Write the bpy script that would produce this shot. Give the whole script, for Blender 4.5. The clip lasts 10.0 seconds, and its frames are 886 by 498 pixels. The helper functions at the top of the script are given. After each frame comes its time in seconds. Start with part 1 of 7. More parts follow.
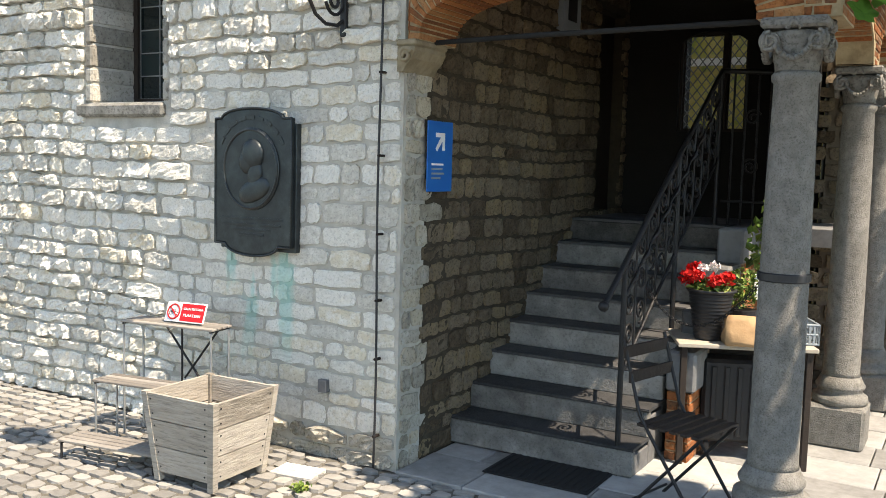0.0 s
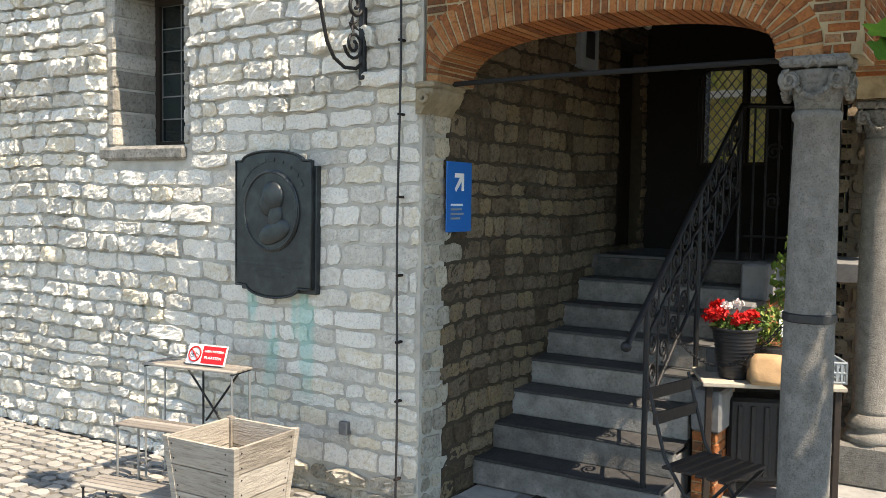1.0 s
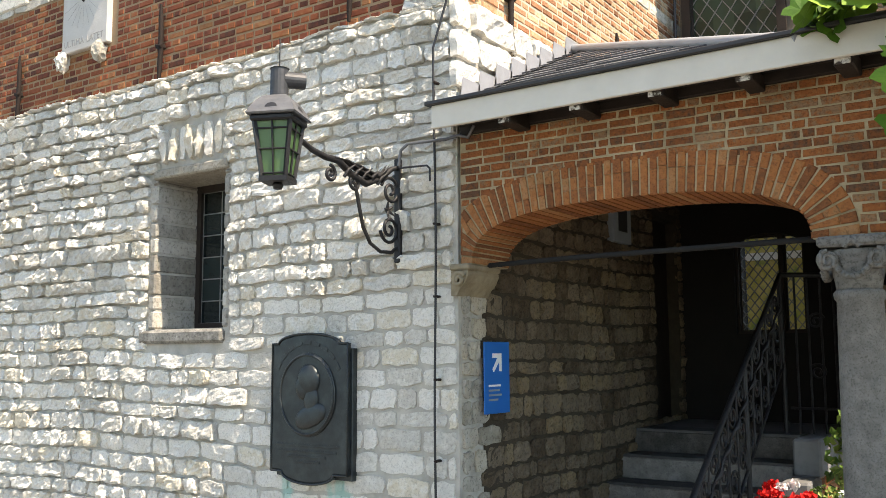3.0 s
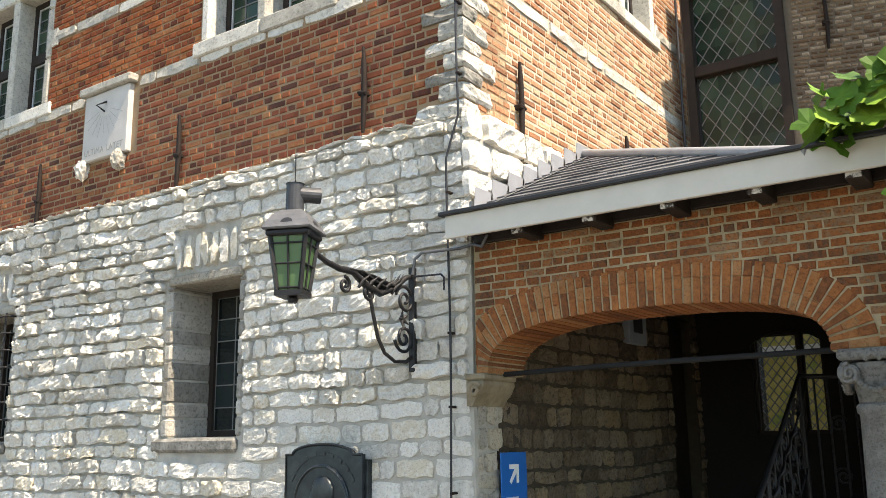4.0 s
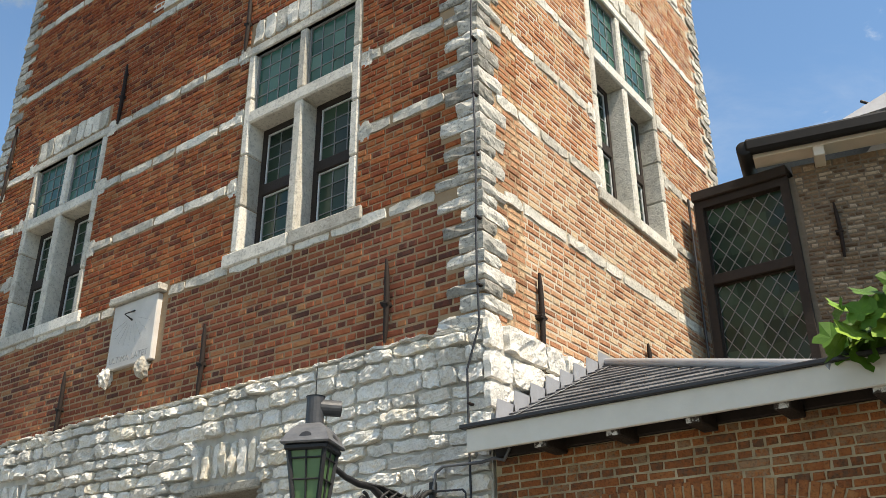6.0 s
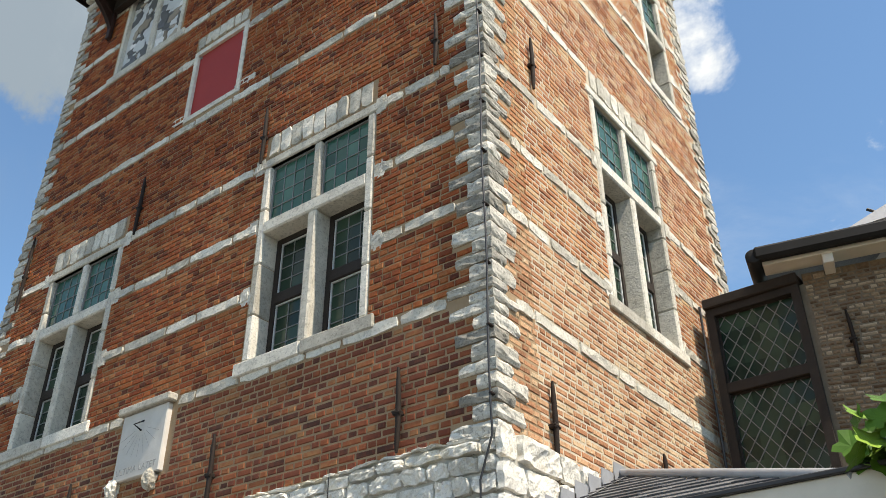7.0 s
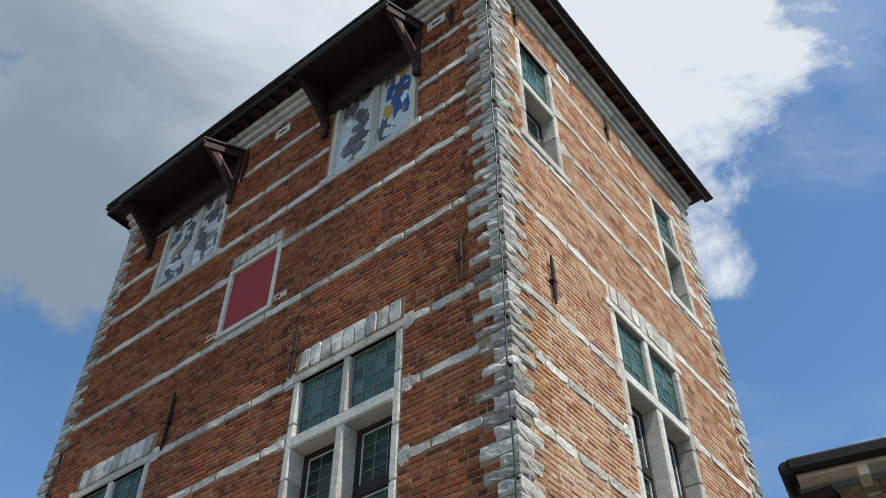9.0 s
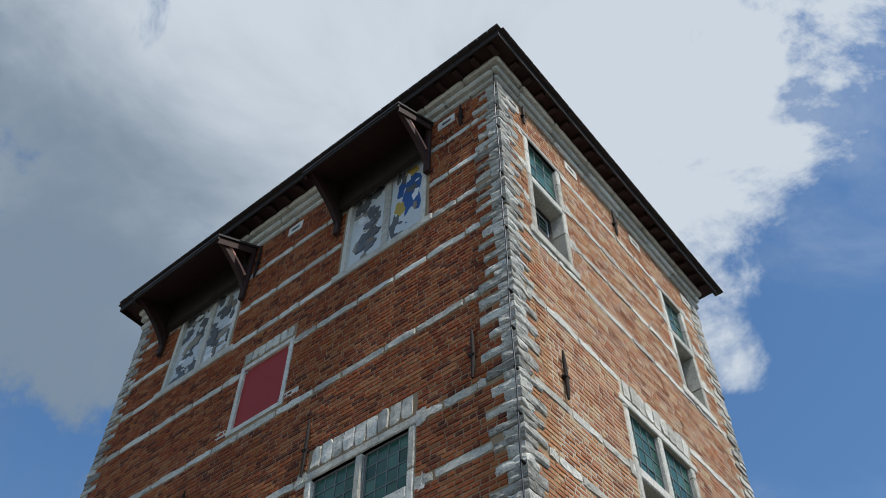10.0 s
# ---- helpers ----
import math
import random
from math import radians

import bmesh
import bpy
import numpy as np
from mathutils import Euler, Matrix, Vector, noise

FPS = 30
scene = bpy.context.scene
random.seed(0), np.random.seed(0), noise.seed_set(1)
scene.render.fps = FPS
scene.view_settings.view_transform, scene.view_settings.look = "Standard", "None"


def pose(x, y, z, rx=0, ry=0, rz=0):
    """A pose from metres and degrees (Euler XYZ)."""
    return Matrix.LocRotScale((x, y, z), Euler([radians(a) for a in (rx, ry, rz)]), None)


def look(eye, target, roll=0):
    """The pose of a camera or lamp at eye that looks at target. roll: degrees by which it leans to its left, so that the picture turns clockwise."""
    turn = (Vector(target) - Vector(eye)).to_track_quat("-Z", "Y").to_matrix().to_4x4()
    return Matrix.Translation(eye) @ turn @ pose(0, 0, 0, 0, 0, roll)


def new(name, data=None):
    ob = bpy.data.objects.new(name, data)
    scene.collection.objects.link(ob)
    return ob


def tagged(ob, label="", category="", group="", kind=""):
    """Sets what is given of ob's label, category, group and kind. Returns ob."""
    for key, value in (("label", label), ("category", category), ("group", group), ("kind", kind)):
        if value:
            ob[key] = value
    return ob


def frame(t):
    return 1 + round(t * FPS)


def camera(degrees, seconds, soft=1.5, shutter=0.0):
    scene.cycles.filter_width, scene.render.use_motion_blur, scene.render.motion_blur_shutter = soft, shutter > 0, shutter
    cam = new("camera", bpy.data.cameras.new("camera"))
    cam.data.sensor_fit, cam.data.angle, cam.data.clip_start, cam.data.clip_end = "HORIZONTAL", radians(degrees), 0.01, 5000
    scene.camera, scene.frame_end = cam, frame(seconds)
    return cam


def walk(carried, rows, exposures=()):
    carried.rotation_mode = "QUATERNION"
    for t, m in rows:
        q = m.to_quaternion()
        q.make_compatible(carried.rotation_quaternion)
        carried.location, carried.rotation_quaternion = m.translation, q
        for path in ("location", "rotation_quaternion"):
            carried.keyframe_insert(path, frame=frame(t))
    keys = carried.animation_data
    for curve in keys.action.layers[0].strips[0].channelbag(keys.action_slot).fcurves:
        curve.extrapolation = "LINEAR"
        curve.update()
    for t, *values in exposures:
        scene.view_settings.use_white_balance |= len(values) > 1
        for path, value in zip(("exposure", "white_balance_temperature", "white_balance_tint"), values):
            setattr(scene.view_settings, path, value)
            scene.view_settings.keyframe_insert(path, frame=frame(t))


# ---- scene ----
cam = camera(52.4, 10.0, 0.35)
PATH = [
    (0, (2.743, -4.113, 1.709), (1.727, -2.401, 1.523), 1.5),
    (0.5, (2.745, -4.104, 1.729), (1.707, -2.402, 1.569), 1.2),
    (1, (2.739, -4.093, 1.763), (1.678, -2.401, 1.644), 0.8),
    (1.5, (2.733, -4.074, 1.792), (1.65, -2.394, 1.737), 0.4),
    (2, (2.727, -4.067, 1.821), (1.624, -2.399, 1.85), 0.2),
    (2.5, (2.714, -4.072, 1.849), (1.601, -2.416, 1.98), -0.1),
    (4, (2.716, -4.096, 2.011), (1.593, -2.496, 2.432), -0.8),
    (4.5, (2.729, -4.134, 2.071), (1.613, -2.555, 2.584), -1.1),
    (5, (2.732, -4.125, 2.071), (1.625, -2.578, 2.689), -0.9),
    (5.5, (2.736, -4.108, 2.07), (1.64, -2.602, 2.8), -0.6),
    (7, (2.742, -4.14, 2.041), (1.718, -2.785, 3.095), -0.3),
    (7.5, (2.746, -4.149, 2.036), (1.751, -2.853, 3.19), -0.2),
    (8, (2.756, -4.164, 2.025), (1.794, -2.933, 3.274), -0.1),
    (8.5, (2.765, -4.199, 2.007), (1.841, -3.033, 3.344), 0.1),
    (9, (2.811, -4.27, 1.976), (1.923, -3.171, 3.392), 0.3),
    (9.5, (2.826, -4.311, 1.953), (1.981, -3.284, 3.447), 0.5),
    (10, (2.833, -4.333, 1.941), (2.026, -3.367, 3.495), 0.7),
]
# exposure follows the sky coming into view
walk(cam, [(t, look(eye, target, roll)) for t, eye, target, roll in PATH],
     exposures=[(0.0, 1.06, 7900, 14), (2.5, 1.1, 8000, 15), (4.0, 1.02, 7900, 14), (5.5, 0.6, 7700, 12), (7.0, 0.5, 7500, 11), (8.5, 0.24, 6850, 10), (10.0, -0.22, 6350, 10)])

# ---- daylight ----
SUN_EL, SUN_AZ = 58.0, 7.5          # height, and degrees from +x towards -y
sun_dir = Vector((math.cos(radians(SUN_EL)) * math.cos(radians(SUN_AZ)), -math.cos(radians(SUN_EL)) * math.sin(radians(SUN_AZ)), math.sin(radians(SUN_EL))))
sun = new("sun", bpy.data.lights.new("sun", "SUN"))
sun.data.energy, sun.data.angle, sun.data.color = 5.0, radians(0.55), (1.0, 0.95, 0.86)
sun.matrix_world = look(sun_dir * 60, (0, 0, 0))

world = bpy.data.worlds.new("sky")
scene.world = world
world.use_nodes = True
wt = world.node_tree
wn, wl = wt.nodes, wt.links
wn.clear()
w_out = wn.new("ShaderNodeOutputWorld")
sky = wn.new("ShaderNodeTexSky")
sky.sky_type, sky.sun_disc = "NISHITA", False
sky.sun_elevation, sky.sun_rotation = radians(SUN_EL), radians(90 + SUN_AZ)
sky.air_density, sky.dust_density, sky.ozone_density = 1.0, 0.25, 2.5
sky_bg = wn.new("ShaderNodeBackground")
sky_bg.inputs[1].default_value = 0.142
sky_tint = wn.new("ShaderNodeMix")
sky_tint.data_type, sky_tint.blend_type = "RGBA", "MULTIPLY"
sky_tint.inputs["Factor"].default_value = 1.0
sky_tint.inputs["B"].default_value = (0.84, 1.08, 1.19, 1)
wl.new(sky.outputs[0], sky_tint.inputs["A"])
wl.new(sky_tint.outputs["Result"], sky_bg.inputs[0])
w_co = wn.new("ShaderNodeTexCoord")


def w_math(op, a, b=None):
    n = wn.new("ShaderNodeMath")
    n.operation = op
    for i, v in enumerate((a, b)):
        if v is None:
            continue
        if isinstance(v, (int, float)):
            n.inputs[i].default_value = v
        else:
            wl.new(v, n.inputs[i])
    return n.outputs[0]


def w_noise(scale, detail, rough, dist, shift):
    m = wn.new("ShaderNodeMapping")
    m.inputs[1].default_value = shift
    wl.new(w_co.outputs["Generated"], m.inputs[0])
    n = wn.new("ShaderNodeTexNoise")
    n.inputs["Scale"].default_value, n.inputs["Detail"].default_value = scale, detail
    n.inputs["Roughness"].default_value, n.inputs["Distortion"].default_value = rough, dist
    wl.new(m.outputs[0], n.inputs["Vector"])
    return n.outputs[0]


def w_dot(v):
    n = wn.new("ShaderNodeVectorMath")
    n.operation = "DOT_PRODUCT"
    wl.new(w_co.outputs["Generated"], n.inputs[0])
    n.inputs[1].default_value = v
    return n.outputs["Value"]


def w_ramp(v, lo, hi):
    n = wn.new("ShaderNodeMapRange")
    n.interpolation_type = "SMOOTHSTEP"
    n.inputs[1].default_value, n.inputs[2].default_value = lo, hi
    wl.new(v, n.inputs[0])
    return n.outputs[0]


bank = w_math("MULTIPLY", w_ramp(w_dot((-0.34, 0.3, 0.89)), 0.78, 0.98), 0.46)
puffs = w_math("ADD", w_math("MULTIPLY", w_noise(4.2, 12.0, 0.62, 0.35, (0.3, 0.1, 0.0)), 1.5), bank)
puffs = w_math("ADD", puffs, w_math("MULTIPLY", w_ramp(w_dot((-0.186, 0.732, 0.655)), 0.9985, 1.0), 0.19))
puffs = w_math("ADD", puffs, w_math("MULTIPLY", w_ramp(w_dot((0.0, -1.0, 0.0)), -0.05, 0.5), 0.2))   # unseen clouds added to the south for a whiter fill light
wisps = w_math("MULTIPLY", w_ramp(w_noise(2.4, 10.0, 0.62, 0.9, (1.7, 0.4, 0.9)), 0.42, 0.72), 0.38)
cover = w_math("MAXIMUM", w_ramp(puffs, 0.94, 1.12), wisps)
grey = w_ramp(w_math("ADD", w_math("MULTIPLY", w_noise(2.6, 9.0, 0.58, 0.4, (2.1, 0.7, 0.4)), 0.75), w_dot((-0.55, 0.1, -0.3))), 0.26, 0.64)
tint = wn.new("ShaderNodeMix")
tint.data_type = "RGBA"
tint.inputs["A"].default_value, tint.inputs["B"].default_value = (0.82, 0.9, 0.98, 1), (0.27, 0.355, 0.455, 1)
wl.new(grey, tint.inputs["Factor"])
cloud_bg = wn.new("ShaderNodeBackground")
cloud_bg.inputs[1].default_value = 0.87
wl.new(tint.outputs["Result"], cloud_bg.inputs[0])
w_mix = wn.new("ShaderNodeMixShader")
wl.new(cover, w_mix.inputs[0])
wl.new(sky_bg.outputs[0], w_mix.inputs[1])
wl.new(cloud_bg.outputs[0], w_mix.inputs[2])
wl.new(w_mix.outputs[0], w_out.inputs[0])

# ---- materials ----


def mat(name, cols, rough=0.85, rnd=None, scale=9.0, bump=0.3, bscale=60.0, metal=0.0, mixn=0.5, stain=0.25, sscale=1.3, spec=0.3, trans=0.0, coat=0.0, pits=0.0, pscale=55.0, stretch=None):
    """cols: the colours from dark to light, spread by grain and, for pieces, by a random value each."""
    m = bpy.data.materials.new(name)
    m.use_nodes = True
    nt = m.node_tree
    n, l = nt.nodes, nt.links
    b = n["Principled BSDF"]
    geo = n.new("ShaderNodeNewGeometry")

    place = geo.outputs["Position"]
    if stretch:
        mp = n.new("ShaderNodeMapping")
        mp.inputs[3].default_value = stretch
        l.new(place, mp.inputs[0])
        place = mp.outputs[0]

    def tex(sc, det, ro=0.6):
        t = n.new("ShaderNodeTexNoise")
        t.inputs["Scale"].default_value, t.inputs["Detail"].default_value, t.inputs["Roughness"].default_value = sc, det, ro
        l.new(place, t.inputs["Vector"])
        return t.outputs[0]

    def calc(op, a, c):
        q = n.new("ShaderNodeMath")
        q.operation = op
        for i, v in enumerate((a, c)):
            if isinstance(v, (int, float)):
                q.inputs[i].default_value = v
            else:
                l.new(v, q.inputs[i])
        return q.outputs[0]

    grain = tex(scale, 6.0)
    f = calc("ADD", calc("MULTIPLY", calc("SUBTRACT", grain, 0.5), 2.2 * mixn), 0.5)
    if rnd:
        if rnd == "object":
            r = n.new("ShaderNodeObjectInfo").outputs["Random"]
        else:
            r = geo.outputs["Random Per Island"]
        f = calc("ADD", calc("MULTIPLY", calc("SUBTRACT", grain, 0.5), 2.0 * mixn), r)
    ramp = n.new("ShaderNodeValToRGB")
    el = ramp.color_ramp.elements
    while len(el) < len(cols):
        el.new(0.5)
    for i, c in enumerate(cols):
        el[i].position = i / max(1, len(cols) - 1)
        el[i].color = (*c, 1)
    l.new(f, ramp.inputs[0])
    col = ramp.outputs[0]
    if stain:
        s = calc("ADD", calc("MULTIPLY", tex(sscale, 5.0, 0.65), 2 * stain), 1 - stain)
        mx = n.new("ShaderNodeMix")
        mx.data_type, mx.blend_type = "RGBA", "MULTIPLY"
        mx.inputs["Factor"].default_value = 1.0
        l.new(col, mx.inputs["A"])
        l.new(s, mx.inputs["B"])
        col = mx.outputs["Result"]
    if pits:
        ram = n.new("ShaderNodeMapRange")
        ram.interpolation_type = "SMOOTHSTEP"
        ram.inputs[1].default_value, ram.inputs[2].default_value, ram.inputs[3].default_value = 0.36, 0.5, 1 - pits
        l.new(tex(pscale, 4.0, 0.7), ram.inputs[0])
        mp = n.new("ShaderNodeMix")
        mp.data_type, mp.blend_type = "RGBA", "MULTIPLY"
        mp.inputs["Factor"].default_value = 1.0
        l.new(col, mp.inputs["A"])
        l.new(ram.outputs[0], mp.inputs["B"])
        col = mp.outputs["Result"]
    l.new(col, b.inputs["Base Color"])
    b.inputs["Roughness"].default_value, b.inputs["Metallic"].default_value = rough, metal
    b.inputs["Specular IOR Level"].default_value = spec
    b.inputs["Transmission Weight"].default_value = trans
    b.inputs["Coat Weight"].default_value = coat
    if bump:
        bp = n.new("ShaderNodeBump")
        bp.inputs["Strength"].default_value, bp.inputs["Distance"].default_value = bump, 0.012
        l.new(tex(bscale, 5.0, 0.65), bp.inputs["Height"])
        l.new(bp.outputs[0], b.inputs["Normal"])
    return m


def verdigris(m):
    """Green copper run-off on the wall below the bronze plaque."""
    nt = m.node_tree
    n, l = nt.nodes, nt.links
    b = n["Principled BSDF"]
    old = b.inputs["Base Color"].links[0].from_socket
    geo = n.new("ShaderNodeNewGeometry")
    sep = n.new("ShaderNodeSeparateXYZ")
    l.new(geo.outputs["Position"], sep.inputs[0])

    def rng(v, a, c):
        q = n.new("ShaderNodeMapRange")
        q.interpolation_type = "SMOOTHSTEP"
        q.inputs[1].default_value, q.inputs[2].default_value = a, c
        l.new(v, q.inputs[0])
        return q.outputs[0]

    def mul(a, c):
        q = n.new("ShaderNodeMath")
        q.operation = "MULTIPLY"
        l.new(a, q.inputs[0])
        l.new(c, q.inputs[1])
        return q.outputs[0]

    mp = n.new("ShaderNodeMapping")
    mp.inputs[3].default_value = (7.0, 7.0, 1.6)
    l.new(geo.outputs["Position"], mp.inputs[0])
    t = n.new("ShaderNodeTexNoise")
    t.inputs["Scale"].default_value, t.inputs["Detail"].default_value = 1.0, 5.0
    l.new(mp.outputs[0], t.inputs["Vector"])
    k = mul(mul(rng(sep.outputs[0], -1.42, -1.2), rng(sep.outputs[0], -0.55, -0.75)), mul(rng(sep.outputs[2], 0.25, 0.95), rng(sep.outputs[2], 1.3, 1.12)))
    half = n.new("ShaderNodeValue")
    half.outputs[0].default_value = 0.5
    k = mul(mul(k, half.outputs[0]), rng(t.outputs[0], 0.48, 0.64))
    mx = n.new("ShaderNodeMix")
    mx.data_type = "RGBA"
    mx.inputs["B"].default_value = (0.18, 0.55, 0.5, 1)
    l.new(k, mx.inputs["Factor"])
    l.new(old, mx.inputs["A"])
    l.new(mx.outputs["Result"], b.inputs["Base Color"])
    return m


STONE = [(0.52, 0.495, 0.44), (0.66, 0.635, 0.575), (0.71, 0.685, 0.625), (0.76, 0.735, 0.675), (0.65, 0.585, 0.465)]
m_stone = verdigris(mat("limestone", STONE, 0.9, "island", 24, 1.0, 55, stain=0.28, mixn=0.45, pits=0.22, pscale=75))
m_stone_o = verdigris(mat("limestone_block", STONE, 0.9, "object", 24, 1.0, 55, stain=0.28, mixn=0.45, pits=0.22, pscale=75))
m_mortar = verdigris(mat("lime_mortar", [(0.33, 0.311, 0.272), (0.45, 0.428, 0.378), (0.56, 0.535, 0.478)], 0.95, None, 7, 0.6, 90, mixn=1.0, stain=0.35))
# limestone copy for the porch, darkened to carry the shade in there
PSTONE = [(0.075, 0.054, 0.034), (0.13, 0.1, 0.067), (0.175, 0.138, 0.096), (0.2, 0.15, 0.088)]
m_pstone = mat("shade_toned_stone", PSTONE, 0.9, "island", 16, 0.9, 45, stain=0.35, pits=0.4)
m_pstone_o = mat("shade_toned_block", PSTONE, 0.9, "object", 16, 0.9, 45, stain=0.35, pits=0.4)
# joints darkened with the same painted shade
m_pmortar = mat("shade_toned_mortar", [(0.035, 0.027, 0.018), (0.08, 0.064, 0.044)], 0.95, None, 20, 0.5, 80)
# darker front tone of the tower's brick; some of its shade is painted in
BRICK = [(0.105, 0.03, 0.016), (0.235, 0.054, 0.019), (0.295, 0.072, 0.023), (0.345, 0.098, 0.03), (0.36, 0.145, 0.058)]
LOWBRICK = [(0.08, 0.032, 0.022), (0.17, 0.048, 0.027), (0.22, 0.063, 0.03), (0.28, 0.085, 0.036), (0.32, 0.15, 0.066)]
m_lowbrick = mat("dark_brick", LOWBRICK, 0.9, "island", 30, 0.5, 120, stain=0.35, mixn=0.4)
m_lowbrick_o = mat("dark_brick_single", LOWBRICK, 0.9, "object", 30, 0.5, 120, stain=0.35, mixn=0.4)
m_brick = mat("tower_brick", BRICK, 0.9, "island", 30, 0.7, 80, stain=0.4, sscale=2.5, mixn=0.5, pits=0.3, pscale=70)
m_brick_o = mat("tower_brick_single", BRICK, 0.9, "object", 30, 0.7, 80, stain=0.4, sscale=2.5, mixn=0.5, pits=0.3, pscale=70)
# lighter tone of the same brick for the side; sunlight lies in the colour
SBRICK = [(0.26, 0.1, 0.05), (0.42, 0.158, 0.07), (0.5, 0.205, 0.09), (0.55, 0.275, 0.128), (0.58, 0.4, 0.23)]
m_sbrick = mat("sun_toned_brick", SBRICK, 0.9, "island", 30, 0.7, 80, stain=0.35, sscale=2.5, mixn=0.5, pits=0.3, pscale=70)
m_sbrick_o = mat("sun_toned_brick_single", SBRICK, 0.9, "object", 30, 0.7, 80, stain=0.35, sscale=2.5, mixn=0.5, pits=0.3, pscale=70)
# paler, tanner version of the sun-lightened tone for the side's lower bricks
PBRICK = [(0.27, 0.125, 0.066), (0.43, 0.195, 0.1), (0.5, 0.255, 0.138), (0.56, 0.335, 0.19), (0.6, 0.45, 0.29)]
m_pbrick = mat("pale_sun_toned_brick", PBRICK, 0.9, "island", 30, 0.7, 80, stain=0.35, sscale=2.5, mixn=0.5, pits=0.3, pscale=70)
m_pbrick_o = mat("pale_sun_toned_brick_single", PBRICK, 0.9, "object", 30, 0.7, 80, stain=0.35, sscale=2.5, mixn=0.5, pits=0.3, pscale=70)
ABRICK = [(0.15, 0.075, 0.042), (0.25, 0.088, 0.032), (0.31, 0.1, 0.032), (0.36, 0.128, 0.042), (0.29, 0.165, 0.09)]
m_abrick = mat("arch_brick", ABRICK, 0.9, "object", 34, 1.0, 60, stain=0.6, sscale=2.6, mixn=0.7, pits=0.35, pscale=90)
m_vbrick = mat("arch_ring_brick", [(0.2, 0.075, 0.03), (0.33, 0.115, 0.04), (0.4, 0.15, 0.05), (0.42, 0.205, 0.09)], 0.9, "object", 34, 1.0, 60, stain=0.5, sscale=2.6, mixn=0.6, pits=0.35, pscale=90)
GBRICK = [(0.09, 0.053, 0.03), (0.16, 0.102, 0.06), (0.23, 0.16, 0.1), (0.38, 0.305, 0.22)]
m_gbrick = mat("brown_brick", GBRICK, 0.9, "island", 30, 0.4, 110, stain=0.2)
m_gbrick_o = mat("brown_brick_single", GBRICK, 0.9, "object", 30, 0.4, 110, stain=0.2)
# mortar copy for the side, lightened with its sunlight
m_smortar = mat("sun_toned_mortar", [(0.42, 0.355, 0.262), (0.6, 0.53, 0.42)], 0.95, None, 20, 0.4, 120)
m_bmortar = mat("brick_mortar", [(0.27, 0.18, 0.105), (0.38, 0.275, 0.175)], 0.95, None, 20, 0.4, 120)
m_gmortar = mat("dark_mortar", [(0.11, 0.085, 0.06), (0.2, 0.162, 0.122)], 0.95, None, 20, 0.4, 120)
m_amortar = mat("arch_mortar", [(0.2, 0.15, 0.088), (0.4, 0.315, 0.195), (0.52, 0.425, 0.28)], 0.95, None, 6, 0.8, 70, mixn=1.1, stain=0.5, sscale=2.6)
BAND = [(0.42, 0.392, 0.335), (0.56, 0.53, 0.462), (0.65, 0.618, 0.545), (0.72, 0.688, 0.615)]
m_band = mat("dressed_limestone", BAND, 0.88, "object", 18, 0.9, 50, stain=0.4, sscale=5, pits=0.3, pscale=45)
m_surround = mat("smooth_limestone", BAND[1:], 0.88, None, 16, 0.6, 55, stain=0.35, sscale=4, pits=0.25, pscale=45)
m_jamb = mat("rough_jamb_stone", [(0.24, 0.225, 0.195), (0.36, 0.34, 0.298), (0.46, 0.435, 0.385), (0.54, 0.515, 0.46)], 0.9, "object", 16, 1.0, 40, stain=0.45, sscale=6, pits=0.4, pscale=40)
m_sill = mat("weathered_sill_stone", [(0.12, 0.115, 0.1), (0.24, 0.23, 0.205), (0.38, 0.365, 0.33)], 0.9, None, 14, 0.9, 40, mixn=0.9, stain=0.5, sscale=9, pits=0.4, pscale=50)
m_quoin = mat("quoin_limestone", [(0.24, 0.226, 0.196), (0.4, 0.38, 0.334), (0.53, 0.505, 0.448), (0.64, 0.612, 0.548)], 0.9, "object", 12, 1.0, 40, stain=0.4, sscale=3.0, pits=0.45, pscale=40)
m_blue = mat("bluestone", [(0.095, 0.095, 0.096), (0.15, 0.15, 0.15), (0.22, 0.22, 0.22)], 0.75, "object", 22, 0.3, 120, stain=0.3, sscale=3)
m_tread = mat("dark_worn_tread", [(0.03, 0.03, 0.031), (0.06, 0.06, 0.061), (0.105, 0.104, 0.103)], 0.7, "object", 14, 0.4, 90, stain=0.4, sscale=5)
m_flag = mat("pale_flagstone", [(0.2, 0.197, 0.19), (0.31, 0.306, 0.295), (0.4, 0.395, 0.38)], 0.75, "object", 14, 0.4, 80, stain=0.4, sscale=3)
m_col = mat("column_bluestone", [(0.12, 0.113, 0.1), (0.2, 0.19, 0.172), (0.27, 0.256, 0.232)], 0.85, None, 24, 0.7, 110, stain=0.4, sscale=5, mixn=0.7, pits=0.35, pscale=120)
m_capital = mat("carved_grey_stone", [(0.1, 0.095, 0.085), (0.2, 0.191, 0.173), (0.29, 0.278, 0.253)], 0.88, None, 30, 0.8, 90, stain=0.45, sscale=9, pits=0.35, pscale=60)
m_edge = mat("tan_corner_stone", [(0.25, 0.225, 0.175), (0.36, 0.333, 0.28), (0.43, 0.402, 0.345), (0.46, 0.405, 0.31)], 0.9, "object", 16, 1.0, 42, stain=0.4, sscale=3, pits=0.4)
m_iron = mat("wrought_iron", [(0.012, 0.012, 0.013), (0.03, 0.03, 0.032)], 0.5, None, 40, 0.3, 120, metal=0.4, spec=0.5)
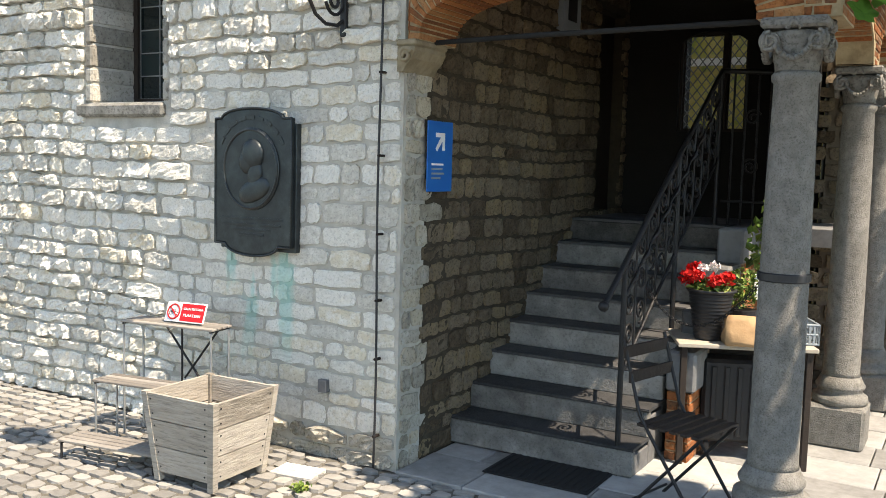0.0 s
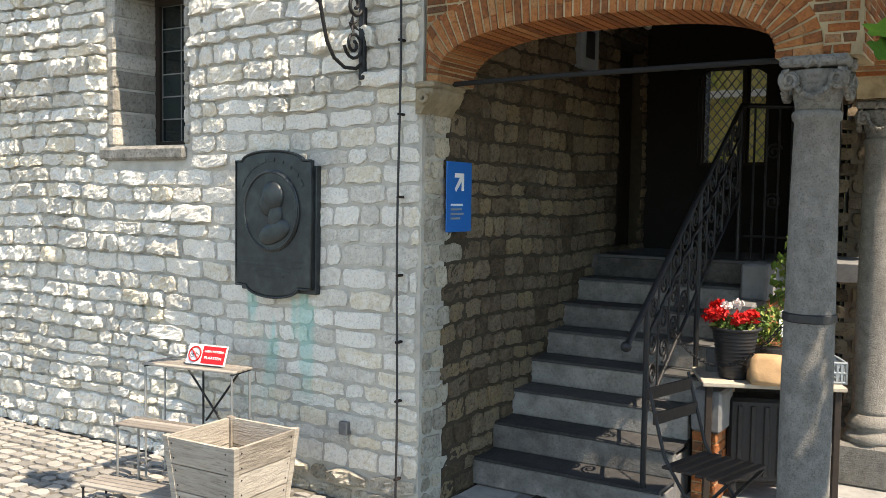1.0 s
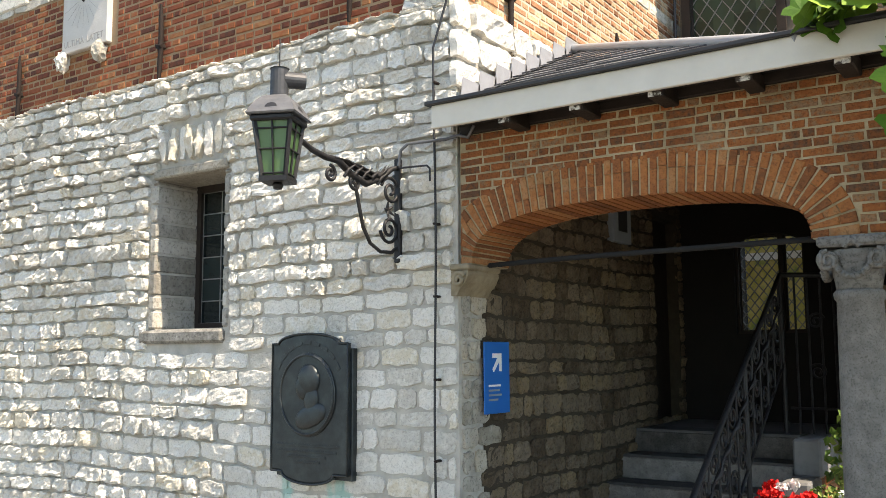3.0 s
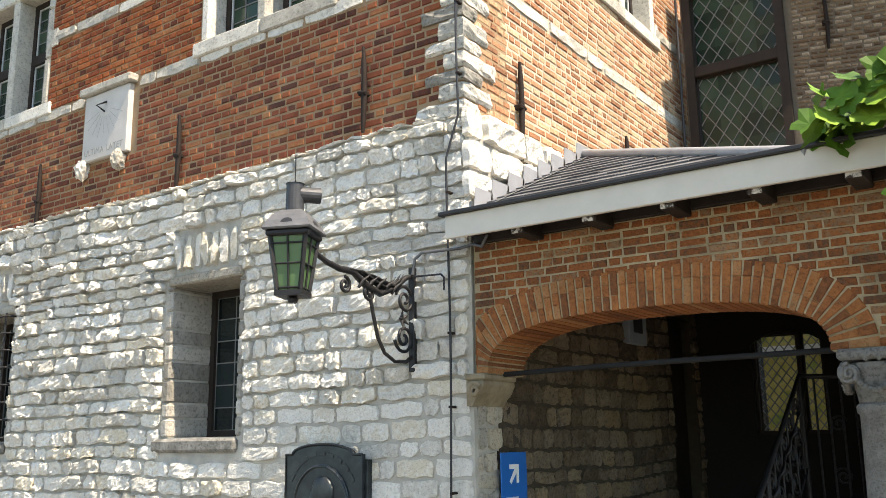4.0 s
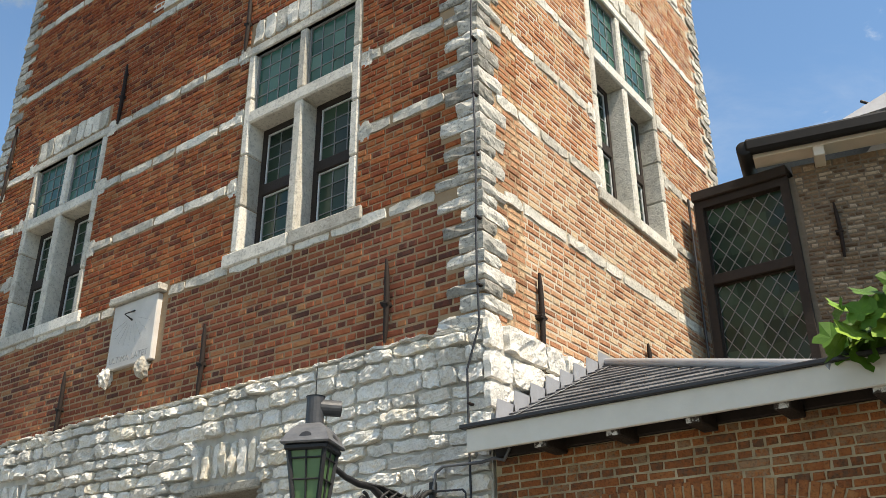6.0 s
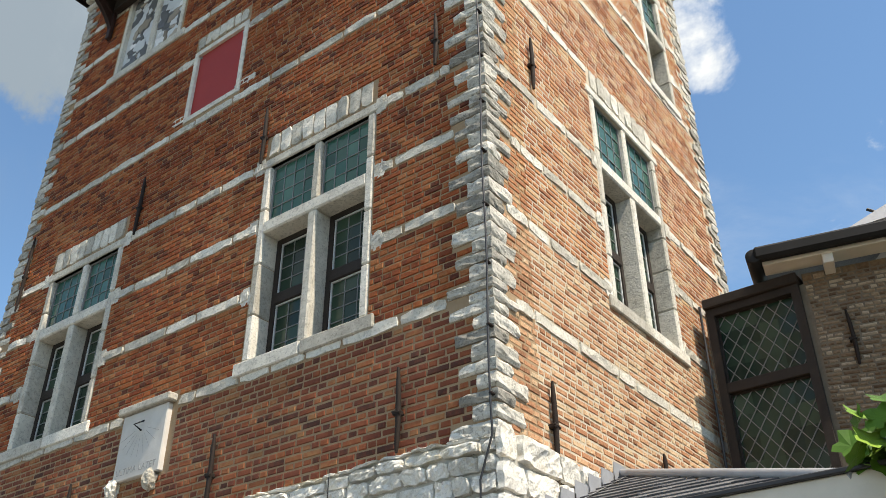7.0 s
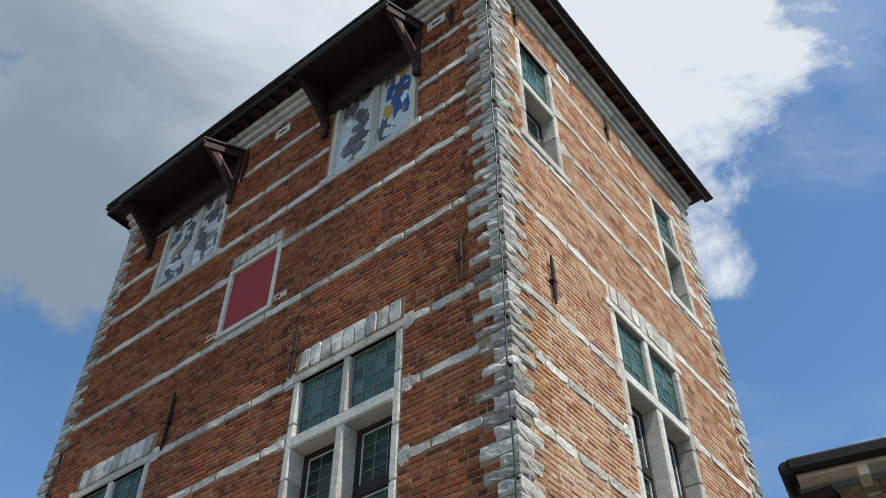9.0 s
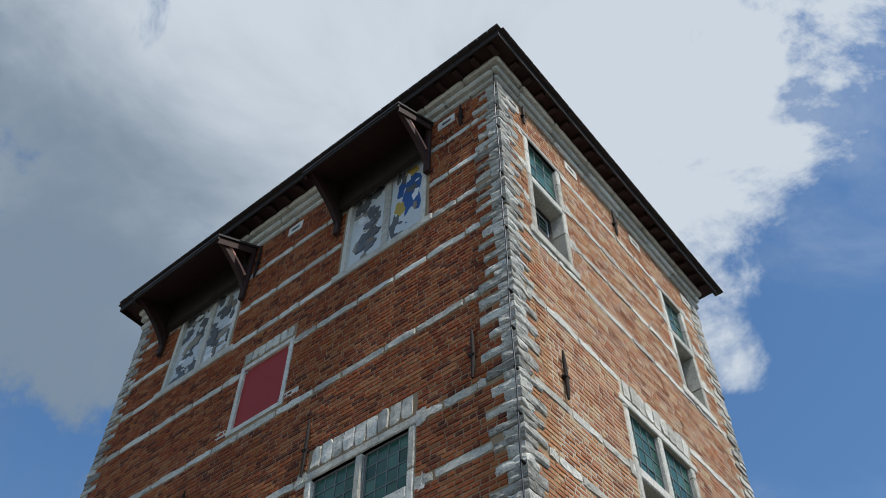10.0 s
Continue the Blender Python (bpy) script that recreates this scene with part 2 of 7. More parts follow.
m_rust = mat("rusted_iron", [(0.014, 0.011, 0.01), (0.035, 0.023, 0.018)], 0.75, None, 40, 0.4, 120, metal=0.3)
m_bronze = mat("dark_bronze", [(0.018, 0.021, 0.022), (0.04, 0.047, 0.05), (0.08, 0.1, 0.1)], 0.42, None, 12, 0.2, 80, metal=0.6, spec=0.5)
m_white = mat("white_paint", [(0.56, 0.52, 0.45), (0.68, 0.64, 0.56)], 0.55, None, 6, 0.1, 60, stain=0.12, sscale=4)
m_flake = mat("flaking_white_paint", [(0.05, 0.036, 0.028), (0.06, 0.045, 0.035), (0.5, 0.47, 0.42), (0.66, 0.63, 0.57)], 0.8, None, 38, 0.4, 60, mixn=1.6, stain=0.2)
m_wood_dark = mat("dark_timber", [(0.016, 0.012, 0.01), (0.04, 0.029, 0.023)], 0.7, None, 14, 0.4, 50)
m_wood_red = mat("red_brown_timber", [(0.026, 0.012, 0.01), (0.052, 0.024, 0.02)], 0.7, None, 14, 0.3, 60)
m_planter = mat("silvered_pine", [(0.2, 0.175, 0.145), (0.3, 0.268, 0.226), (0.37, 0.335, 0.288), (0.42, 0.385, 0.335)], 0.85, "object", 7, 0.6, 14, stain=0.3, sscale=3, mixn=0.6, pits=0.3, pscale=9, stretch=(1.0, 1.0, 9.0))
m_wood_grey = mat("weathered_wood", [(0.2, 0.168, 0.13), (0.31, 0.268, 0.215), (0.4, 0.355, 0.295)], 0.8, "object", 10, 0.4, 50, stain=0.25, sscale=3)
m_riser = mat("worn_riser_stone", [(0.07, 0.066, 0.06), (0.18, 0.172, 0.158), (0.3, 0.289, 0.267)], 0.8, "object", 9, 0.7, 70, stain=0.55, sscale=7, mixn=0.6, pits=0.25, pscale=60)
m_standwood = mat("dark_weathered_slats", [(0.13, 0.115, 0.1), (0.21, 0.19, 0.168), (0.29, 0.268, 0.24)], 0.8, "object", 10, 0.4, 50)
m_corbel = mat("ochre_sandstone", [(0.14, 0.115, 0.075), (0.27, 0.22, 0.145), (0.36, 0.31, 0.22)], 0.9, None, 14, 0.8, 40, stain=0.4, sscale=6)
m_slate = mat("roof_slate", [(0.05, 0.052, 0.06), (0.09, 0.092, 0.1), (0.14, 0.14, 0.145)], 0.55, "object", 16, 0.3, 80, spec=0.5)
m_tile_roof = mat("dark_roofing", [(0.03, 0.026, 0.026), (0.06, 0.05, 0.048)], 0.7, None, 10, 0.3, 60)
m_lead = mat("lead_flashing", [(0.26, 0.27, 0.29), (0.4, 0.41, 0.43)], 0.5, None, 8, 0.2, 30, metal=0.3)
m_leads = mat("lead_cames", [(0.16, 0.165, 0.165), (0.24, 0.245, 0.24)], 0.6, None, 8, 0.0, 30, metal=0.2)
m_teal = mat("teal_glass", [(0.014, 0.06, 0.045), (0.032, 0.10, 0.078), (0.06, 0.15, 0.118)], 0.14, "object", 6, 0.06, 14, spec=0.35, mixn=0.2, stain=0.2)
# greenish old glass; its tint also carries the reflection of unseen trees
m_glass = mat("reflection_green_glass", [(0.008, 0.02, 0.013), (0.022, 0.045, 0.03), (0.04, 0.075, 0.048)], 0.12, "object", 6, 0.06, 14, spec=0.3, mixn=0.2, stain=0.2)
m_darkglass = mat("dark_glass", [(0.008, 0.012, 0.012), (0.02, 0.03, 0.03)], 0.06, "object", 6, 0.05, 10, spec=0.6, mixn=0.2)
m_sett = mat("stone_sett", [(0.17, 0.164, 0.152), (0.23, 0.222, 0.206), (0.28, 0.27, 0.25), (0.33, 0.317, 0.293)], 0.85, "island", 20, 0.4, 80, stain=0.2)
m_sett_o = mat("stone_sett_single", [(0.17, 0.164, 0.152), (0.23, 0.222, 0.206), (0.28, 0.27, 0.25), (0.33, 0.317, 0.293)], 0.85, "object", 20, 0.4, 80, stain=0.2)
m_paver = mat("worn_concrete", [(0.36, 0.345, 0.315), (0.48, 0.465, 0.43), (0.56, 0.545, 0.51)], 0.9, None, 16, 0.5, 70, stain=0.3, sscale=8, pits=0.2)
m_soil = mat("joint_sand", [(0.08, 0.074, 0.062), (0.16, 0.149, 0.125)], 0.95, None, 25, 0.5, 100)
m_redpanel = mat("red_painted_board", [(0.3, 0.026, 0.022), (0.36, 0.036, 0.029)], 0.6, None, 3, 0.1, 30, stain=0.12)
m_signblue = mat("blue_enamel", [(0.004, 0.12, 0.42), (0.006, 0.14, 0.46)], 0.35, None, 3, 0.0, 30, stain=0.05)
m_signred = mat("red_enamel", [(0.5, 0.012, 0.015), (0.55, 0.015, 0.02)], 0.4, None, 3, 0.0, 30, stain=0.05)
m_plainwhite = mat("white_enamel", [(0.72, 0.72, 0.72), (0.8, 0.8, 0.8)], 0.4, None, 3, 0.0, 30, stain=0.04)
# near-black plaster: the deep shade of the porch is put into the colour
m_plaster = mat("shade_black_plaster", [(0.012, 0.011, 0.01), (0.02, 0.018, 0.016)], 0.9, None, 6, 0.3, 40)
m_ochre = mat("ochre_garden_wall", [(0.2, 0.3, 0.07), (0.48, 0.42, 0.12), (0.6, 0.5, 0.2), (0.25, 0.36, 0.1)], 0.9, None, 4.0, 0.3, 20, mixn=1.2)
m_leaf = mat("vine_leaf", [(0.04, 0.1, 0.012), (0.09, 0.2, 0.022), (0.2, 0.32, 0.035)], 0.6, "object", 8, 0.2, 40, spec=0.2)
m_gutter = mat("dark_painted_metal", [(0.008, 0.008, 0.008), (0.018, 0.017, 0.017)], 0.6, None, 10, 0.1, 60, spec=0.2)
m_black = mat("black_plastic", [(0.012, 0.012, 0.014), (0.025, 0.025, 0.028)], 0.5, None, 10, 0.1, 60, spec=0.5)
m_petal = mat("red_petal", [(0.4, 0.004, 0.006), (0.62, 0.015, 0.012)], 0.6, "island", 30, 0.0, 30, stain=0.1)
m_petalw = mat("white_petal", [(0.65, 0.55, 0.55), (0.8, 0.78, 0.74)], 0.6, "island", 30, 0.0, 30, stain=0.1)
m_green = mat("small_foliage", [(0.04, 0.08, 0.015), (0.10, 0.17, 0.03), (0.22, 0.26, 0.06)], 0.55, "island", 30, 0.0, 30, stain=0.1)
m_paper = mat("brown_paper", [(0.34, 0.21, 0.11), (0.44, 0.29, 0.16)], 0.8, None, 6, 0.3, 14)
m_galv = mat("galvanised_steel", [(0.3, 0.31, 0.31), (0.45, 0.46, 0.46)], 0.45, None, 12, 0.1, 60, metal=0.7)
m_rubber = mat("black_rubber", [(0.012, 0.012, 0.012), (0.02, 0.02, 0.02)], 0.85, None, 20, 0.4, 160)
m_lampglass = mat("frosted_green_glass", [(0.07, 0.15, 0.06), (0.13, 0.24, 0.1)], 0.35, None, 4, 0.1, 20, spec=0.5, trans=0.25)
m_dial = mat("smooth_pale_stone", [(0.5, 0.475, 0.44), (0.6, 0.575, 0.54)], 0.85, None, 5, 0.15, 60, stain=0.3, sscale=3)
m_hourline = mat("worn_grey_paint", [(0.3, 0.285, 0.265), (0.4, 0.385, 0.36)], 0.85, None, 30, 0.0, 60)
m_flue = mat("tarnished_zinc", [(0.03, 0.032, 0.035), (0.1, 0.103, 0.108)], 0.5, None, 14, 0.3, 40, metal=0.4)
m_zinc = mat("grey_zinc", [(0.06, 0.063, 0.068), (0.26, 0.262, 0.268)], 0.55, None, 10, 0.2, 40, metal=0.5)
m_paintblue = mat("paint_blue", [(0.03, 0.09, 0.26), (0.05, 0.12, 0.32)], 0.6, None, 4, 0.0, 30)
m_paintpale = mat("paint_pale", [(0.5, 0.53, 0.55), (0.66, 0.68, 0.68)], 0.6, None, 4, 0.0, 30)
m_paintgrey = mat("paint_grey", [(0.07, 0.07, 0.07), (0.16, 0.16, 0.16)], 0.6, None, 4, 0.0, 30)
m_paintyellow = mat("paint_yellow", [(0.42, 0.28, 0.05), (0.5, 0.36, 0.08)], 0.6, None, 4, 0.0, 30)
m_pink = mat("faded_pink_paint", [(0.46, 0.22, 0.17), (0.6, 0.32, 0.25)], 0.7, None, 10, 0.1, 30)
m_tealpl = mat("teal_plastic", [(0.02, 0.2, 0.2), (0.03, 0.26, 0.25)], 0.5, None, 10, 0.0, 30)
m_greypl = mat("grey_plastic", [(0.2, 0.235, 0.26), (0.28, 0.32, 0.35)], 0.5, None, 10, 0.0, 30)

# ---- building kit ----
FRONT = Matrix(((1, 0, 0, 0), (0, 0, -1, 0), (0, 1, 0, 0), (0, 0, 0, 1)))   # right = +x, out = -y
SIDE = Matrix(((0, 0, 1, 0), (1, 0, 0, 0), (0, 1, 0, 0), (0, 0, 0, 1)))     # right = +y, out = +x
FLOOR = Matrix(((1, 0, 0, 0), (0, 1, 0, 0), (0, 0, 1, 0), (0, 0, 0, 1)))
rng = np.random.default_rng(7)


def on(face, r, u, o=0.0):
    return face @ Vector((r, u, o))


def empty(name, label="", category="", group="", kind="", at=(0, 0, 0)):
    ob = new(name)
    ob.empty_display_size = 0.1
    ob.location = at
    return tagged(ob, label, category, group, kind)


def under(ob, parent):
    if parent:
        ob.parent = parent
        ob.matrix_parent_inverse = Matrix.Translation(parent.matrix_basis.translation).inverted() if parent.parent is None and parent.type == "EMPTY" else parent.matrix_basis.inverted()
    return ob


def raw(name, verts, faces, material, parent=None, label="", smooth=False):
    me = bpy.data.meshes.new(name)
    me.from_pydata([tuple(v) for v in verts], [], [tuple(f) for f in faces])
    me.materials.append(material)
    if smooth:
        me.polygons.foreach_set("use_smooth", [True] * len(me.polygons))
    me.update()
    ob = new(name, me)
    if label:
        ob["label"] = label
    return under(ob, parent)


def part(name, bm, material, parent=None, label="", smooth=False):
    me = bpy.data.meshes.new(name)
    bmesh.ops.recalc_face_normals(bm, faces=bm.faces)
    bm.to_mesh(me)
    bm.free()
    me.materials.append(material)
    if smooth:
        me.polygons.foreach_set("use_smooth", [True] * len(me.polygons))
    ob = new(name, me)
    if label:
        ob["label"] = label
    return under(ob, parent)


def cuboid(bm, lo, hi, m=None, bevel=0.0):
    made = bmesh.ops.create_cube(bm, size=1.0)["verts"]
    sc = [max(1e-4, hi[i] - lo[i]) for i in range(3)]
    t = Matrix.Translation([(hi[i] + lo[i]) / 2 for i in range(3)]) @ Matrix.Diagonal((*sc, 1))
    bmesh.ops.transform(bm, matrix=(m or Matrix()) @ t, verts=made)
    if bevel:
        ed = {e for v in made for e in v.link_edges}
        bmesh.ops.bevel(bm, geom=list(ed), offset=bevel, segments=1, affect="EDGES", clamp_overlap=True)
    return bm


def slab(name, lo, hi, material, parent=None, label="", m=None, bevel=0.004):
    return part(name, cuboid(bmesh.new(), lo, hi, m, bevel), material, parent, label)


def spin(profile, seg=24, m=None):
    """A turned solid from (radius, height) pairs."""
    vs, fs = [], []
    for r, z in profile:
        for i in range(seg):
            a = 2 * math.pi * i / seg
            vs.append((r * math.cos(a), r * math.sin(a), z))
    for k in range(len(profile) - 1):
        for i in range(seg):
            j = (i + 1) % seg
            fs.append((k * seg + i, k * seg + j, (k + 1) * seg + j, (k + 1) * seg + i))
    fs.append(tuple(reversed(range(seg))))
    fs.append(tuple(range((len(profile) - 1) * seg, len(profile) * seg)))
    if m:
        vs = [m @ Vector(v) for v in vs]
    return vs, fs


def tube(name, pts, radius, material, parent=None, label="", res=3, radii=None):
    """A rod along points."""
    cu = bpy.data.curves.new(name, "CURVE")
    cu.dimensions, cu.bevel_depth, cu.bevel_resolution, cu.use_fill_caps = "3D", radius, res, True
    sp = cu.splines.new("POLY")
    sp.points.add(len(pts) - 1)
    for i, p in enumerate(pts):
        sp.points[i].co = (*p, 1)
        if radii:
            sp.points[i].radius = radii[i]
    tmp = bpy.data.objects.new(name, cu)
    me = bpy.data.meshes.new_from_object(tmp)
    bpy.data.objects.remove(tmp)
    me.materials.clear()
    me.materials.append(material)
    ob = new(name, me)
    if label:
        ob["label"] = label
    return under(ob, parent)


def scroll(c, r0, turns, start, m, n=26, grow=1.0):
    """Points of a spiral in the plane of m's first two axes."""
    out = []
    for i in range(n):
        f = i / (n - 1)
        a = start + turns * 2 * math.pi * f
        r = r0 * (1 - 0.82 * f * grow)
        out.append(m @ Vector((c[0] + r * math.cos(a), c[1] + r * math.sin(a), 0)))
    return out


def wall(name, face, r0, r1, u0, u1, holes, thick, material, label, o=0.0):
    """A wall with real openings, its outer face at o."""
    rs = sorted({r0, r1, *[v for h in holes for v in (h[0], h[1]) if r0 < v < r1]})
    us = sorted({u0, u1, *[v for h in holes for v in (h[2], h[3]) if u0 < v < u1]})
    bm = bmesh.new()
    for a, b in zip(rs, rs[1:]):
        for c, d in zip(us, us[1:]):
            x, y = (a + b) / 2, (c + d) / 2
            if any(h[0] < x < h[1] and h[2] < y < h[3] for h in holes):
                continue
            cuboid(bm, (a, c, o - thick), (b, d, o), face)
    ob = part(name, bm, material, None, label)
    return tagged(ob, label, "wall", "", "structure")


def courses(r0, r1, u0, u1, holes, h_of, len_of, joint):
    """Rectangles of laid pieces, course by course, clear of the holes."""
    out, u, k = [], u0, 0
    while u < u1 - 0.02:
        h = min(h_of(), u1 - u)
        if u1 - (u + h) < 0.03:
            h = u1 - u
        cuts = sorted([(x[0], x[1]) for x in holes if x[2] < u + h * 0.6 and x[3] > u + h * 0.4])
        spans, a = [], r0
        for c, d in cuts:
            if c > a:
                spans.append((a, min(c, r1)))
            a = max(a, d)
        if a < r1:
            spans.append((a, r1))
        for a, b in spans:
            x, first = a, True
            while x < b - 0.015:
                w = len_of(k)
                if first:
                    w *= rng.uniform(0.45, 1.0)
                    first = False
                e = min(b, x + w)
                if b - e < 0.05:
                    e = b
                out.append((x + joint / 2, e - joint / 2, u + joint / 2, u + h - joint / 2))
                x = e
        u += h
        k += 1
    return out


def brick_geo(rect, out=0.011, back=0.02, ch=0.005, jit=0.003):
    a, b, c, d = rect
    j = rng.uniform(-jit, jit, 3)
    o = out + rng.uniform(-0.003, 0.003)
    ch = min(ch, (b - a) * 0.3, (d - c) * 0.3)
    v = [(a, c, -back), (b, c, -back), (b, d, -back), (a, d, -back),
         (a + j[0], c, o - ch), (b + j[1], c + j[2], o - ch), (b, d, o - ch), (a + j[1], d + j[0], o - ch),
         (a + ch, c + ch, o), (b - ch, c + ch, o), (b - ch, d - ch, o), (a + ch, d - ch, o)]
    f = [(8, 9, 10, 11), (4, 5, 9, 8), (5, 6, 10, 9), (6, 7, 11, 10), (7, 4, 8, 11), (0, 1, 5, 4), (1, 2, 6, 5), (2, 3, 7, 6), (3, 0, 4, 7)]
    return v, f


def stone_geo(rect, depth=0.03, nx=9, ny=6, rough=1.0, back=0.02, corner=0.013):
    """A hewn stone with a bulging, broken face and uneven edges."""
    a, b, c, d = rect
    w, h = b - a, d - c
    ph = rng.uniform(0, 6.3, 8)
    fr = rng.uniform(2.0, 6.5, 8)
    dp = depth * rng.uniform(0.5, 1.25)
    tilt = rng.uniform(-0.22, 0.22, 2)
    cut = rng.uniform(0.2, 1.0, 4) * min(corner, 0.32 * w, 0.32 * h)
    v = []
    ps = [-1, *np.linspace(-0.955, 0.955, nx - 1), 1]
    qs = [-1, *np.linspace(-0.9, 0.9, ny - 1), 1]
    for j in range(ny + 1):
        q = float(qs[j])
        for i in range(nx + 1):
            p = float(ps[i])
            edge = i in (0, nx) or j in (0, ny)
            e = max(abs(p), abs(q))
            cc = cut[(0 if p < 0 else 1) + (0 if q < 0 else 2)] * max(0, abs(p) + abs(q) - 1.25) / 0.75
            x = (a + b) / 2 + p * (w / 2 - cc) + 0.004 * math.sin(fr[0] * q + ph[0])
            y = (c + d) / 2 + q * (h / 2 - cc) + 0.005 * math.sin(fr[1] * p + ph[1])
            n = noise.noise(Vector((x * 9 + ph[2] * 20, y * 11, ph[3]))) + 0.6 * noise.noise(Vector((x * 34 + ph[4] * 20, y * 38, ph[5])))
            o = dp * ((1 - 0.3 * e ** 14) + rough * 0.55 * n + tilt[0] * p + tilt[1] * q) + rng.normal(0, 0.0022 * rough)
            v.append((x, y, -back if edge else max(o, 0.001)))
    f = [(j * (nx + 1) + i, j * (nx + 1) + i + 1, (j + 1) * (nx + 1) + i + 1, (j + 1) * (nx + 1) + i) for j in range(ny) for i in range(nx)]
    return v, f


def wavy(v):
    """Old courses never run true."""
    x, z, o = v
    return (x + 0.012 * math.sin(4.7 * z + 1.3 * x), z + 0.012 * math.sin(1.9 * x + 0.8 * z) + 0.007 * math.sin(4.3 * x - 2.1 * z), o)


def lay(face, rects, geo, near, name, rest, mat_one, mat_all, parent, smooth=False):
    """Pieces inside near become objects of their own (300 at most); the rest are one joined part."""
    vs, fs, count = [], [], 0
    for rect in rects:
        v, f = geo(rect)
        x, y = (rect[0] + rect[1]) / 2, (rect[2] + rect[3]) / 2
        v = [face @ Vector(p) for p in v]
        if near and count < 300 and near[0] < x < near[1] and near[2] < y < near[3]:
            raw(name, v, f, mat_one, parent, smooth=smooth)
            count += 1
        else:
            k = len(vs)
            vs += v
            fs += [tuple(i + k for i in q) for q in f]
    if vs:
        ob = raw(rest, vs, fs, mat_all, parent, smooth=smooth)
        ob["kind"] = "stuff"

# ---- the tower ----
TX, TY, TZ, ZB = -6.5, 4.72, 11.45, 3.88       # left end, back end, wall top, top of the stone base
W_M = (-2.27, -1.12, 4.96, 6.82)
W_N = (-5.58, -4.43, 4.96, 6.82)
W_S = (1.80, 3.02, 5.51, 7.66)
W_A = (-2.24, -1.09, 9.62, 11.0)
W_B = (-5.35, -4.20, 9.62, 11.0)
W_T1 = (0.53, 1.12, 9.08, 10.84)
W_T2 = (3.51, 4.02, 9.05, 10.80)
W_L = (-2.51, -1.82, 2.07, 3.13)
W_G = (-5.35, -4.58, 2.07, 3.13)
R_P = (-3.68, -2.94, 8.09, 8.97)
DOOR = (2.86, 3.42, 1.34, 3.0)
front_holes = [W_M, W_N, W_A, W_B, W_L, W_G, R_P]
side_holes = [W_S, W_T1, W_T2, DOOR]



def tower_walls():
    global base_front, base_side, brick_front, brick_side
    base_front = wall("wall_front_base", FRONT, TX, 0.03, -0.3, ZB, [W_L, W_G], 0.5, m_mortar, "pale hewn limestone base wall of the tower")
    base_side = wall("wall_side_base", SIDE, 0.5, TY, -0.3, ZB, [DOOR], 0.5, m_pmortar, "hewn stone wall inside the porch, shade toned into its colour", 0.03)
    brick_front = wall("wall_front_brick", FRONT, TX, 0.0, ZB, TZ, [W_M, W_N, W_A, W_B, R_P], 0.5, m_bmortar, "red brick tower wall with pale stone bands")
    brick_side = wall("wall_side_brick", SIDE, 0.5, TY, ZB, TZ, [W_S, W_T1, W_T2], 0.5, m_smortar, "weathered brick tower wall with stone bands, sunlight toned into its colour")
    rear = bmesh.new()
    cuboid(rear, (TX, TY - 0.4, -0.3), (-0.5, TY, TZ))
    cuboid(rear, (TX, 0.5, -0.3), (TX + 0.4, TY - 0.4, TZ))
    tagged(part("wall_rear", rear, m_bmortar), "plain brick walls at the back of the tower", "wall", "", "structure")
    inner = bmesh.new()
    cuboid(inner, (TX + 0.4, 0.5, 4.3), (-0.5, TY - 0.4, 4.4))
    cuboid(inner, (TX + 0.4, 0.5, 8.5), (-0.5, TY - 0.4, 8.6))
    tagged(part("inner_floor", inner, m_wood_dark), "dark timber floors inside the tower", "floor", "", "structure")


tower_walls()

BANDS = [4.83, 5.56, 6.21, 6.86, 7.95, 8.93, 9.56, 10.18, 10.86]
BH = 0.10


def grown(h, l, r, b, t):
    return (h[0] - l, h[1] + r, h[2] - b, h[3] + t)


# openings with their stone surrounds, kept clear of brick
clear_front = [grown(W_M, 0.075, 0.075, 0.12, 0.36), grown(W_N, 0.075, 0.075, 0.12, 0.36), grown(W_A, 0.09, 0.09, 0.12, 0.1),
               grown(W_B, 0.09, 0.09, 0.12, 0.1), grown(R_P, 0.06, 0.06, 0.06, 0.27), (-3.78, -3.06, 4.26, 4.92)]
clear_side = [grown(W_S, 0.075, 0.075, 0.1, 0.36), grown(W_T1, 0.075, 0.075, 0.1, 0.1), grown(W_T2, 0.075, 0.075, 0.1, 0.1)]


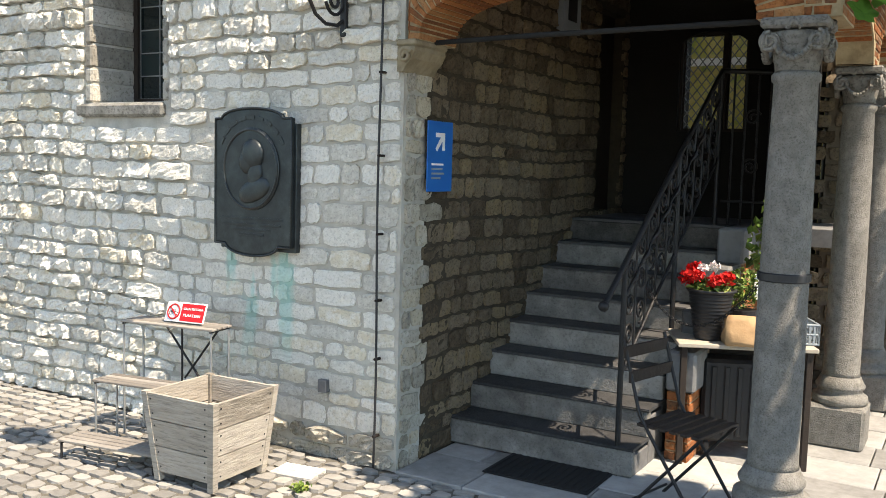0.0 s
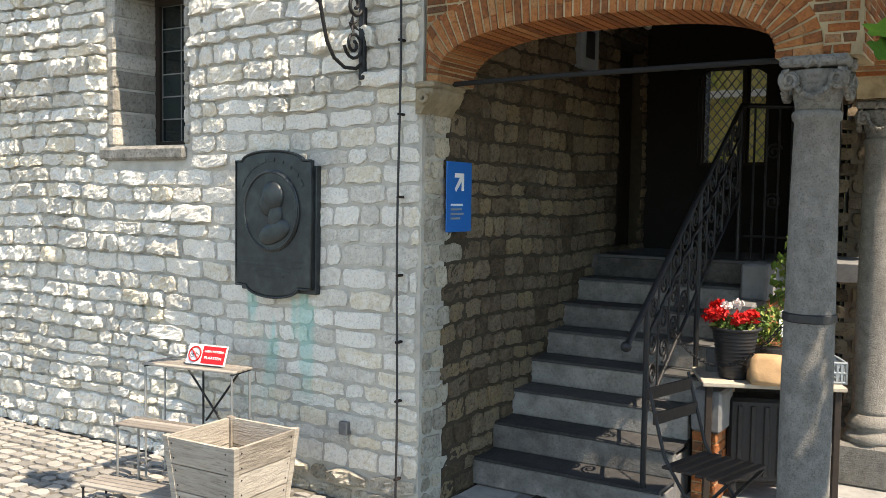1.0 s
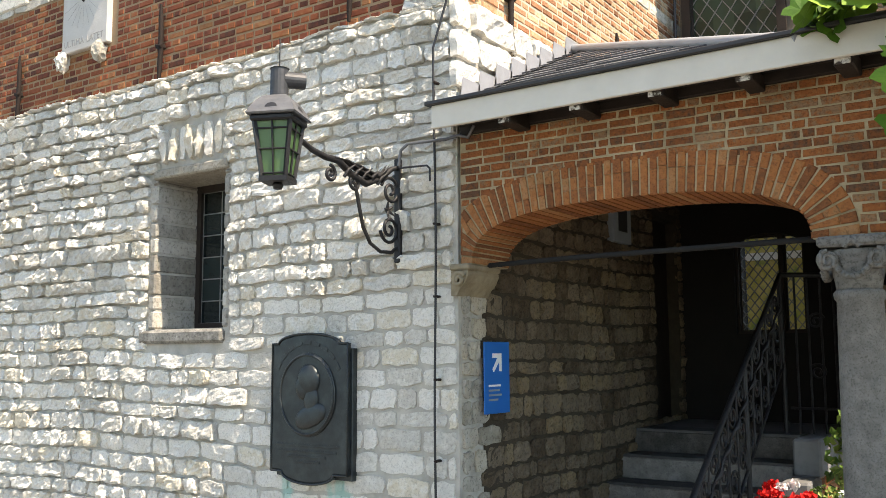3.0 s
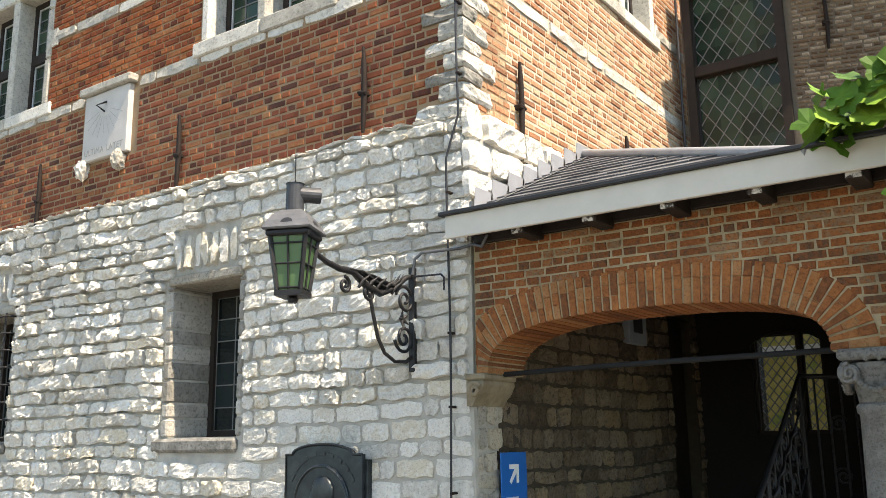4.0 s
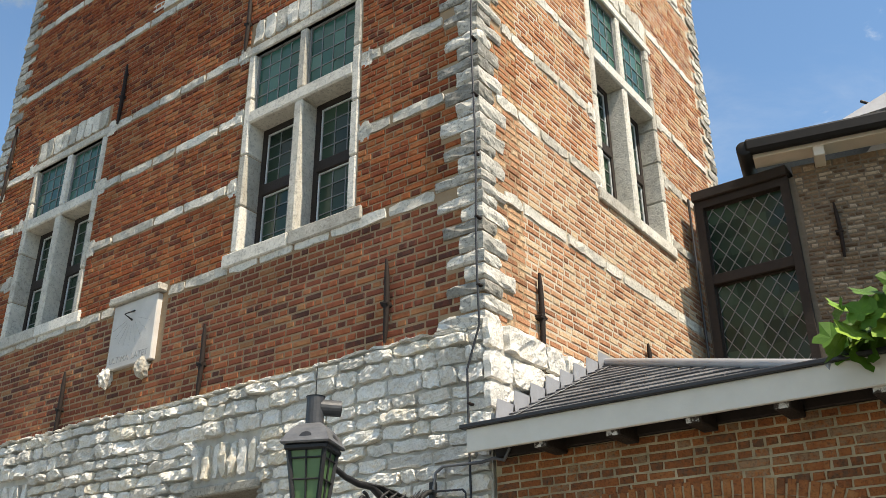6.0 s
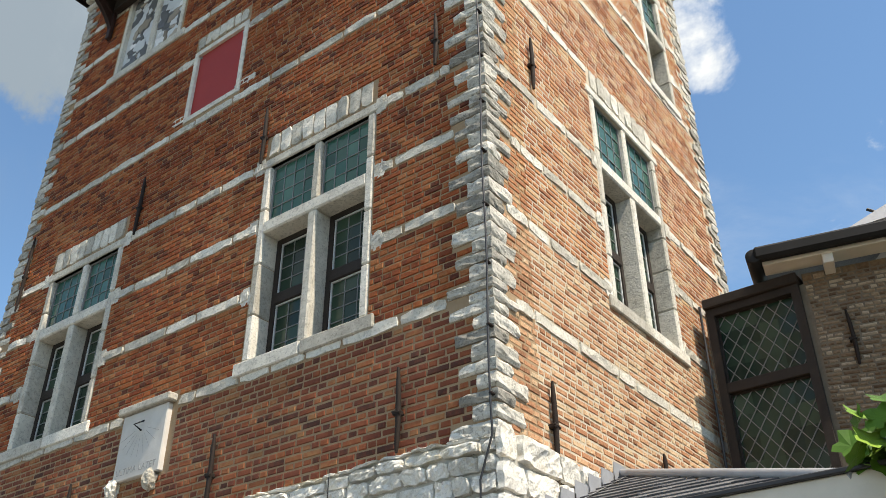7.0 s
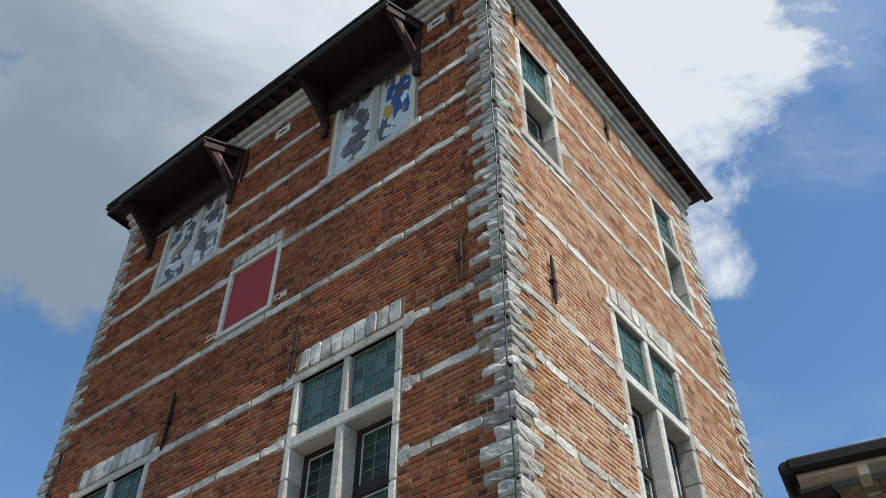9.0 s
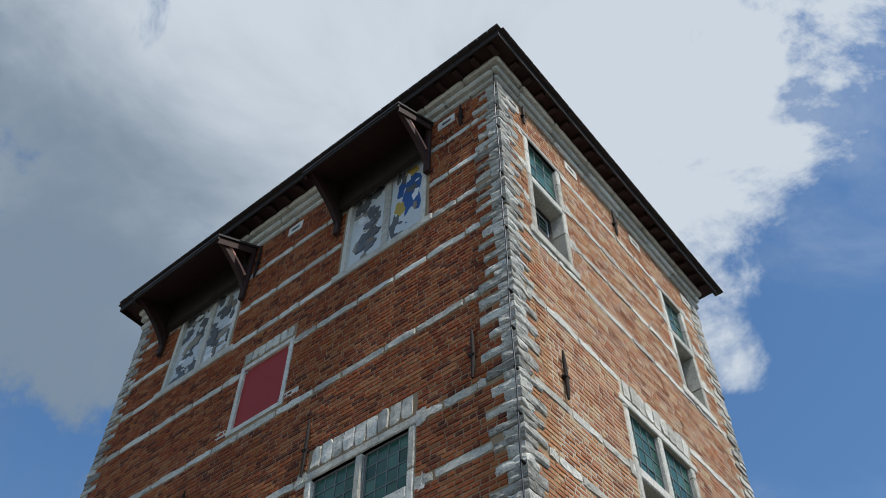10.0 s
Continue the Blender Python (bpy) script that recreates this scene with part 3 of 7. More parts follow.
def quoins():
    """Hewn corner stones, long and short by turns, on both faces of the near corner and at the far ends."""
    z, k = ZB - 0.12, 0
    keep_f, keep_s = [], []
    while z < TZ - 0.02:
        h = float(rng.uniform(0.075, 0.125))
        h = min(h, TZ - z)
        lf, ls = (0.31, 0.16) if k % 2 else (0.15, 0.3)
        lf, ls = lf * float(rng.uniform(0.8, 1.15)), ls * float(rng.uniform(0.8, 1.15))
        bm = bmesh.new()
        cuboid(bm, (-lf, -0.012, z + 0.004), (0.014, ls, z + h - 0.004))
        bmesh.ops.subdivide_edges(bm, edges=bm.edges, cuts=3, use_grid_fill=True)
        s = Vector(rng.uniform(0, 50, 3))
        for v in bm.verts:
            if v.co.y > 0.03 and v.co.x < -0.03:
                continue
            near = min(v.co.z - z, z + h - v.co.z)
            d = noise.noise(v.co * 13 + s) * 0.016 + noise.noise(v.co * 34 + s) * 0.012 + (0.006 if near > 0.02 else -0.003)
            v.co += Vector((d if v.co.x > 0 else 0, -d if v.co.y < 0 else 0, 0.35 * d * (1 if v.co.z > z + h / 2 else -1)))
        part("quoin", bm, m_quoin, brick_front)
        keep_f.append((-lf - 0.004, 0.1, z, z + h))
        keep_s.append((-0.1, ls + 0.004, z, z + h))
        for face, end, sgn, par in ((FRONT, TX, 1, brick_front), (SIDE, TY, -1, brick_side)):
            ln = 0.3 if k % 2 else 0.17
            a, b = (end, end + ln) if sgn > 0 else (end - ln, end)
            v, f = stone_geo((a, b, z + 0.006, z + h - 0.006), 0.02, 6, 4)
            raw("quoin", [face @ Vector(p) for p in v], f, m_quoin, par)
            (keep_f if sgn > 0 else keep_s).append((a - 0.05, b, z, z + h))
        z += h
        k += 1
    return keep_f, keep_s


quoin_f, quoin_s = quoins()


def bands(face, r0, r1, keep, parent):
    for z in BANDS:
        for rect in courses(r0, r1, z - BH / 2, z + BH / 2, keep, lambda: BH, lambda k: float(rng.uniform(0.28, 0.62)), 0.008):
            if rect[1] - rect[0] > 0.03:
                v, f = stone_geo(rect, 0.013, 9, 4, 1.1, corner=0.014)
                raw("band_stone", [face @ Vector(p) for p in v], f, m_band, parent)


bands(FRONT, TX + 0.2, -0.2, clear_front + quoin_f, brick_front)
bands(SIDE, 0.2, TY - 0.2, clear_side + quoin_s, brick_side)


def band_holes(r0, r1):
    return [(r0, r1, z - BH / 2, z + BH / 2) for z in BANDS]


def lintel_row(face, hole, parent, h=0.25, n=9):
    """The row of upright stones over an opening."""
    a, b = hole[0] - 0.03, hole[1] + 0.03
    xs = np.linspace(a, b, n + 1)
    for i in range(n):
        v, f = stone_geo((xs[i] + 0.004, xs[i + 1] - 0.004, hole[3] + 0.1, hole[3] + 0.1 + h), 0.018, 4, 6, 1.0, corner=0.015)
        raw("lintel_stone", [face @ Vector(p) for p in v], f, m_band, parent)


def leaded(face, rect, o, parent, glass, cols, rows, wood=None):
    """A leaded light: single panes set a little unevenly between cames, in a frame."""
    a, b, c, d = rect
    w, h = (b - a) / cols, (d - c) / rows
    fr = bmesh.new()
    for i in range(cols + 1):
        cuboid(fr, (a + i * w - 0.004, c, o - 0.005), (a + i * w + 0.004, d, o + 0.006), face)
    for j in range(rows + 1):
        cuboid(fr, (a, c + j * h - 0.004, o - 0.0045), (b, c + j * h + 0.004, o + 0.0065), face)
    part("came", fr, m_leads, parent)
    me = bpy.data.meshes.new("pane")
    me.from_pydata([(-w / 2, -h / 2, 0), (w / 2, -h / 2, 0), (w / 2, h / 2, 0), (-w / 2, h / 2, 0), (-w / 2, -h / 2, -0.004), (w / 2, -h / 2, -0.004), (w / 2, h / 2, -0.004), (-w / 2, h / 2, -0.004)], [],
                   [(0, 1, 2, 3), (7, 6, 5, 4), (0, 4, 5, 1), (1, 5, 6, 2), (2, 6, 7, 3), (3, 7, 4, 0)])
    me.materials.append(glass)
    for i in range(cols):
        for j in range(rows):
            ob = new("pane", me)
            t = pose(0, 0, 0, float(rng.normal(0, 0.7)), float(rng.normal(0, 0.7)), 0)
            ob.matrix_basis = face @ Matrix.Translation((a + (i + 0.5) * w, c + (j + 0.5) * h, o)) @ t
            under(ob, parent)


def ring(face, rect, wd, o0, o1, material, name, parent, label=""):
    a, b, c, d = rect
    bm = bmesh.new()
    cuboid(bm, (a, c, o0), (a + wd, d, o1), face)
    cuboid(bm, (b - wd, c, o0), (b, d, o1), face)
    cuboid(bm, (a + wd, c, o0), (b - wd, c + wd, o1), face)
    cuboid(bm, (a + wd, d - wd, o0), (b - wd, d, o1), face)
    return part(name, bm, material, parent, label)


def cross_window(name, face, hole, zt, label, lights=2, wood=True):
    """A stone cross window: jambs, mullion, transom, sill, lintel; fixed lights above, deep casements below."""
    a, b, c, d = hole
    win = empty(name, label, "window", "", "structure", on(face, (a + b) / 2, c))
    xm = (a + b) / 2
    for i, (x0, x1) in enumerate(((a - 0.065, a + 0.012), (b - 0.012, b + 0.065))):
        z = c
        while z < d:
            h = min(float(rng.uniform(0.35, 0.6)), d - z)
            slab("jamb_stone", (x0, z + 0.003, -0.3), (x1, z + h - 0.003, 0.014), m_band, win, m=face, bevel=0.012)
            z += h
        for z in BANDS:
            if c < z < d + 0.1:
                e = (x0 - 0.12, x0 - 0.003) if i == 0 else (x1 + 0.003, x1 + 0.12)
                v, f = stone_geo((*e, z - 0.09, z + 0.09), 0.014, 5, 4, corner=0.01)
                raw("jamb_stone", [face @ Vector(p) for p in v], f, m_band, win)
    if lights == 2:
        slab("mullion", (xm - 0.047, c, -0.27), (xm + 0.047, zt - 0.06, 0.012), m_band, win, m=face, bevel=0.014)
        slab("mullion", (xm - 0.04, zt + 0.06, -0.12), (xm + 0.04, d, 0.008), m_band, win, m=face, bevel=0.012)
    slab("transom", (a, zt - 0.06, -0.28), (b, zt + 0.06, 0.016), m_band, win, m=face, bevel=0.014)
    slab("sill", (a - 0.14, c - 0.115, -0.3), (xm - 0.003, c, 0.03), m_band, win, m=face, bevel=0.01)
    slab("sill", (xm + 0.003, c - 0.115, -0.3), (b + 0.14, c, 0.03), m_band, win, m=face, bevel=0.01)
    slab("lintel", (a - 0.13, d, -0.3), (b + 0.13, d + 0.09, 0.016), m_band, win, m=face, bevel=0.01)
    spans = ((a + 0.012, xm - 0.045), (xm + 0.045, b - 0.012)) if lights == 2 else ((a + 0.012, b - 0.012),)
    for p, q in spans:
        fixed = ring(face, (p, q, zt + 0.06, d), 0.018, -0.06, -0.03, m_leads, "fixed_light", win, "teal leaded fixed light")
        leaded(face, (p + 0.012, q - 0.012, zt + 0.075, d - 0.012), -0.045, fixed, m_teal, 4 if lights == 2 else 3, 4)
        lower = (p + 0.006, q - 0.006, c + 0.005, zt - 0.06)
        cas = ring(face, lower, 0.045, -0.21, -0.15, m_wood_dark, "casement", win, "dark wooden casement")
        zm = c + (zt - c) * 0.48
        slab("rail", (p + 0.04, zm - 0.05, -0.208), (q - 0.04, zm + 0.05, -0.142), m_wood_dark, cas, m=face, bevel=0.006)
        for lo, hi in ((c + 0.05, zm - 0.05), (zm + 0.05, zt - 0.105)):
            ring(face, (p + 0.05, q - 0.05, lo, hi), 0.012, -0.185, -0.165, m_paintpale, "glazing_bead", cas)
            leaded(face, (p + 0.06, q - 0.06, lo + 0.01, hi - 0.01), -0.18, cas, m_glass, 3, 4)
    return win


win_m = cross_window("window_1", FRONT, W_M, 6.18, "stone cross window with teal leaded lights and dark casements")
win_n = cross_window("window_2", FRONT, W_N, 6.18, "stone cross window with teal leaded lights, farther along")
win_s = cross_window("window_3", SIDE, W_S, 6.9, "tall stone cross window in the sunlit brick side")
lintel_row(FRONT, W_M, win_m)
lintel_row(FRONT, W_N, win_n)
lintel_row(SIDE, W_S, win_s)
win_t1 = cross_window("window_4", SIDE, W_T1, 10.02, "narrow stone window high under the eaves", 1)
win_t2 = cross_window("window_5", SIDE, W_T2, 10.02, "narrow stone window high under the eaves", 1)


def red_panel():
    a, b, c, d = R_P
    win = empty("blind_window", "blind window closed by a plain red board", "window", "", "structure", on(FRONT, (a + b) / 2, c))
    ring(FRONT, (a - 0.055, b + 0.055, c - 0.05, d + 0.05), 0.06, -0.2, 0.012, m_surround, "stone_surround", win)
    slab("red_board", (a - 0.008, c + 0.003, -0.05), (b + 0.008, d - 0.003, -0.02), m_redpanel, win, "dull red painted board", FRONT)
    for x, z in ((a + 0.03, d - 0.04), (b - 0.04, c + 0.06), (b - 0.04, d - 0.06)):
        raw("bolt", *spin([(0.012, 0), (0.012, 0.012), (0.006, 0.016)], 10, FRONT @ Matrix.Translation((x, z, -0.02))), m_galv, win)
    for z in (c - 0.02, d - 0.1):
        for e in ((a - 0.25, a - 0.06), (b + 0.06, b + 0.28)):
            v, f = stone_geo((*e, z, z + 0.1), 0.014, 5, 4, corner=0.01)
            raw("jamb_stone", [FRONT @ Vector(p) for p in v], f, m_band, win)
    lintel_row(FRONT, (a, b, c, d - 0.02), win, 0.17, 7)


red_panel()


def painted_window(name, hole, seed):
    """A two-light window closed by painted boards with plain colour fields."""
    a, b, c, d = hole
    xm = (a + b) / 2
    win = empty(name, "two-light stone window with painted boards under a wooden hood", "window", "", "structure", on(FRONT, xm, c))
    ring(FRONT, (a - 0.05, b + 0.05, c - 0.05, d + 0.05), 0.056, -0.25, 0.012, m_surround, "stone_surround", win)
    slab("mullion", (xm - 0.05, c, -0.2), (xm + 0.05, d, -0.01), m_band, win, m=FRONT, bevel=0.012)
    slab("sill", (a - 0.16, c - 0.11, -0.2), (b + 0.16, c - 0.001, 0.03), m_band, win, m=FRONT, bevel=0.01)
    r = random.Random(seed)
    W, D, B, Y, P = m_plainwhite, m_paintgrey, m_paintblue, m_paintyellow, m_paintpale
    # mostly dark: painted line-work, with the hood's shade worked into the colours
    tones = [D, P, D, m_wood_grey, D, W, P, D, m_zinc, m_wood_grey]
    vivid = [(0.62, 0.52, 0.3, 0.3, B), (0.28, 0.42, 0.16, 0.09, Y), (0.66, 0.2, 0.22, 0.12, P), (0.3, 0.7, 0.12, 0.12, B), (0.6, 0.86, 0.16, 0.07, Y), (0.72, 0.5, 0.09, 0.07, W), (0.16, 0.2, 0.1, 0.2, D)]
    for p, q in ((a, xm - 0.05), (xm + 0.05, b)):
        fields = list(vivid) if seed == 1 and p > a else []
        fields += [(r.uniform(0.15, 0.85), r.uniform(0.06, 0.92), r.uniform(0.05, 0.2), r.uniform(0.015, 0.08), tones[r.randrange(10)]) for _ in range(9 if fields else 44)]
        bd = slab("painted_board", (p, c, -0.07), (q, d, -0.04), m_paintpale, win, "pale painted board with colour fields", FRONT)
        for k, (fx, fz, rx, rz, colour) in enumerate(fields):
            n = 22
            cx, cz, rx, rz = p + fx * (q - p), c + fz * (d - c), rx * (q - p), rz * (d - c)
            t1, t2 = r.uniform(0, 6), r.uniform(0, 6)
            vs = []
            for i in range(n):
                t = 2 * math.pi * i / n
                rr = 1 + 0.2 * math.sin(2 * t + t1) + 0.16 * math.sin(5 * t + t2)
                vs.append((min(max(cx + rx * rr * math.cos(t), p + 0.005), q - 0.005), min(max(cz + rz * rr * math.sin(t), c + 0.01), d - 0.01), -0.0385 + 0.0003 * k))
            vs += [(v[0], v[1], -0.0395) for v in vs]
            fs = [tuple(range(n))] + [(i, i + n, (i + 1) % n + n, (i + 1) % n) for i in range(n)]
            raw("colour_field", [FRONT @ Vector(v) for v in vs], fs, colour, bd)


painted_window("window_6", W_A, 1)
painted_window("window_7", W_B, 2)


def low_window(name, hole, grate=False):
    """A small deep window in the stone base with a rough sill and a row of upright stones above."""
    a, b, c, d = hole
    win = empty(name, "small deep window in the limestone base" + (" behind an iron grate" if grate else " with a worn sill"), "window", "", "structure", on(FRONT, (a + b) / 2, c))
    slab("sill", (a - 0.15, c - 0.10, -0.3), (b + 0.02, c - 0.005, 0.035), m_sill, win, "worn grey stone sill", FRONT, 0.02)
    slab("lintel", (a - 0.04, d, -0.42), (b + 0.03, d + 0.07, 0.03), m_edge, win, "tan lintel slab", FRONT, 0.012)
    z = c
    while z < d - 0.01:
        h = min(float(rng.uniform(0.1, 0.17)), d - z)
        slab("jamb_stone", (a - 0.06, z + 0.004, -0.42), (a + 0.008, z + h - 0.004, 0.02), m_jamb, win, m=FRONT, bevel=0.012)
        slab("jamb_stone", (b - 0.008, z + 0.004, -0.42), (b + 0.05, z + h - 0.004, 0.012), m_jamb, win, m=FRONT, bevel=0.012)
        z += h
    xs = np.linspace(a + 0.03, b - 0.02, 8)
    for i in range(7):
        v, f = stone_geo((xs[i] + 0.01, xs[i + 1] - 0.01, d + 0.1, d + 0.36), 0.04, 4, 7, 1.3, corner=0.03)
        raw("relieving_stone", [FRONT @ Vector(p) for p in v], f, m_stone_o, win)
    frm = ring(FRONT, (a, b, c, d), 0.05, -0.4, -0.34, m_wood_dark, "window_frame", win, "dark window frame")
    leaded(FRONT, (a + 0.05, b - 0.05, c + 0.05, d - 0.05), -0.37, frm, m_darkglass, 3, 6)
    if grate:
        for k in range(7):
            x = a + 0.02 + k * (b - a) / 6.3
            tube("grate_bar", [on(FRONT, x, c, 0.07), on(FRONT, x, d, 0.07)], 0.008, m_iron, win)
        for k in range(8):
            z = c + 0.03 + k * (d - c - 0.06) / 7
            tube("grate_bar", [on(FRONT, a - 0.03, z, 0.0), on(FRONT, a - 0.03, z, 0.08), on(FRONT, b + 0.03, z, 0.08), on(FRONT, b + 0.03, z, 0.0)], 0.008, m_iron, win)


low_window("window_8", W_L)
low_window("window_9", W_G, True)


def anchor(face, r, z0, z1, label="rusted iron wall anchor bar"):
    an = empty("wall_anchor", label, "wall anchor", "iron wall anchors", "", on(face, r, z0, 0.02))
    zc = z0 + (z1 - z0) * 0.45
    pts = [on(face, r + 0.01 * math.sin(3 * t), z0 + (z1 - z0) * t, 0.035) for t in (0, 0.15, 0.3, 0.45, 0.6, 0.8, 1)]
    tube("bar", pts, 0.018, m_rust, an, radii=[0.6, 1, 1, 1.15, 1, 1, 0.5])
    slab("collar", (r - 0.028, zc - 0.016, -0.03), (r + 0.028, zc + 0.016, 0.055), m_rust, an, m=face, bevel=0.006)
    tube("wedge", [on(face, r - 0.03, zc + 0.01, 0.045), on(face, r + 0.035, zc - 0.006, 0.05)], 0.01, m_rust, an)


for r, a, b in ((-0.73, 3.9, 4.47), (-2.51, 3.85, 4.42), (-4.33, 3.79, 4.39), (-0.43, 6.95, 7.5), (-2.38, 6.89, 7.53), (-4.18, 6.85, 7.55), (-6.2, 6.65, 7.6), (-0.52, 10.95, 11.4), (-3.95, 10.75, 11.4)):
    anchor(FRONT, r, a, b)
for r, a, b in ((0.606, 3.83, 4.39), (2.25, 4.05, 4.35), (0.66, 6.94, 7.5), (0.47, 11.05, 11.44), (2.45, 10.9, 11.42)):
    anchor(SIDE, r, a, b)


def cornice():
    co = empty("cornice", "stepped pale stone cornice round the tower top", "cornice", "", "structure", (0, 0, TZ))
    for k, (z0, z1, p) in enumerate(((TZ, TZ + 0.08, 0.045), (TZ + 0.085, TZ + 0.15, 0.01), (TZ + 0.155, TZ + 0.24, 0.075), (TZ + 0.245, TZ + 0.29, 0.03), (TZ + 0.295, TZ + 0.38, 0.12))):
        x = TX - p
        while x < p - 0.02:
            e = min(p, x + float(rng.uniform(0.6, 0.9)))
            slab("cornice_stone", (x + 0.003, -p, z0), (e - 0.003, 0.4, z1), m_band, co, bevel=0.02)
            x = e
        y = 0.405
        while y < TY + p - 0.02:
            e = min(TY + p, y + float(rng.uniform(0.6, 0.9)))
            slab("cornice_stone", (-0.4, y + 0.003, z0), (p, e - 0.003, z1), m_band, co, bevel=0.02)
            y = e
    for face, r in ((FRONT, -0.75), (FRONT, -3.3), (SIDE, 0.28), (SIDE, 1.5), (SIDE, 3.0), (SIDE, 4.35)):
        h = empty("vent_hole", "small square vent in pale stone under the cornice", "vent", "vents under the cornice", "structure", on(face, r, 11.25))
        ring(face, (r - 0.13, r + 0.13, 11.2, 11.37), 0.06, -0.05, 0.016, m_band, "stone_frame", h)
        # flat black patch on the wall in place of a shaded hole
        slab("recess", (r - 0.07, 11.26, 0.0), (r + 0.07, 11.31, 0.011), m_black, h, m=face)


cornice()


def tower_roof():
    """Hipped roof with a boarded soffit, rafter ends and a tiled edge."""
    rf = empty("tower_roof", "dark hipped roof with boarded eaves and rafter ends", "roof", "", "structure", (0, 0, TZ + 0.4))
    ov, z0 = 0.30, TZ + 0.37
    x0, x1, y0, y1 = TX - ov, 0.27, -ov, TY + 0.25
    soffit = bmesh.new()
    cuboid(soffit, (x0, y0, z0 + 0.05), (x1, y1, z0 + 0.075))
    part("soffit", soffit, m_wood_red, rf, "red-brown boarded soffit")
    fas = bmesh.new()
    cuboid(fas, (x0, y0 - 0.02, z0 - 0.02), (x1, y0, z0 + 0.1))
    cuboid(fas, (x0 - 0.02, y0 - 0.02, z0 - 0.02), (x0, y1 + 0.02, z0 + 0.1))
    cuboid(fas, (x1, y0 - 0.02, z0 - 0.02), (x1 + 0.02, y1 + 0.02, z0 + 0.1))
    part("eaves_board", fas, m_wood_dark, rf)
    top = [(-4.6, 2.36, z0 + 3.4), (-1.8, 2.36, z0 + 3.4)]
    e = 0.06
    vs = [(x0 - e, y0 - e, z0 + 0.1), (x1 + e, y0 - e, z0 + 0.1), (x1 + e, y1 + e, z0 + 0.1), (x0 - e, y1 + e, z0 + 0.1), *top]
    raw("roof_plane", vs, [(0, 1, 5, 4), (1, 2, 5), (2, 3, 4, 5), (3, 0, 4), (3, 2, 1, 0)], m_tile_roof, rf)
    x = x0
    while x < x1 + 0.03:
        slab("edge_tile", (x, y0 - 0.085, z0 + 0.09 + float(rng.uniform(0, 0.012))), (x + 0.15, y0 + 0.05, z0 + 0.125), m_tile_roof, rf, bevel=0.006)
        x += 0.155
    y = y0
    while y < y1:
        slab("edge_tile", (x1 - 0.05, y, z0 + 0.09 + float(rng.uniform(0, 0.012))), (x1 + 0.085, y + 0.15, z0 + 0.125), m_tile_roof, rf, bevel=0.006)
        y += 0.155
    x = TX + 0.1
    while x < 0.1:
        slab("rafter_end", (x, y0 + 0.03, z0 - 0.03), (x + 0.07, -0.1, z0 + 0.05), m_wood_red, rf, bevel=0.006)
        x += 0.27
    y = 0.1
    while y < TY:
        slab("rafter_end", (0.1, y, z0 - 0.03), (x1 - 0.03, y + 0.07, z0 + 0.05), m_wood_red, rf, bevel=0.006)
        y += 0.27


tower_roof()


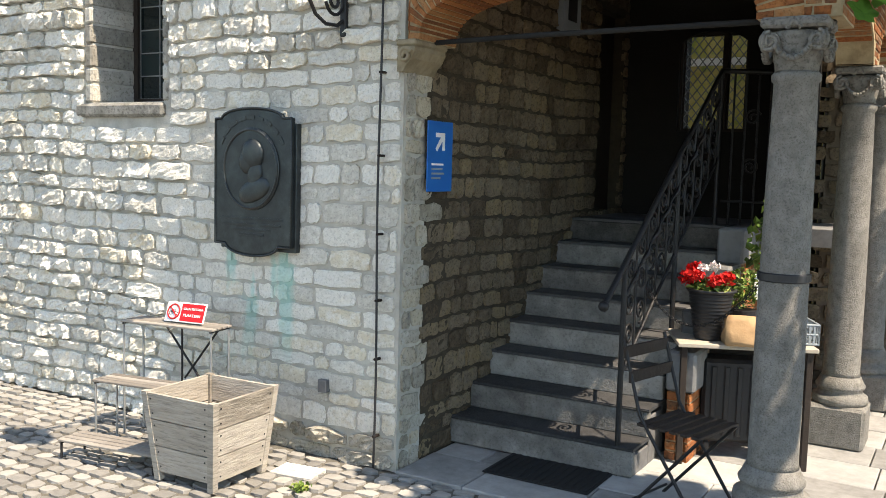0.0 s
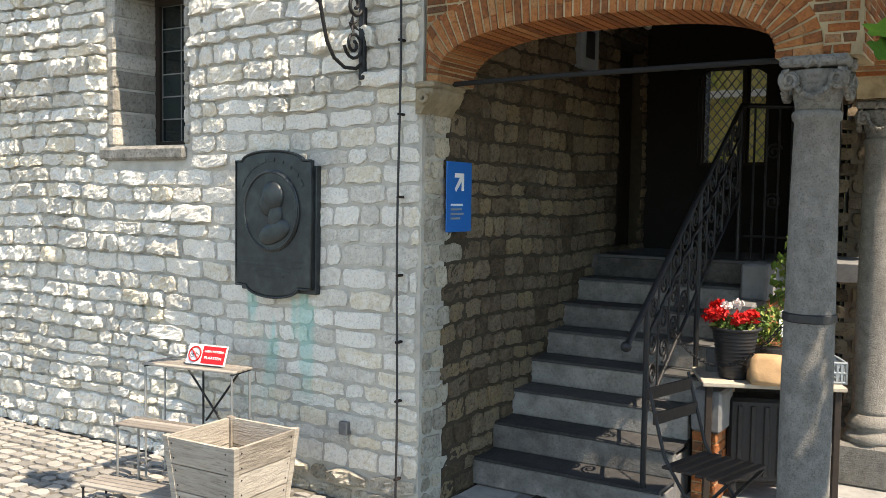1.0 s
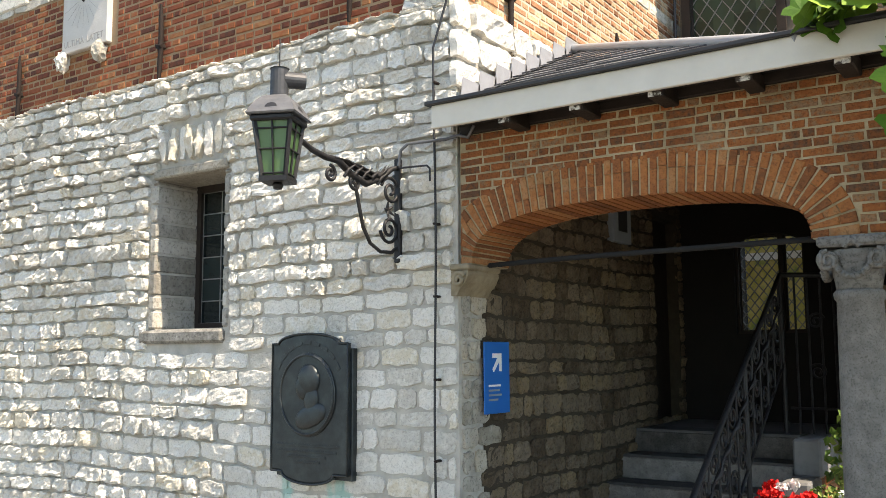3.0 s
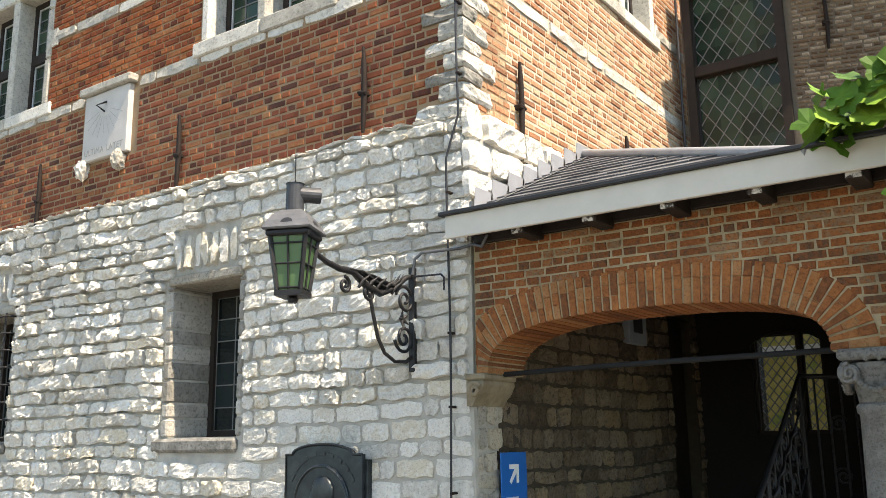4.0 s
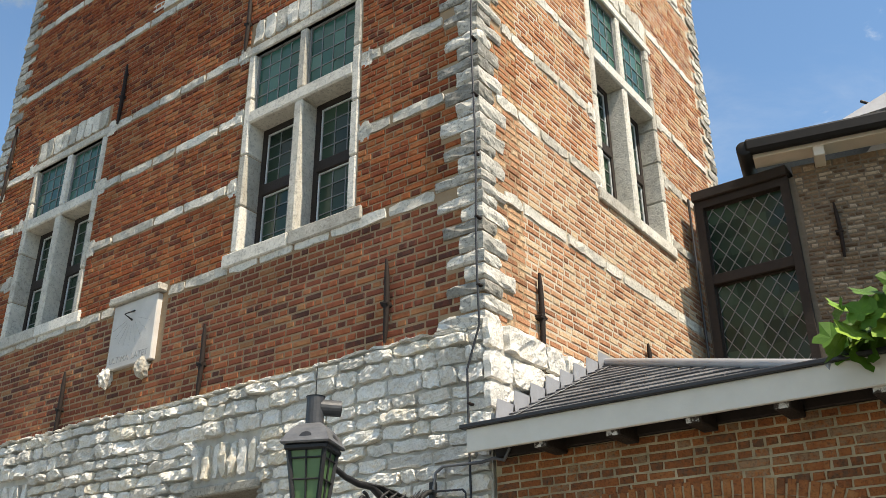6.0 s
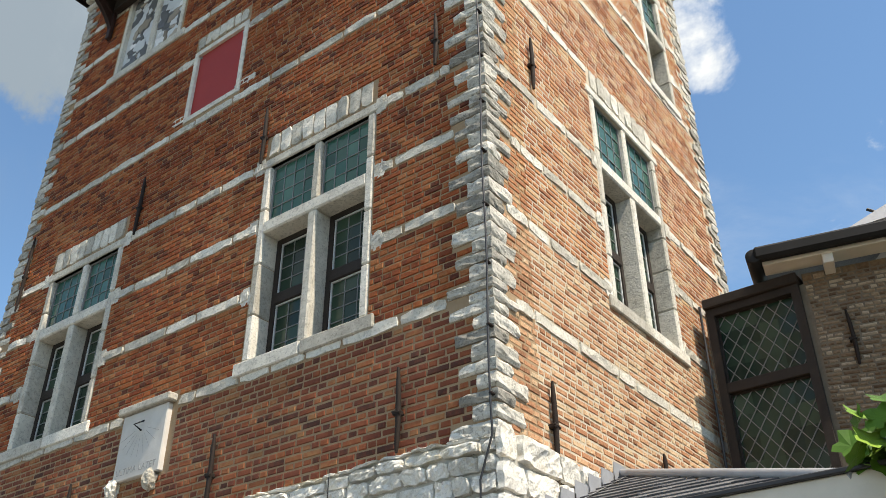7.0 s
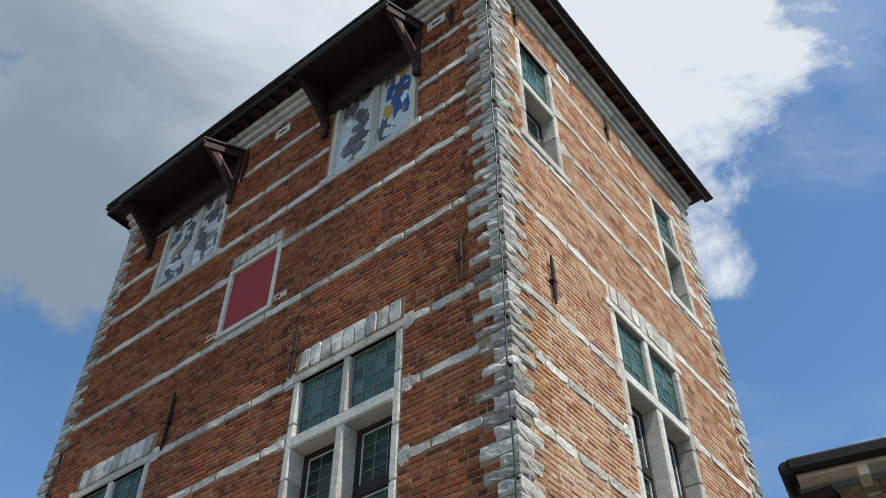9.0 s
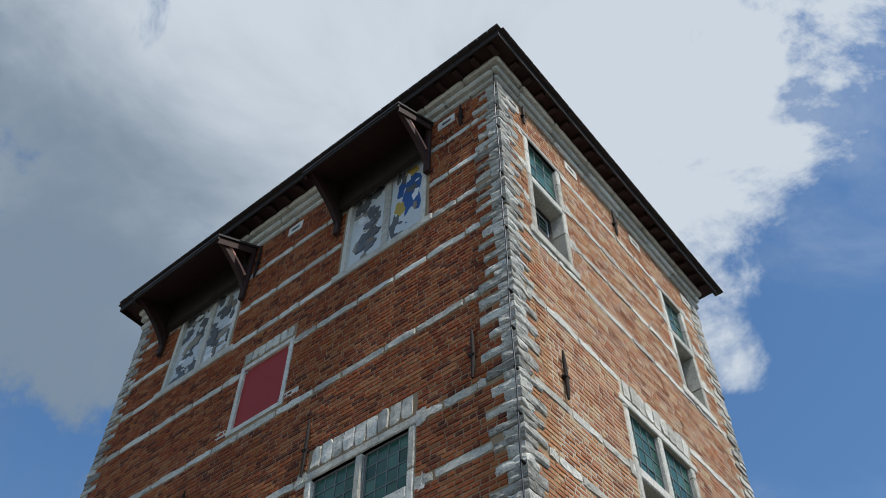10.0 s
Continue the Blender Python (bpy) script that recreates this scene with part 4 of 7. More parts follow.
def hood(xc, w):
    """A sloping wooden hood on curved brackets over a painted window."""
    hd = empty("window_hood", "dark red-brown wooden hood on brackets over the window", "hood", "window hoods", "", (xc, 0, 10.5))
    out, zw, zf = 0.62, 11.44, 11.1

    def zz(y):
        return zw + (zf - zw) * (-y / out)

    def sheet(name, d0, d1, x0, x1, y0, y1, material, label=""):
        vs = [(x, y, zz(y) + d) for d in (d0, d1) for x, y in ((x0, y0), (x1, y0), (x1, y1), (x0, y1))]
        return raw(name, vs, [(3, 2, 1, 0), (4, 5, 6, 7), (0, 1, 5, 4), (1, 2, 6, 5), (2, 3, 7, 6), (3, 0, 4, 7)], material, hd, label)

    sheet("canopy", -0.03, 0.0, xc - w, xc + w, -out, -0.02, m_wood_red)
    sheet("roofing", 0.002, 0.035, xc - w - 0.03, xc + w + 0.03, -out - 0.04, -0.02, m_tile_roof, "dark hood covering")
    slab("front_board", (xc - w - 0.02, -out - 0.03, zf - 0.07), (xc + w + 0.02, -out - 0.002, zf + 0.0), m_wood_dark, hd)
    n = 14
    for sx in (-1, 1):
        x = xc + sx * (w - 0.04)
        arc = [(-0.05 - (out - 0.08) * t ** 1.5, 10.48 + (zf - 0.03 - 10.48) * t ** 0.8) for t in np.linspace(0, 1, n)]
        top = [(y + 0.03 + 0.0 * t, min(zz(y + 0.03) - 0.032, z + 0.09)) for (y, z), t in zip(arc, np.linspace(0, 1, n))]
        vs = [(x - 0.03, *p) for p in arc] + [(x - 0.03, *p) for p in top] + [(x + 0.03, *p) for p in arc] + [(x + 0.03, *p) for p in top]
        fs = []
        for i in range(n - 1):
            fs += [(i, i + 1, n + i + 1, n + i), (2 * n + i + 1, 2 * n + i, 3 * n + i, 3 * n + i + 1), (i + 1, i, 2 * n + i, 2 * n + i + 1), (n + i, n + i + 1, 3 * n + i + 1, 3 * n + i)]
        fs += [(0, n, 3 * n, 2 * n), (n - 1, 3 * n - 1, 4 * n - 1, 2 * n - 1)]
        raw("bracket", vs, fs, m_wood_red, hd)
        if sx < 0:
            lid = [(y, zz(y) - 0.034) for y, z in arc]
            vs = [(x + d, *p) for d in (-0.012, 0.012) for p in arc + lid]
            fs = [(i, i + 1, n + i + 1, n + i) for i in range(n - 1)] + [(2 * n + i + 1, 2 * n + i, 3 * n + i, 3 * n + i + 1) for i in range(n - 1)] + [(i + 1, i, 2 * n + i, 2 * n + i + 1) for i in range(n - 1)]
            raw("cheek_board", vs, fs, m_wood_dark, hd, "dark boarded cheek")
        slab("wall_post", (x - 0.04, -0.07, 10.42), (x + 0.04, -0.018, zw - 0.06), m_wood_red, hd, bevel=0.008)
        sheet("side_rail", -0.13, -0.032, x + sx * 0.032, x + sx * 0.05, -out, -0.05, m_wood_red)
        tube("strut", [(x, -0.08, 10.85), (x, -out * 0.72, zz(-out * 0.72) - 0.05)], 0.03, m_pink if sx > 0 else m_wood_red, hd, "faded pink strut" if sx > 0 else "", res=1)
    # dark board in place of the shade that hides the window head
    slab("inner_board", (xc - w + 0.1, -0.1, 10.84), (xc + w - 0.1, -0.02, 11.36), m_wood_dark, hd)


hood(-1.715, 0.75)
hood(-4.9, 0.85)


def cable():
    cb = empty("lightning_cable", "thin black earth cable clipped down the tower corner", "cable", "", "", (-0.085, -0.04, 0))
    lower = [(-0.085 + 0.006 * math.sin(z * 3.1), -0.055, z) for z in np.linspace(0.0, 3.6, 22)]
    upper = [(0.0 + 0.006 * math.sin(z * 4), -0.058, z) for z in np.linspace(3.85, TZ + 0.1, 40)]
    tube("cable_run", lower + upper, 0.007, m_black, cb)
    for z in (0.18, 0.62, 0.95, 1.32, 1.75, 2.2, 2.6, 3.4):
        slab("clip", (-0.096, -0.063, z - 0.007), (-0.074, -0.01, z + 0.007), m_rust, cb)
    for z in np.arange(4.1, 11.4, 0.45):
        slab("clip", (-0.012, -0.066, z - 0.008), (0.012, -0.0, z + 0.008), m_rust, cb)


cable()

# ---- ground ----
def ground():
    g = bmesh.new()
    bmesh.ops.create_grid(g, x_segments=2, y_segments=2, size=300)
    bmesh.ops.transform(g, matrix=Matrix.Translation((0, 0, -0.02)), verts=g.verts)
    ob = part("ground", g, m_soil)
    tagged(ob, "sandy ground under worn stone setts", "ground", "", "structure")
    return ob


ground_ob = ground()

# ---- porch ----
AX0, AX1, AY1, AZ1 = 0.05, 2.2, 0.38, 3.08
SPRING, AC, AW, AH = 2.37, 0.99, 0.87, 0.275


def intrados(x, grow=0.0):
    t = abs((x - AC) / (AW + grow))
    return SPRING + (AH + grow) * max(0.0, 1 - t ** 2.7) ** (1 / 2.7) if t < 1 else SPRING


def arch_wall():
    vs, fs = [], []
    xs = sorted({AX0, AC - AW, AC + AW, AX1, *[AC - AW * math.cos(math.pi * i / 40) for i in range(41)]})
    for a, b in zip(xs, xs[1:]):
        za, zb = intrados(a), intrados(b)
        k = len(vs)
        vs += [(a, 0.0, za), (b, 0.0, zb), (b, 0.0, AZ1), (a, 0.0, AZ1), (a, AY1, za), (b, AY1, zb), (b, AY1, AZ1), (a, AY1, AZ1)]
        fs += [(k, k + 1, k + 2, k + 3), (k + 5, k + 4, k + 7, k + 6), (k + 1, k, k + 4, k + 5), (k + 3, k + 2, k + 6, k + 7)]
        if a == AX0:
            fs.append((k, k + 3, k + 7, k + 4))
        if b == AX1:
            fs.append((k + 1, k + 5, k + 6, k + 2))
    ob = raw("wall_arch", vs, fs, m_amortar)
    return tagged(ob, "orange-red brick wall over the porch arch", "wall", "", "structure")


wall_arch = arch_wall()
SPAN = 0.19


def arch_bricks():
    # voussoirs set on edge round the curve
    n = 900
    ts = np.linspace(math.pi, 0, n)
    pts = [Vector((AC + AW * math.copysign(abs(math.cos(t)) ** (2 / 2.7), math.cos(t)), 0, SPRING + AH * abs(math.sin(t)) ** (2 / 2.7))) for t in ts]
    def nrm(i):
        t = (pts[min(n - 1, i + 9)] - pts[max(0, i - 9)]).normalized()
        return Vector((-t.z, 0, t.x))

    mid = [p + nrm(i) * SPAN * 0.6 for i, p in enumerate(pts)]
    cum = [0.0]
    for p, q in zip(mid, mid[1:]):
        cum.append(cum[-1] + (q - p).length)
    count = round(cum[-1] / 0.047)
    for k in range(count):
        i0 = int(np.searchsorted(cum, cum[-1] * k / count))
        i1 = min(n - 1, int(np.searchsorted(cum, cum[-1] * (k + 1) / count)))
        p, q = pts[i0], pts[i1]
        np_, nq = nrm(i0), nrm(i1)
        d = (mid[i1] - mid[i0]).normalized()
        d_in, d_out = d * min(0.0045, 0.2 * (q - p).length), d * 0.0055
        cuts = [[(0.0, 0.36), (0.4, 1.0)], [(0.0, 0.62), (0.66, 1.0)], [(0.0, 0.34), (0.38, 0.68), (0.72, 1.0)], [(0.0, 1.0)]][int(rng.choice(4, p=(0.4, 0.35, 0.1, 0.15)))]
        for s0, s1 in cuts:
            pr = 0.006 + float(rng.uniform(-0.002, 0.003))
            e = 0.0035
            quad = [p + np_ * (SPAN * s0 - 0.006) + d_in, q + nq * (SPAN * s0 - 0.006) - d_in, q + nq * SPAN * s1 - d_out, p + np_ * SPAN * s1 + d_out]
            quad[0].x = max(quad[0].x, AX0 + 0.002)
            quad[3].x = max(quad[3].x, AX0 + 0.002)
            quad[1].x, quad[2].x = max(quad[1].x, AX0 + 0.01), max(quad[2].x, AX0 + 0.01)
            c = sum(quad, Vector()) / 4
            vs = [(v.x, AY1 + 0.004, v.z) for v in quad] + [(v.x, -pr + e, v.z) for v in quad]
            vs += [(v.x + (c.x - v.x) * 0.1, -pr, v.z + (c.z - v.z) * 0.06) for v in quad]
            raw("brick", vs, [(8, 9, 10, 11), (4, 5, 9, 8), (5, 6, 10, 9), (6, 7, 11, 10), (7, 4, 8, 11), (0, 1, 5, 4), (1, 2, 6, 5), (2, 3, 7, 6), (3, 0, 4, 7), (3, 2, 1, 0)], m_vbrick, wall_arch)
    # bricks of the wall above, cut along the ring
    z, k = SPRING + 0.01, 0
    while z < AZ1 - 0.03:
        h = 0.044
        def free(x):
            return intrados(x, SPAN - 0.004) < z + 0.03 or abs(x - AC) > AW + SPAN
        x = AX0 + 0.004
        while x < AX1 - 0.01:
            w = float(rng.uniform(0.12, 0.155)) if (k + int(rng.integers(0, 2))) % 2 == 0 else float(rng.uniform(0.06, 0.085))
            if x == AX0 + 0.004 and k % 4 == 2:
                w *= 0.5
            e = min(AX1 - 0.004, x + w)
            a, b = x, e - 0.01
            while a < b and not free(a):
                a += 0.01
            while b > a and not free(b):
                b -= 0.01
            if b - a > 0.03:
                v, f = brick_geo((a, b, z, z + h - 0.009), 0.004, 0.01, 0.004, 0.004)
                raw("brick", [FRONT @ Vector(p) for p in v], f, m_abrick, wall_arch)
            x = e
        z += h
        k += 1


arch_bricks()


def column(x, y, name_label, z0=0.0, plinth=0.22):
    """A bluestone column on a moulded base, with a scrolled capital."""
    co = empty("column", name_label, "column", "porch columns", "", (x, y, z0))
    m = Matrix.Translation((x, y, 0))
    slab("plinth", (x - 0.17, y - 0.17, z0), (x + 0.17, y + 0.17, z0 + plinth), m_col, co, bevel=0.02)
    b = z0 + plinth
    raw("base", *spin([(0.165, b), (0.17, b + 0.02), (0.165, b + 0.05), (0.142, b + 0.06), (0.132, b + 0.085), (0.145, b + 0.1), (0.148, b + 0.115), (0.135, b + 0.135), (0.118, b + 0.175)], 28, m), m_col, co, smooth=True)
    raw("shaft", *spin([(0.116, b + 0.172), (0.11, b + 0.2), (0.108, 1.0), (0.1, 1.7), (0.092, 2.1), (0.102, 2.112), (0.104, 2.135), (0.092, 2.15)], 28, m), m_col, co, smooth=True)
    cap = raw("capital", *spin([(0.09, 2.148), (0.094, 2.18), (0.108, 2.24), (0.122, 2.29), (0.126, 2.315)], 28, m), m_capital, co, "carved pale capital with scrolls", smooth=True)
    slab("abacus", (x - 0.138, y - 0.138, 2.325), (x + 0.138, y + 0.138, 2.372), m_capital, co, bevel=0.012)
    for a in range(4):
        fm = Matrix.Translation((x, y, 2.27)) @ Matrix.Rotation(a * math.pi / 2, 4, "Z") @ FRONT @ Matrix.Translation((0, 0, 0.122))
        for sx in (-1, 1):
            tube("scroll", scroll((sx * 0.096, 0), 0.043, sx * -1.75, math.pi / 2, fm, 34), 0.0095, m_capital, cap)
            raw("boss", *spin([(0.043, -0.018), (0.04, 0.0)], 18, fm @ Matrix.Translation((sx * 0.096, 0, 0))), m_capital, cap)
        tube("garland", [fm @ Vector((0.078 * t, -0.012 - 0.06 * (1 - t * t), 0.0)) for t in np.linspace(-1, 1, 13)], 0.013, m_capital, cap)
        for k in range(9):
            t = -0.9 + 0.225 * k
            raw("berry", *spin([(0.004, -0.012), (0.012, -0.006), (0.012, 0.006), (0.004, 0.012)], 7, fm @ Matrix.Translation((0.078 * t, -0.012 - 0.06 * (1 - t * t), 0.01))), m_capital, cap)
        tube("leaf", [fm @ Vector((-0.03, 0.055, 0.0)), fm @ Vector((0.0, 0.085, 0.016)), fm @ Vector((0.03, 0.055, 0.0))], 0.014, m_capital, cap)
    return co


column(2.02, 0.08, "grey bluestone column carrying the brick arch")
column(2.06, 2.05, "grey bluestone column half in sunlight", 0.0, 0.27)
column(2.10, 3.18, "grey bluestone column by the back wall", 0.0, 0.27)


IN = Matrix(((0, 0, -1, 1.93), (-1, 0, 0, 0), (0, 1, 0, 0), (0, 0, 0, 1)))     # right = -y, out = -x


def arcade():
    """The brick wall on the side columns, cut by low arches from column to column."""
    spans = ((0.24, 1.89), (2.21, 3.04))

    def under_side(y):
        for a, b in spans:
            if a < y < b:
                t = abs(2 * (y - a) / (b - a) - 1)
                return 2.375 + 0.26 * (1 - t ** 2.6) ** (1 / 2.6)
        return 2.375

    ys = sorted({AY1 + 0.002, 3.44, *[a + (b - a) * i / 24 for a, b in spans for i in range(25) if a + (b - a) * i / 24 > AY1 + 0.002]})
    vs, fs = [], []
    x0, x1 = 1.93, 2.14
    for a, b in zip(ys, ys[1:]):
        za, zb, k = under_side(a + 1e-5), under_side(b - 1e-5), len(vs)
        vs += [(x0, a, za), (x0, b, zb), (x0, b, 3.06), (x0, a, 3.06), (x1, a, za), (x1, b, zb), (x1, b, 3.06), (x1, a, 3.06)]
        fs += [(k + 1, k, k + 3, k + 2), (k + 4, k + 5, k + 6, k + 7), (k, k + 1, k + 5, k + 4), (k + 3, k + 7, k + 6, k + 2)]
    ob = tagged(raw("wall_arcade", vs, fs, m_amortar), "orange-red brick wall over the side columns of the porch", "wall", "", "structure")
    z, k = 2.38, 0
    while z < 3.04:
        y = AY1 + 0.01 + (0.05 if k % 2 else 0.0)
        while y < 3.42:
            e = min(3.43, y + float(rng.uniform(0.11, 0.15)))
            if max(under_side(y), under_side(e)) < z + 0.005:
                v, f = brick_geo((-e + 0.005, -y - 0.005, z, z + 0.036), 0.005, 0.01, 0.004, 0.003)
                raw("brick", [IN @ Vector(p) for p in v], f, m_abrick, ob)
            y = e
        z += 0.046
        k += 1
    for x, y0, y1, z0, par in ((2.14, AY1 + 0.01, 3.42, 2.38, ob), (AX1, 0.004, AY1 - 0.004, SPRING + 0.01, wall_arch)):
        z, k = z0, 0
        while z < 3.02:
            y = y0 + (0.05 if k % 2 else 0.0)
            while y < y1 - 0.02:
                e = min(y1, y + float(rng.uniform(0.11, 0.15)))
                if par is wall_arch or max(under_side(y), under_side(e)) < z + 0.005:
                    v, f = brick_geo((y, e - 0.01, z, z + 0.036), 0.005, 0.01, 0.004, 0.003)
                    raw("brick", [Matrix.Translation((x, 0, 0)) @ SIDE @ Vector(p) for p in v], f, m_abrick, par)
                y = e
            z += 0.046
            k += 1
    for a, b in spans:
        n = round((b - a) / 0.05)
        for i in range(n):
            y = a + (b - a) * (i + 0.5) / n
            zc = under_side(y)
            sl = math.atan2(under_side(min(b - 1e-4, y + 0.02)) - under_side(max(a + 1e-4, y - 0.02)), 0.04)
            if y > AY1 + 0.03:
                slab("brick", (-0.1, -0.02, -0.006), (0.102, 0.02, 0.02), m_abrick, ob, m=Matrix.Translation((2.03, y, zc)) @ Matrix.Rotation(sl, 4, "X"), bevel=0.003)


arcade()


def corbel():
    cb = empty("corbel", "worn carved stone corbel under the arch", "corbel", "", "structure", (0.1, 0, 2.2))
    bm = bmesh.new()
    cuboid(bm, (0.0, -0.045, 2.335), (0.125, 0.3, 2.372), None, 0.01)
    part("top_slab", bm, m_corbel, cb)
    vs, fs, n = [], [], 12
    prof = [(0.118, 2.333), (0.12, 2.31), (0.1, 2.27), (0.07, 2.24), (0.045, 2.2)]
    for y in (-0.04, 0.28):
        vs += [(0.01, y, 2.333)] + [(px, y, pz) for px, pz in prof] + [(0.01, y, 2.2)]
    k = len(prof) + 2
    fs = [tuple(range(k)), tuple(reversed(range(k, 2 * k)))] + [(i, i + k, (i + 1) % k + k, (i + 1) % k) for i in range(k)]
    raw("body", vs, fs, m_corbel, cb)
    tube("curl", scroll((0.065, 2.285), 0.04, 1.6, 0.4, Matrix(((1, 0, 0, 0), (0, 0, -1, -0.05), (0, 1, 0, 0), (0, 0, 0, 1))), 26), 0.012, m_corbel, cb)


corbel()
tie = tagged(tube("tie_rod", [(0.03, 0.17, 2.372), (0.7, 0.17, 2.385), (1.9, 0.17, 2.39)], 0.014, m_rubber), "black iron tie rod across the arch", "tie rod")


def porch_roof():
    rf = empty("porch_roof", "slate lean-to roof with a cream painted fascia", "roof", "", "structure", (0, 0, 3.1))
    slab("fascia", (0.03, -0.25, 3.075), (3.0, -0.225, 3.2), m_white, rf, "cream painted fascia board", bevel=0.004)
    slab("gutter_edge", (0.0, -0.275, 3.2), (3.05, -0.22, 3.222), m_black, rf, "dark metal roof edge", bevel=0.004)
    slab("wall_plate", (0.06, -0.02, 3.083), (2.9, 0.36, 3.14), m_wood_dark, rf, bevel=0.004)
    for k in range(10):
        x = 0.42 + k * 0.40
        if x < 2.9:
            ra = slab("rafter", (x, -0.22, 3.05), (x + 0.075, 0.0, 3.125), m_wood_dark, rf, bevel=0.006)
            slab("old_paint", (x + 0.006, -0.223, 3.052), (x + 0.068, -0.217, 3.1), m_flake, ra, "flaking white paint", bevel=0.002)
    slab("soffit_board", (0.05, -0.222, 3.13), (3.0, 0.0, 3.145), m_wood_dark, rf)
    A, E0, E1 = Vector((0.03, 1.42, 3.96)), Vector((0.03, -0.24, 3.17)), Vector((1.9, -0.24, 3.16))
    B = Vector((0.03, 3.5, 3.96))
    E2, E3 = Vector((2.42, 3.5, 3.1)), Vector((2.42, -0.22, 3.1))
    dn = Vector((0, 0, -0.03))
    raw("boarding", [A + dn, E0 + dn, E1 + dn, B + dn, E2 + dn, E3 + dn], [(1, 2, 0), (0, 2, 5), (0, 5, 4), (0, 4, 3)], m_wood_dark, rf)
    # slates of the front slope, laid in rows between the wall and the hip
    rows = 15
    up = (A - E0)
    nrm = Vector((0, -up.z, up.y)).normalized()
    for j in range(rows):
        f0, f1 = j / rows, min(1.0, (j + 1.35) / rows)
        p0, p1 = E0 + up * f0, E0 + up * f1
        right0, right1 = E1.x + (A.x - E1.x) * f0, E1.x + (A.x - E1.x) * f1
        x = A.x - (0.1 if j % 2 else 0.0)
        while x < right0 - 0.02:
            a, b = max(x, A.x), min(x + 0.2, right0)
            if b - a > 0.02:
                lift = 0.013 + float(rng.uniform(0, 0.004))
                b1 = min(b, max(a + 0.01, right1))
                q = [Vector((a + 0.002, p0.y, p0.z)), Vector((b - 0.002, p0.y, p0.z)), Vector((b1 - 0.002, p1.y, p1.z)), Vector((a + 0.002, p1.y, p1.z))]
                vs = [q[0] + nrm * lift, q[1] + nrm * lift, q[2] + nrm * 0.003, q[3] + nrm * 0.003] + [q[0] + nrm * (lift - 0.008), q[1] + nrm * (lift - 0.008), q[2] - nrm * 0.003, q[3] - nrm * 0.003]
                raw("slate", vs, [(0, 1, 2, 3), (0, 4, 5, 1), (1, 5, 6, 2), (3, 7, 4, 0), (7, 6, 5, 4)], m_slate, rf)
            x += 0.2
    # lead along the hip and stepped lead against the tower wall
    tube("hip_lead", [A + Vector((0, 0, 0.03)), E1 + Vector((0, 0, 0.03))], 0.028, m_lead, rf, "grey lead hip", res=2)
    for j in range(1, 9):
        f = j / 9
        p, q = E0 + up * f, E0 + up * (f + 0.125)
        vs = [(0.088, p.y, p.z + 0.0), (0.088, q.y, q.z + 0.0), (0.088, q.y, q.z + 0.05), (0.088, p.y + 0.03, q.z + 0.05),
              (0.19, p.y, p.z + 0.02), (0.19, q.y, q.z + 0.02)]
        raw("step_flashing", vs + [(v[0] - 0.004, v[1], v[2] - 0.004) for v in vs], [(0, 1, 2, 3), (0, 4, 5, 1), (9, 8, 7, 6), (7, 11, 10, 6)], m_lead, rf, "stepped grey lead flashing")


porch_roof()


def stairs():
    st = empty("staircase", "worn bluestone steps rising inside the porch", "staircase", "", "structure", (0.6, 0.62, 0))
    for k in range(8):
        y, z = 0.60 + 0.255 * k, 0.165 * (k + 1) + 0.01
        x1 = 1.20 if k < 4 else 1.22
        slab("riser", (0.03, y - 0.004, z - 0.165), (x1 - 0.004, y + 0.05, z - 0.019), m_riser, st, bevel=0.006)
        bm = bmesh.new()
        cuboid(bm, (0.03, y - 0.01, z - 0.018), (x1, y + 0.31, z), None)
        bmesh.ops.bevel(bm, geom=[e for e in bm.edges if all(v.co.y < y for v in e.verts)], offset=0.006, segments=2, affect="EDGES")
        part("tread", bm, m_tread, st)
        if k:
            slab("core", (0.035, y + 0.05, 0.0), (x1 - 0.012, y + 0.3, z - 0.055), m_blue, st)
        else:
            slab("core", (0.035, y + 0.05, -0.02), (x1 - 0.012, y + 0.3, z - 0.055), m_blue, st)
    # added wall, hidden behind the column, to keep light off the upper steps
    tagged(slab("wall_landing", (1.5, 2.35, 1.331), (1.6, 3.49, 3.06), m_plaster), "added dark wall, hidden behind the column, that keeps light off the landing", "wall", "", "structure")
    slab("landing", (0.03, 2.64, 1.20), (2.0, 3.5, 1.33), m_blue, st, "bluestone landing")


stairs()


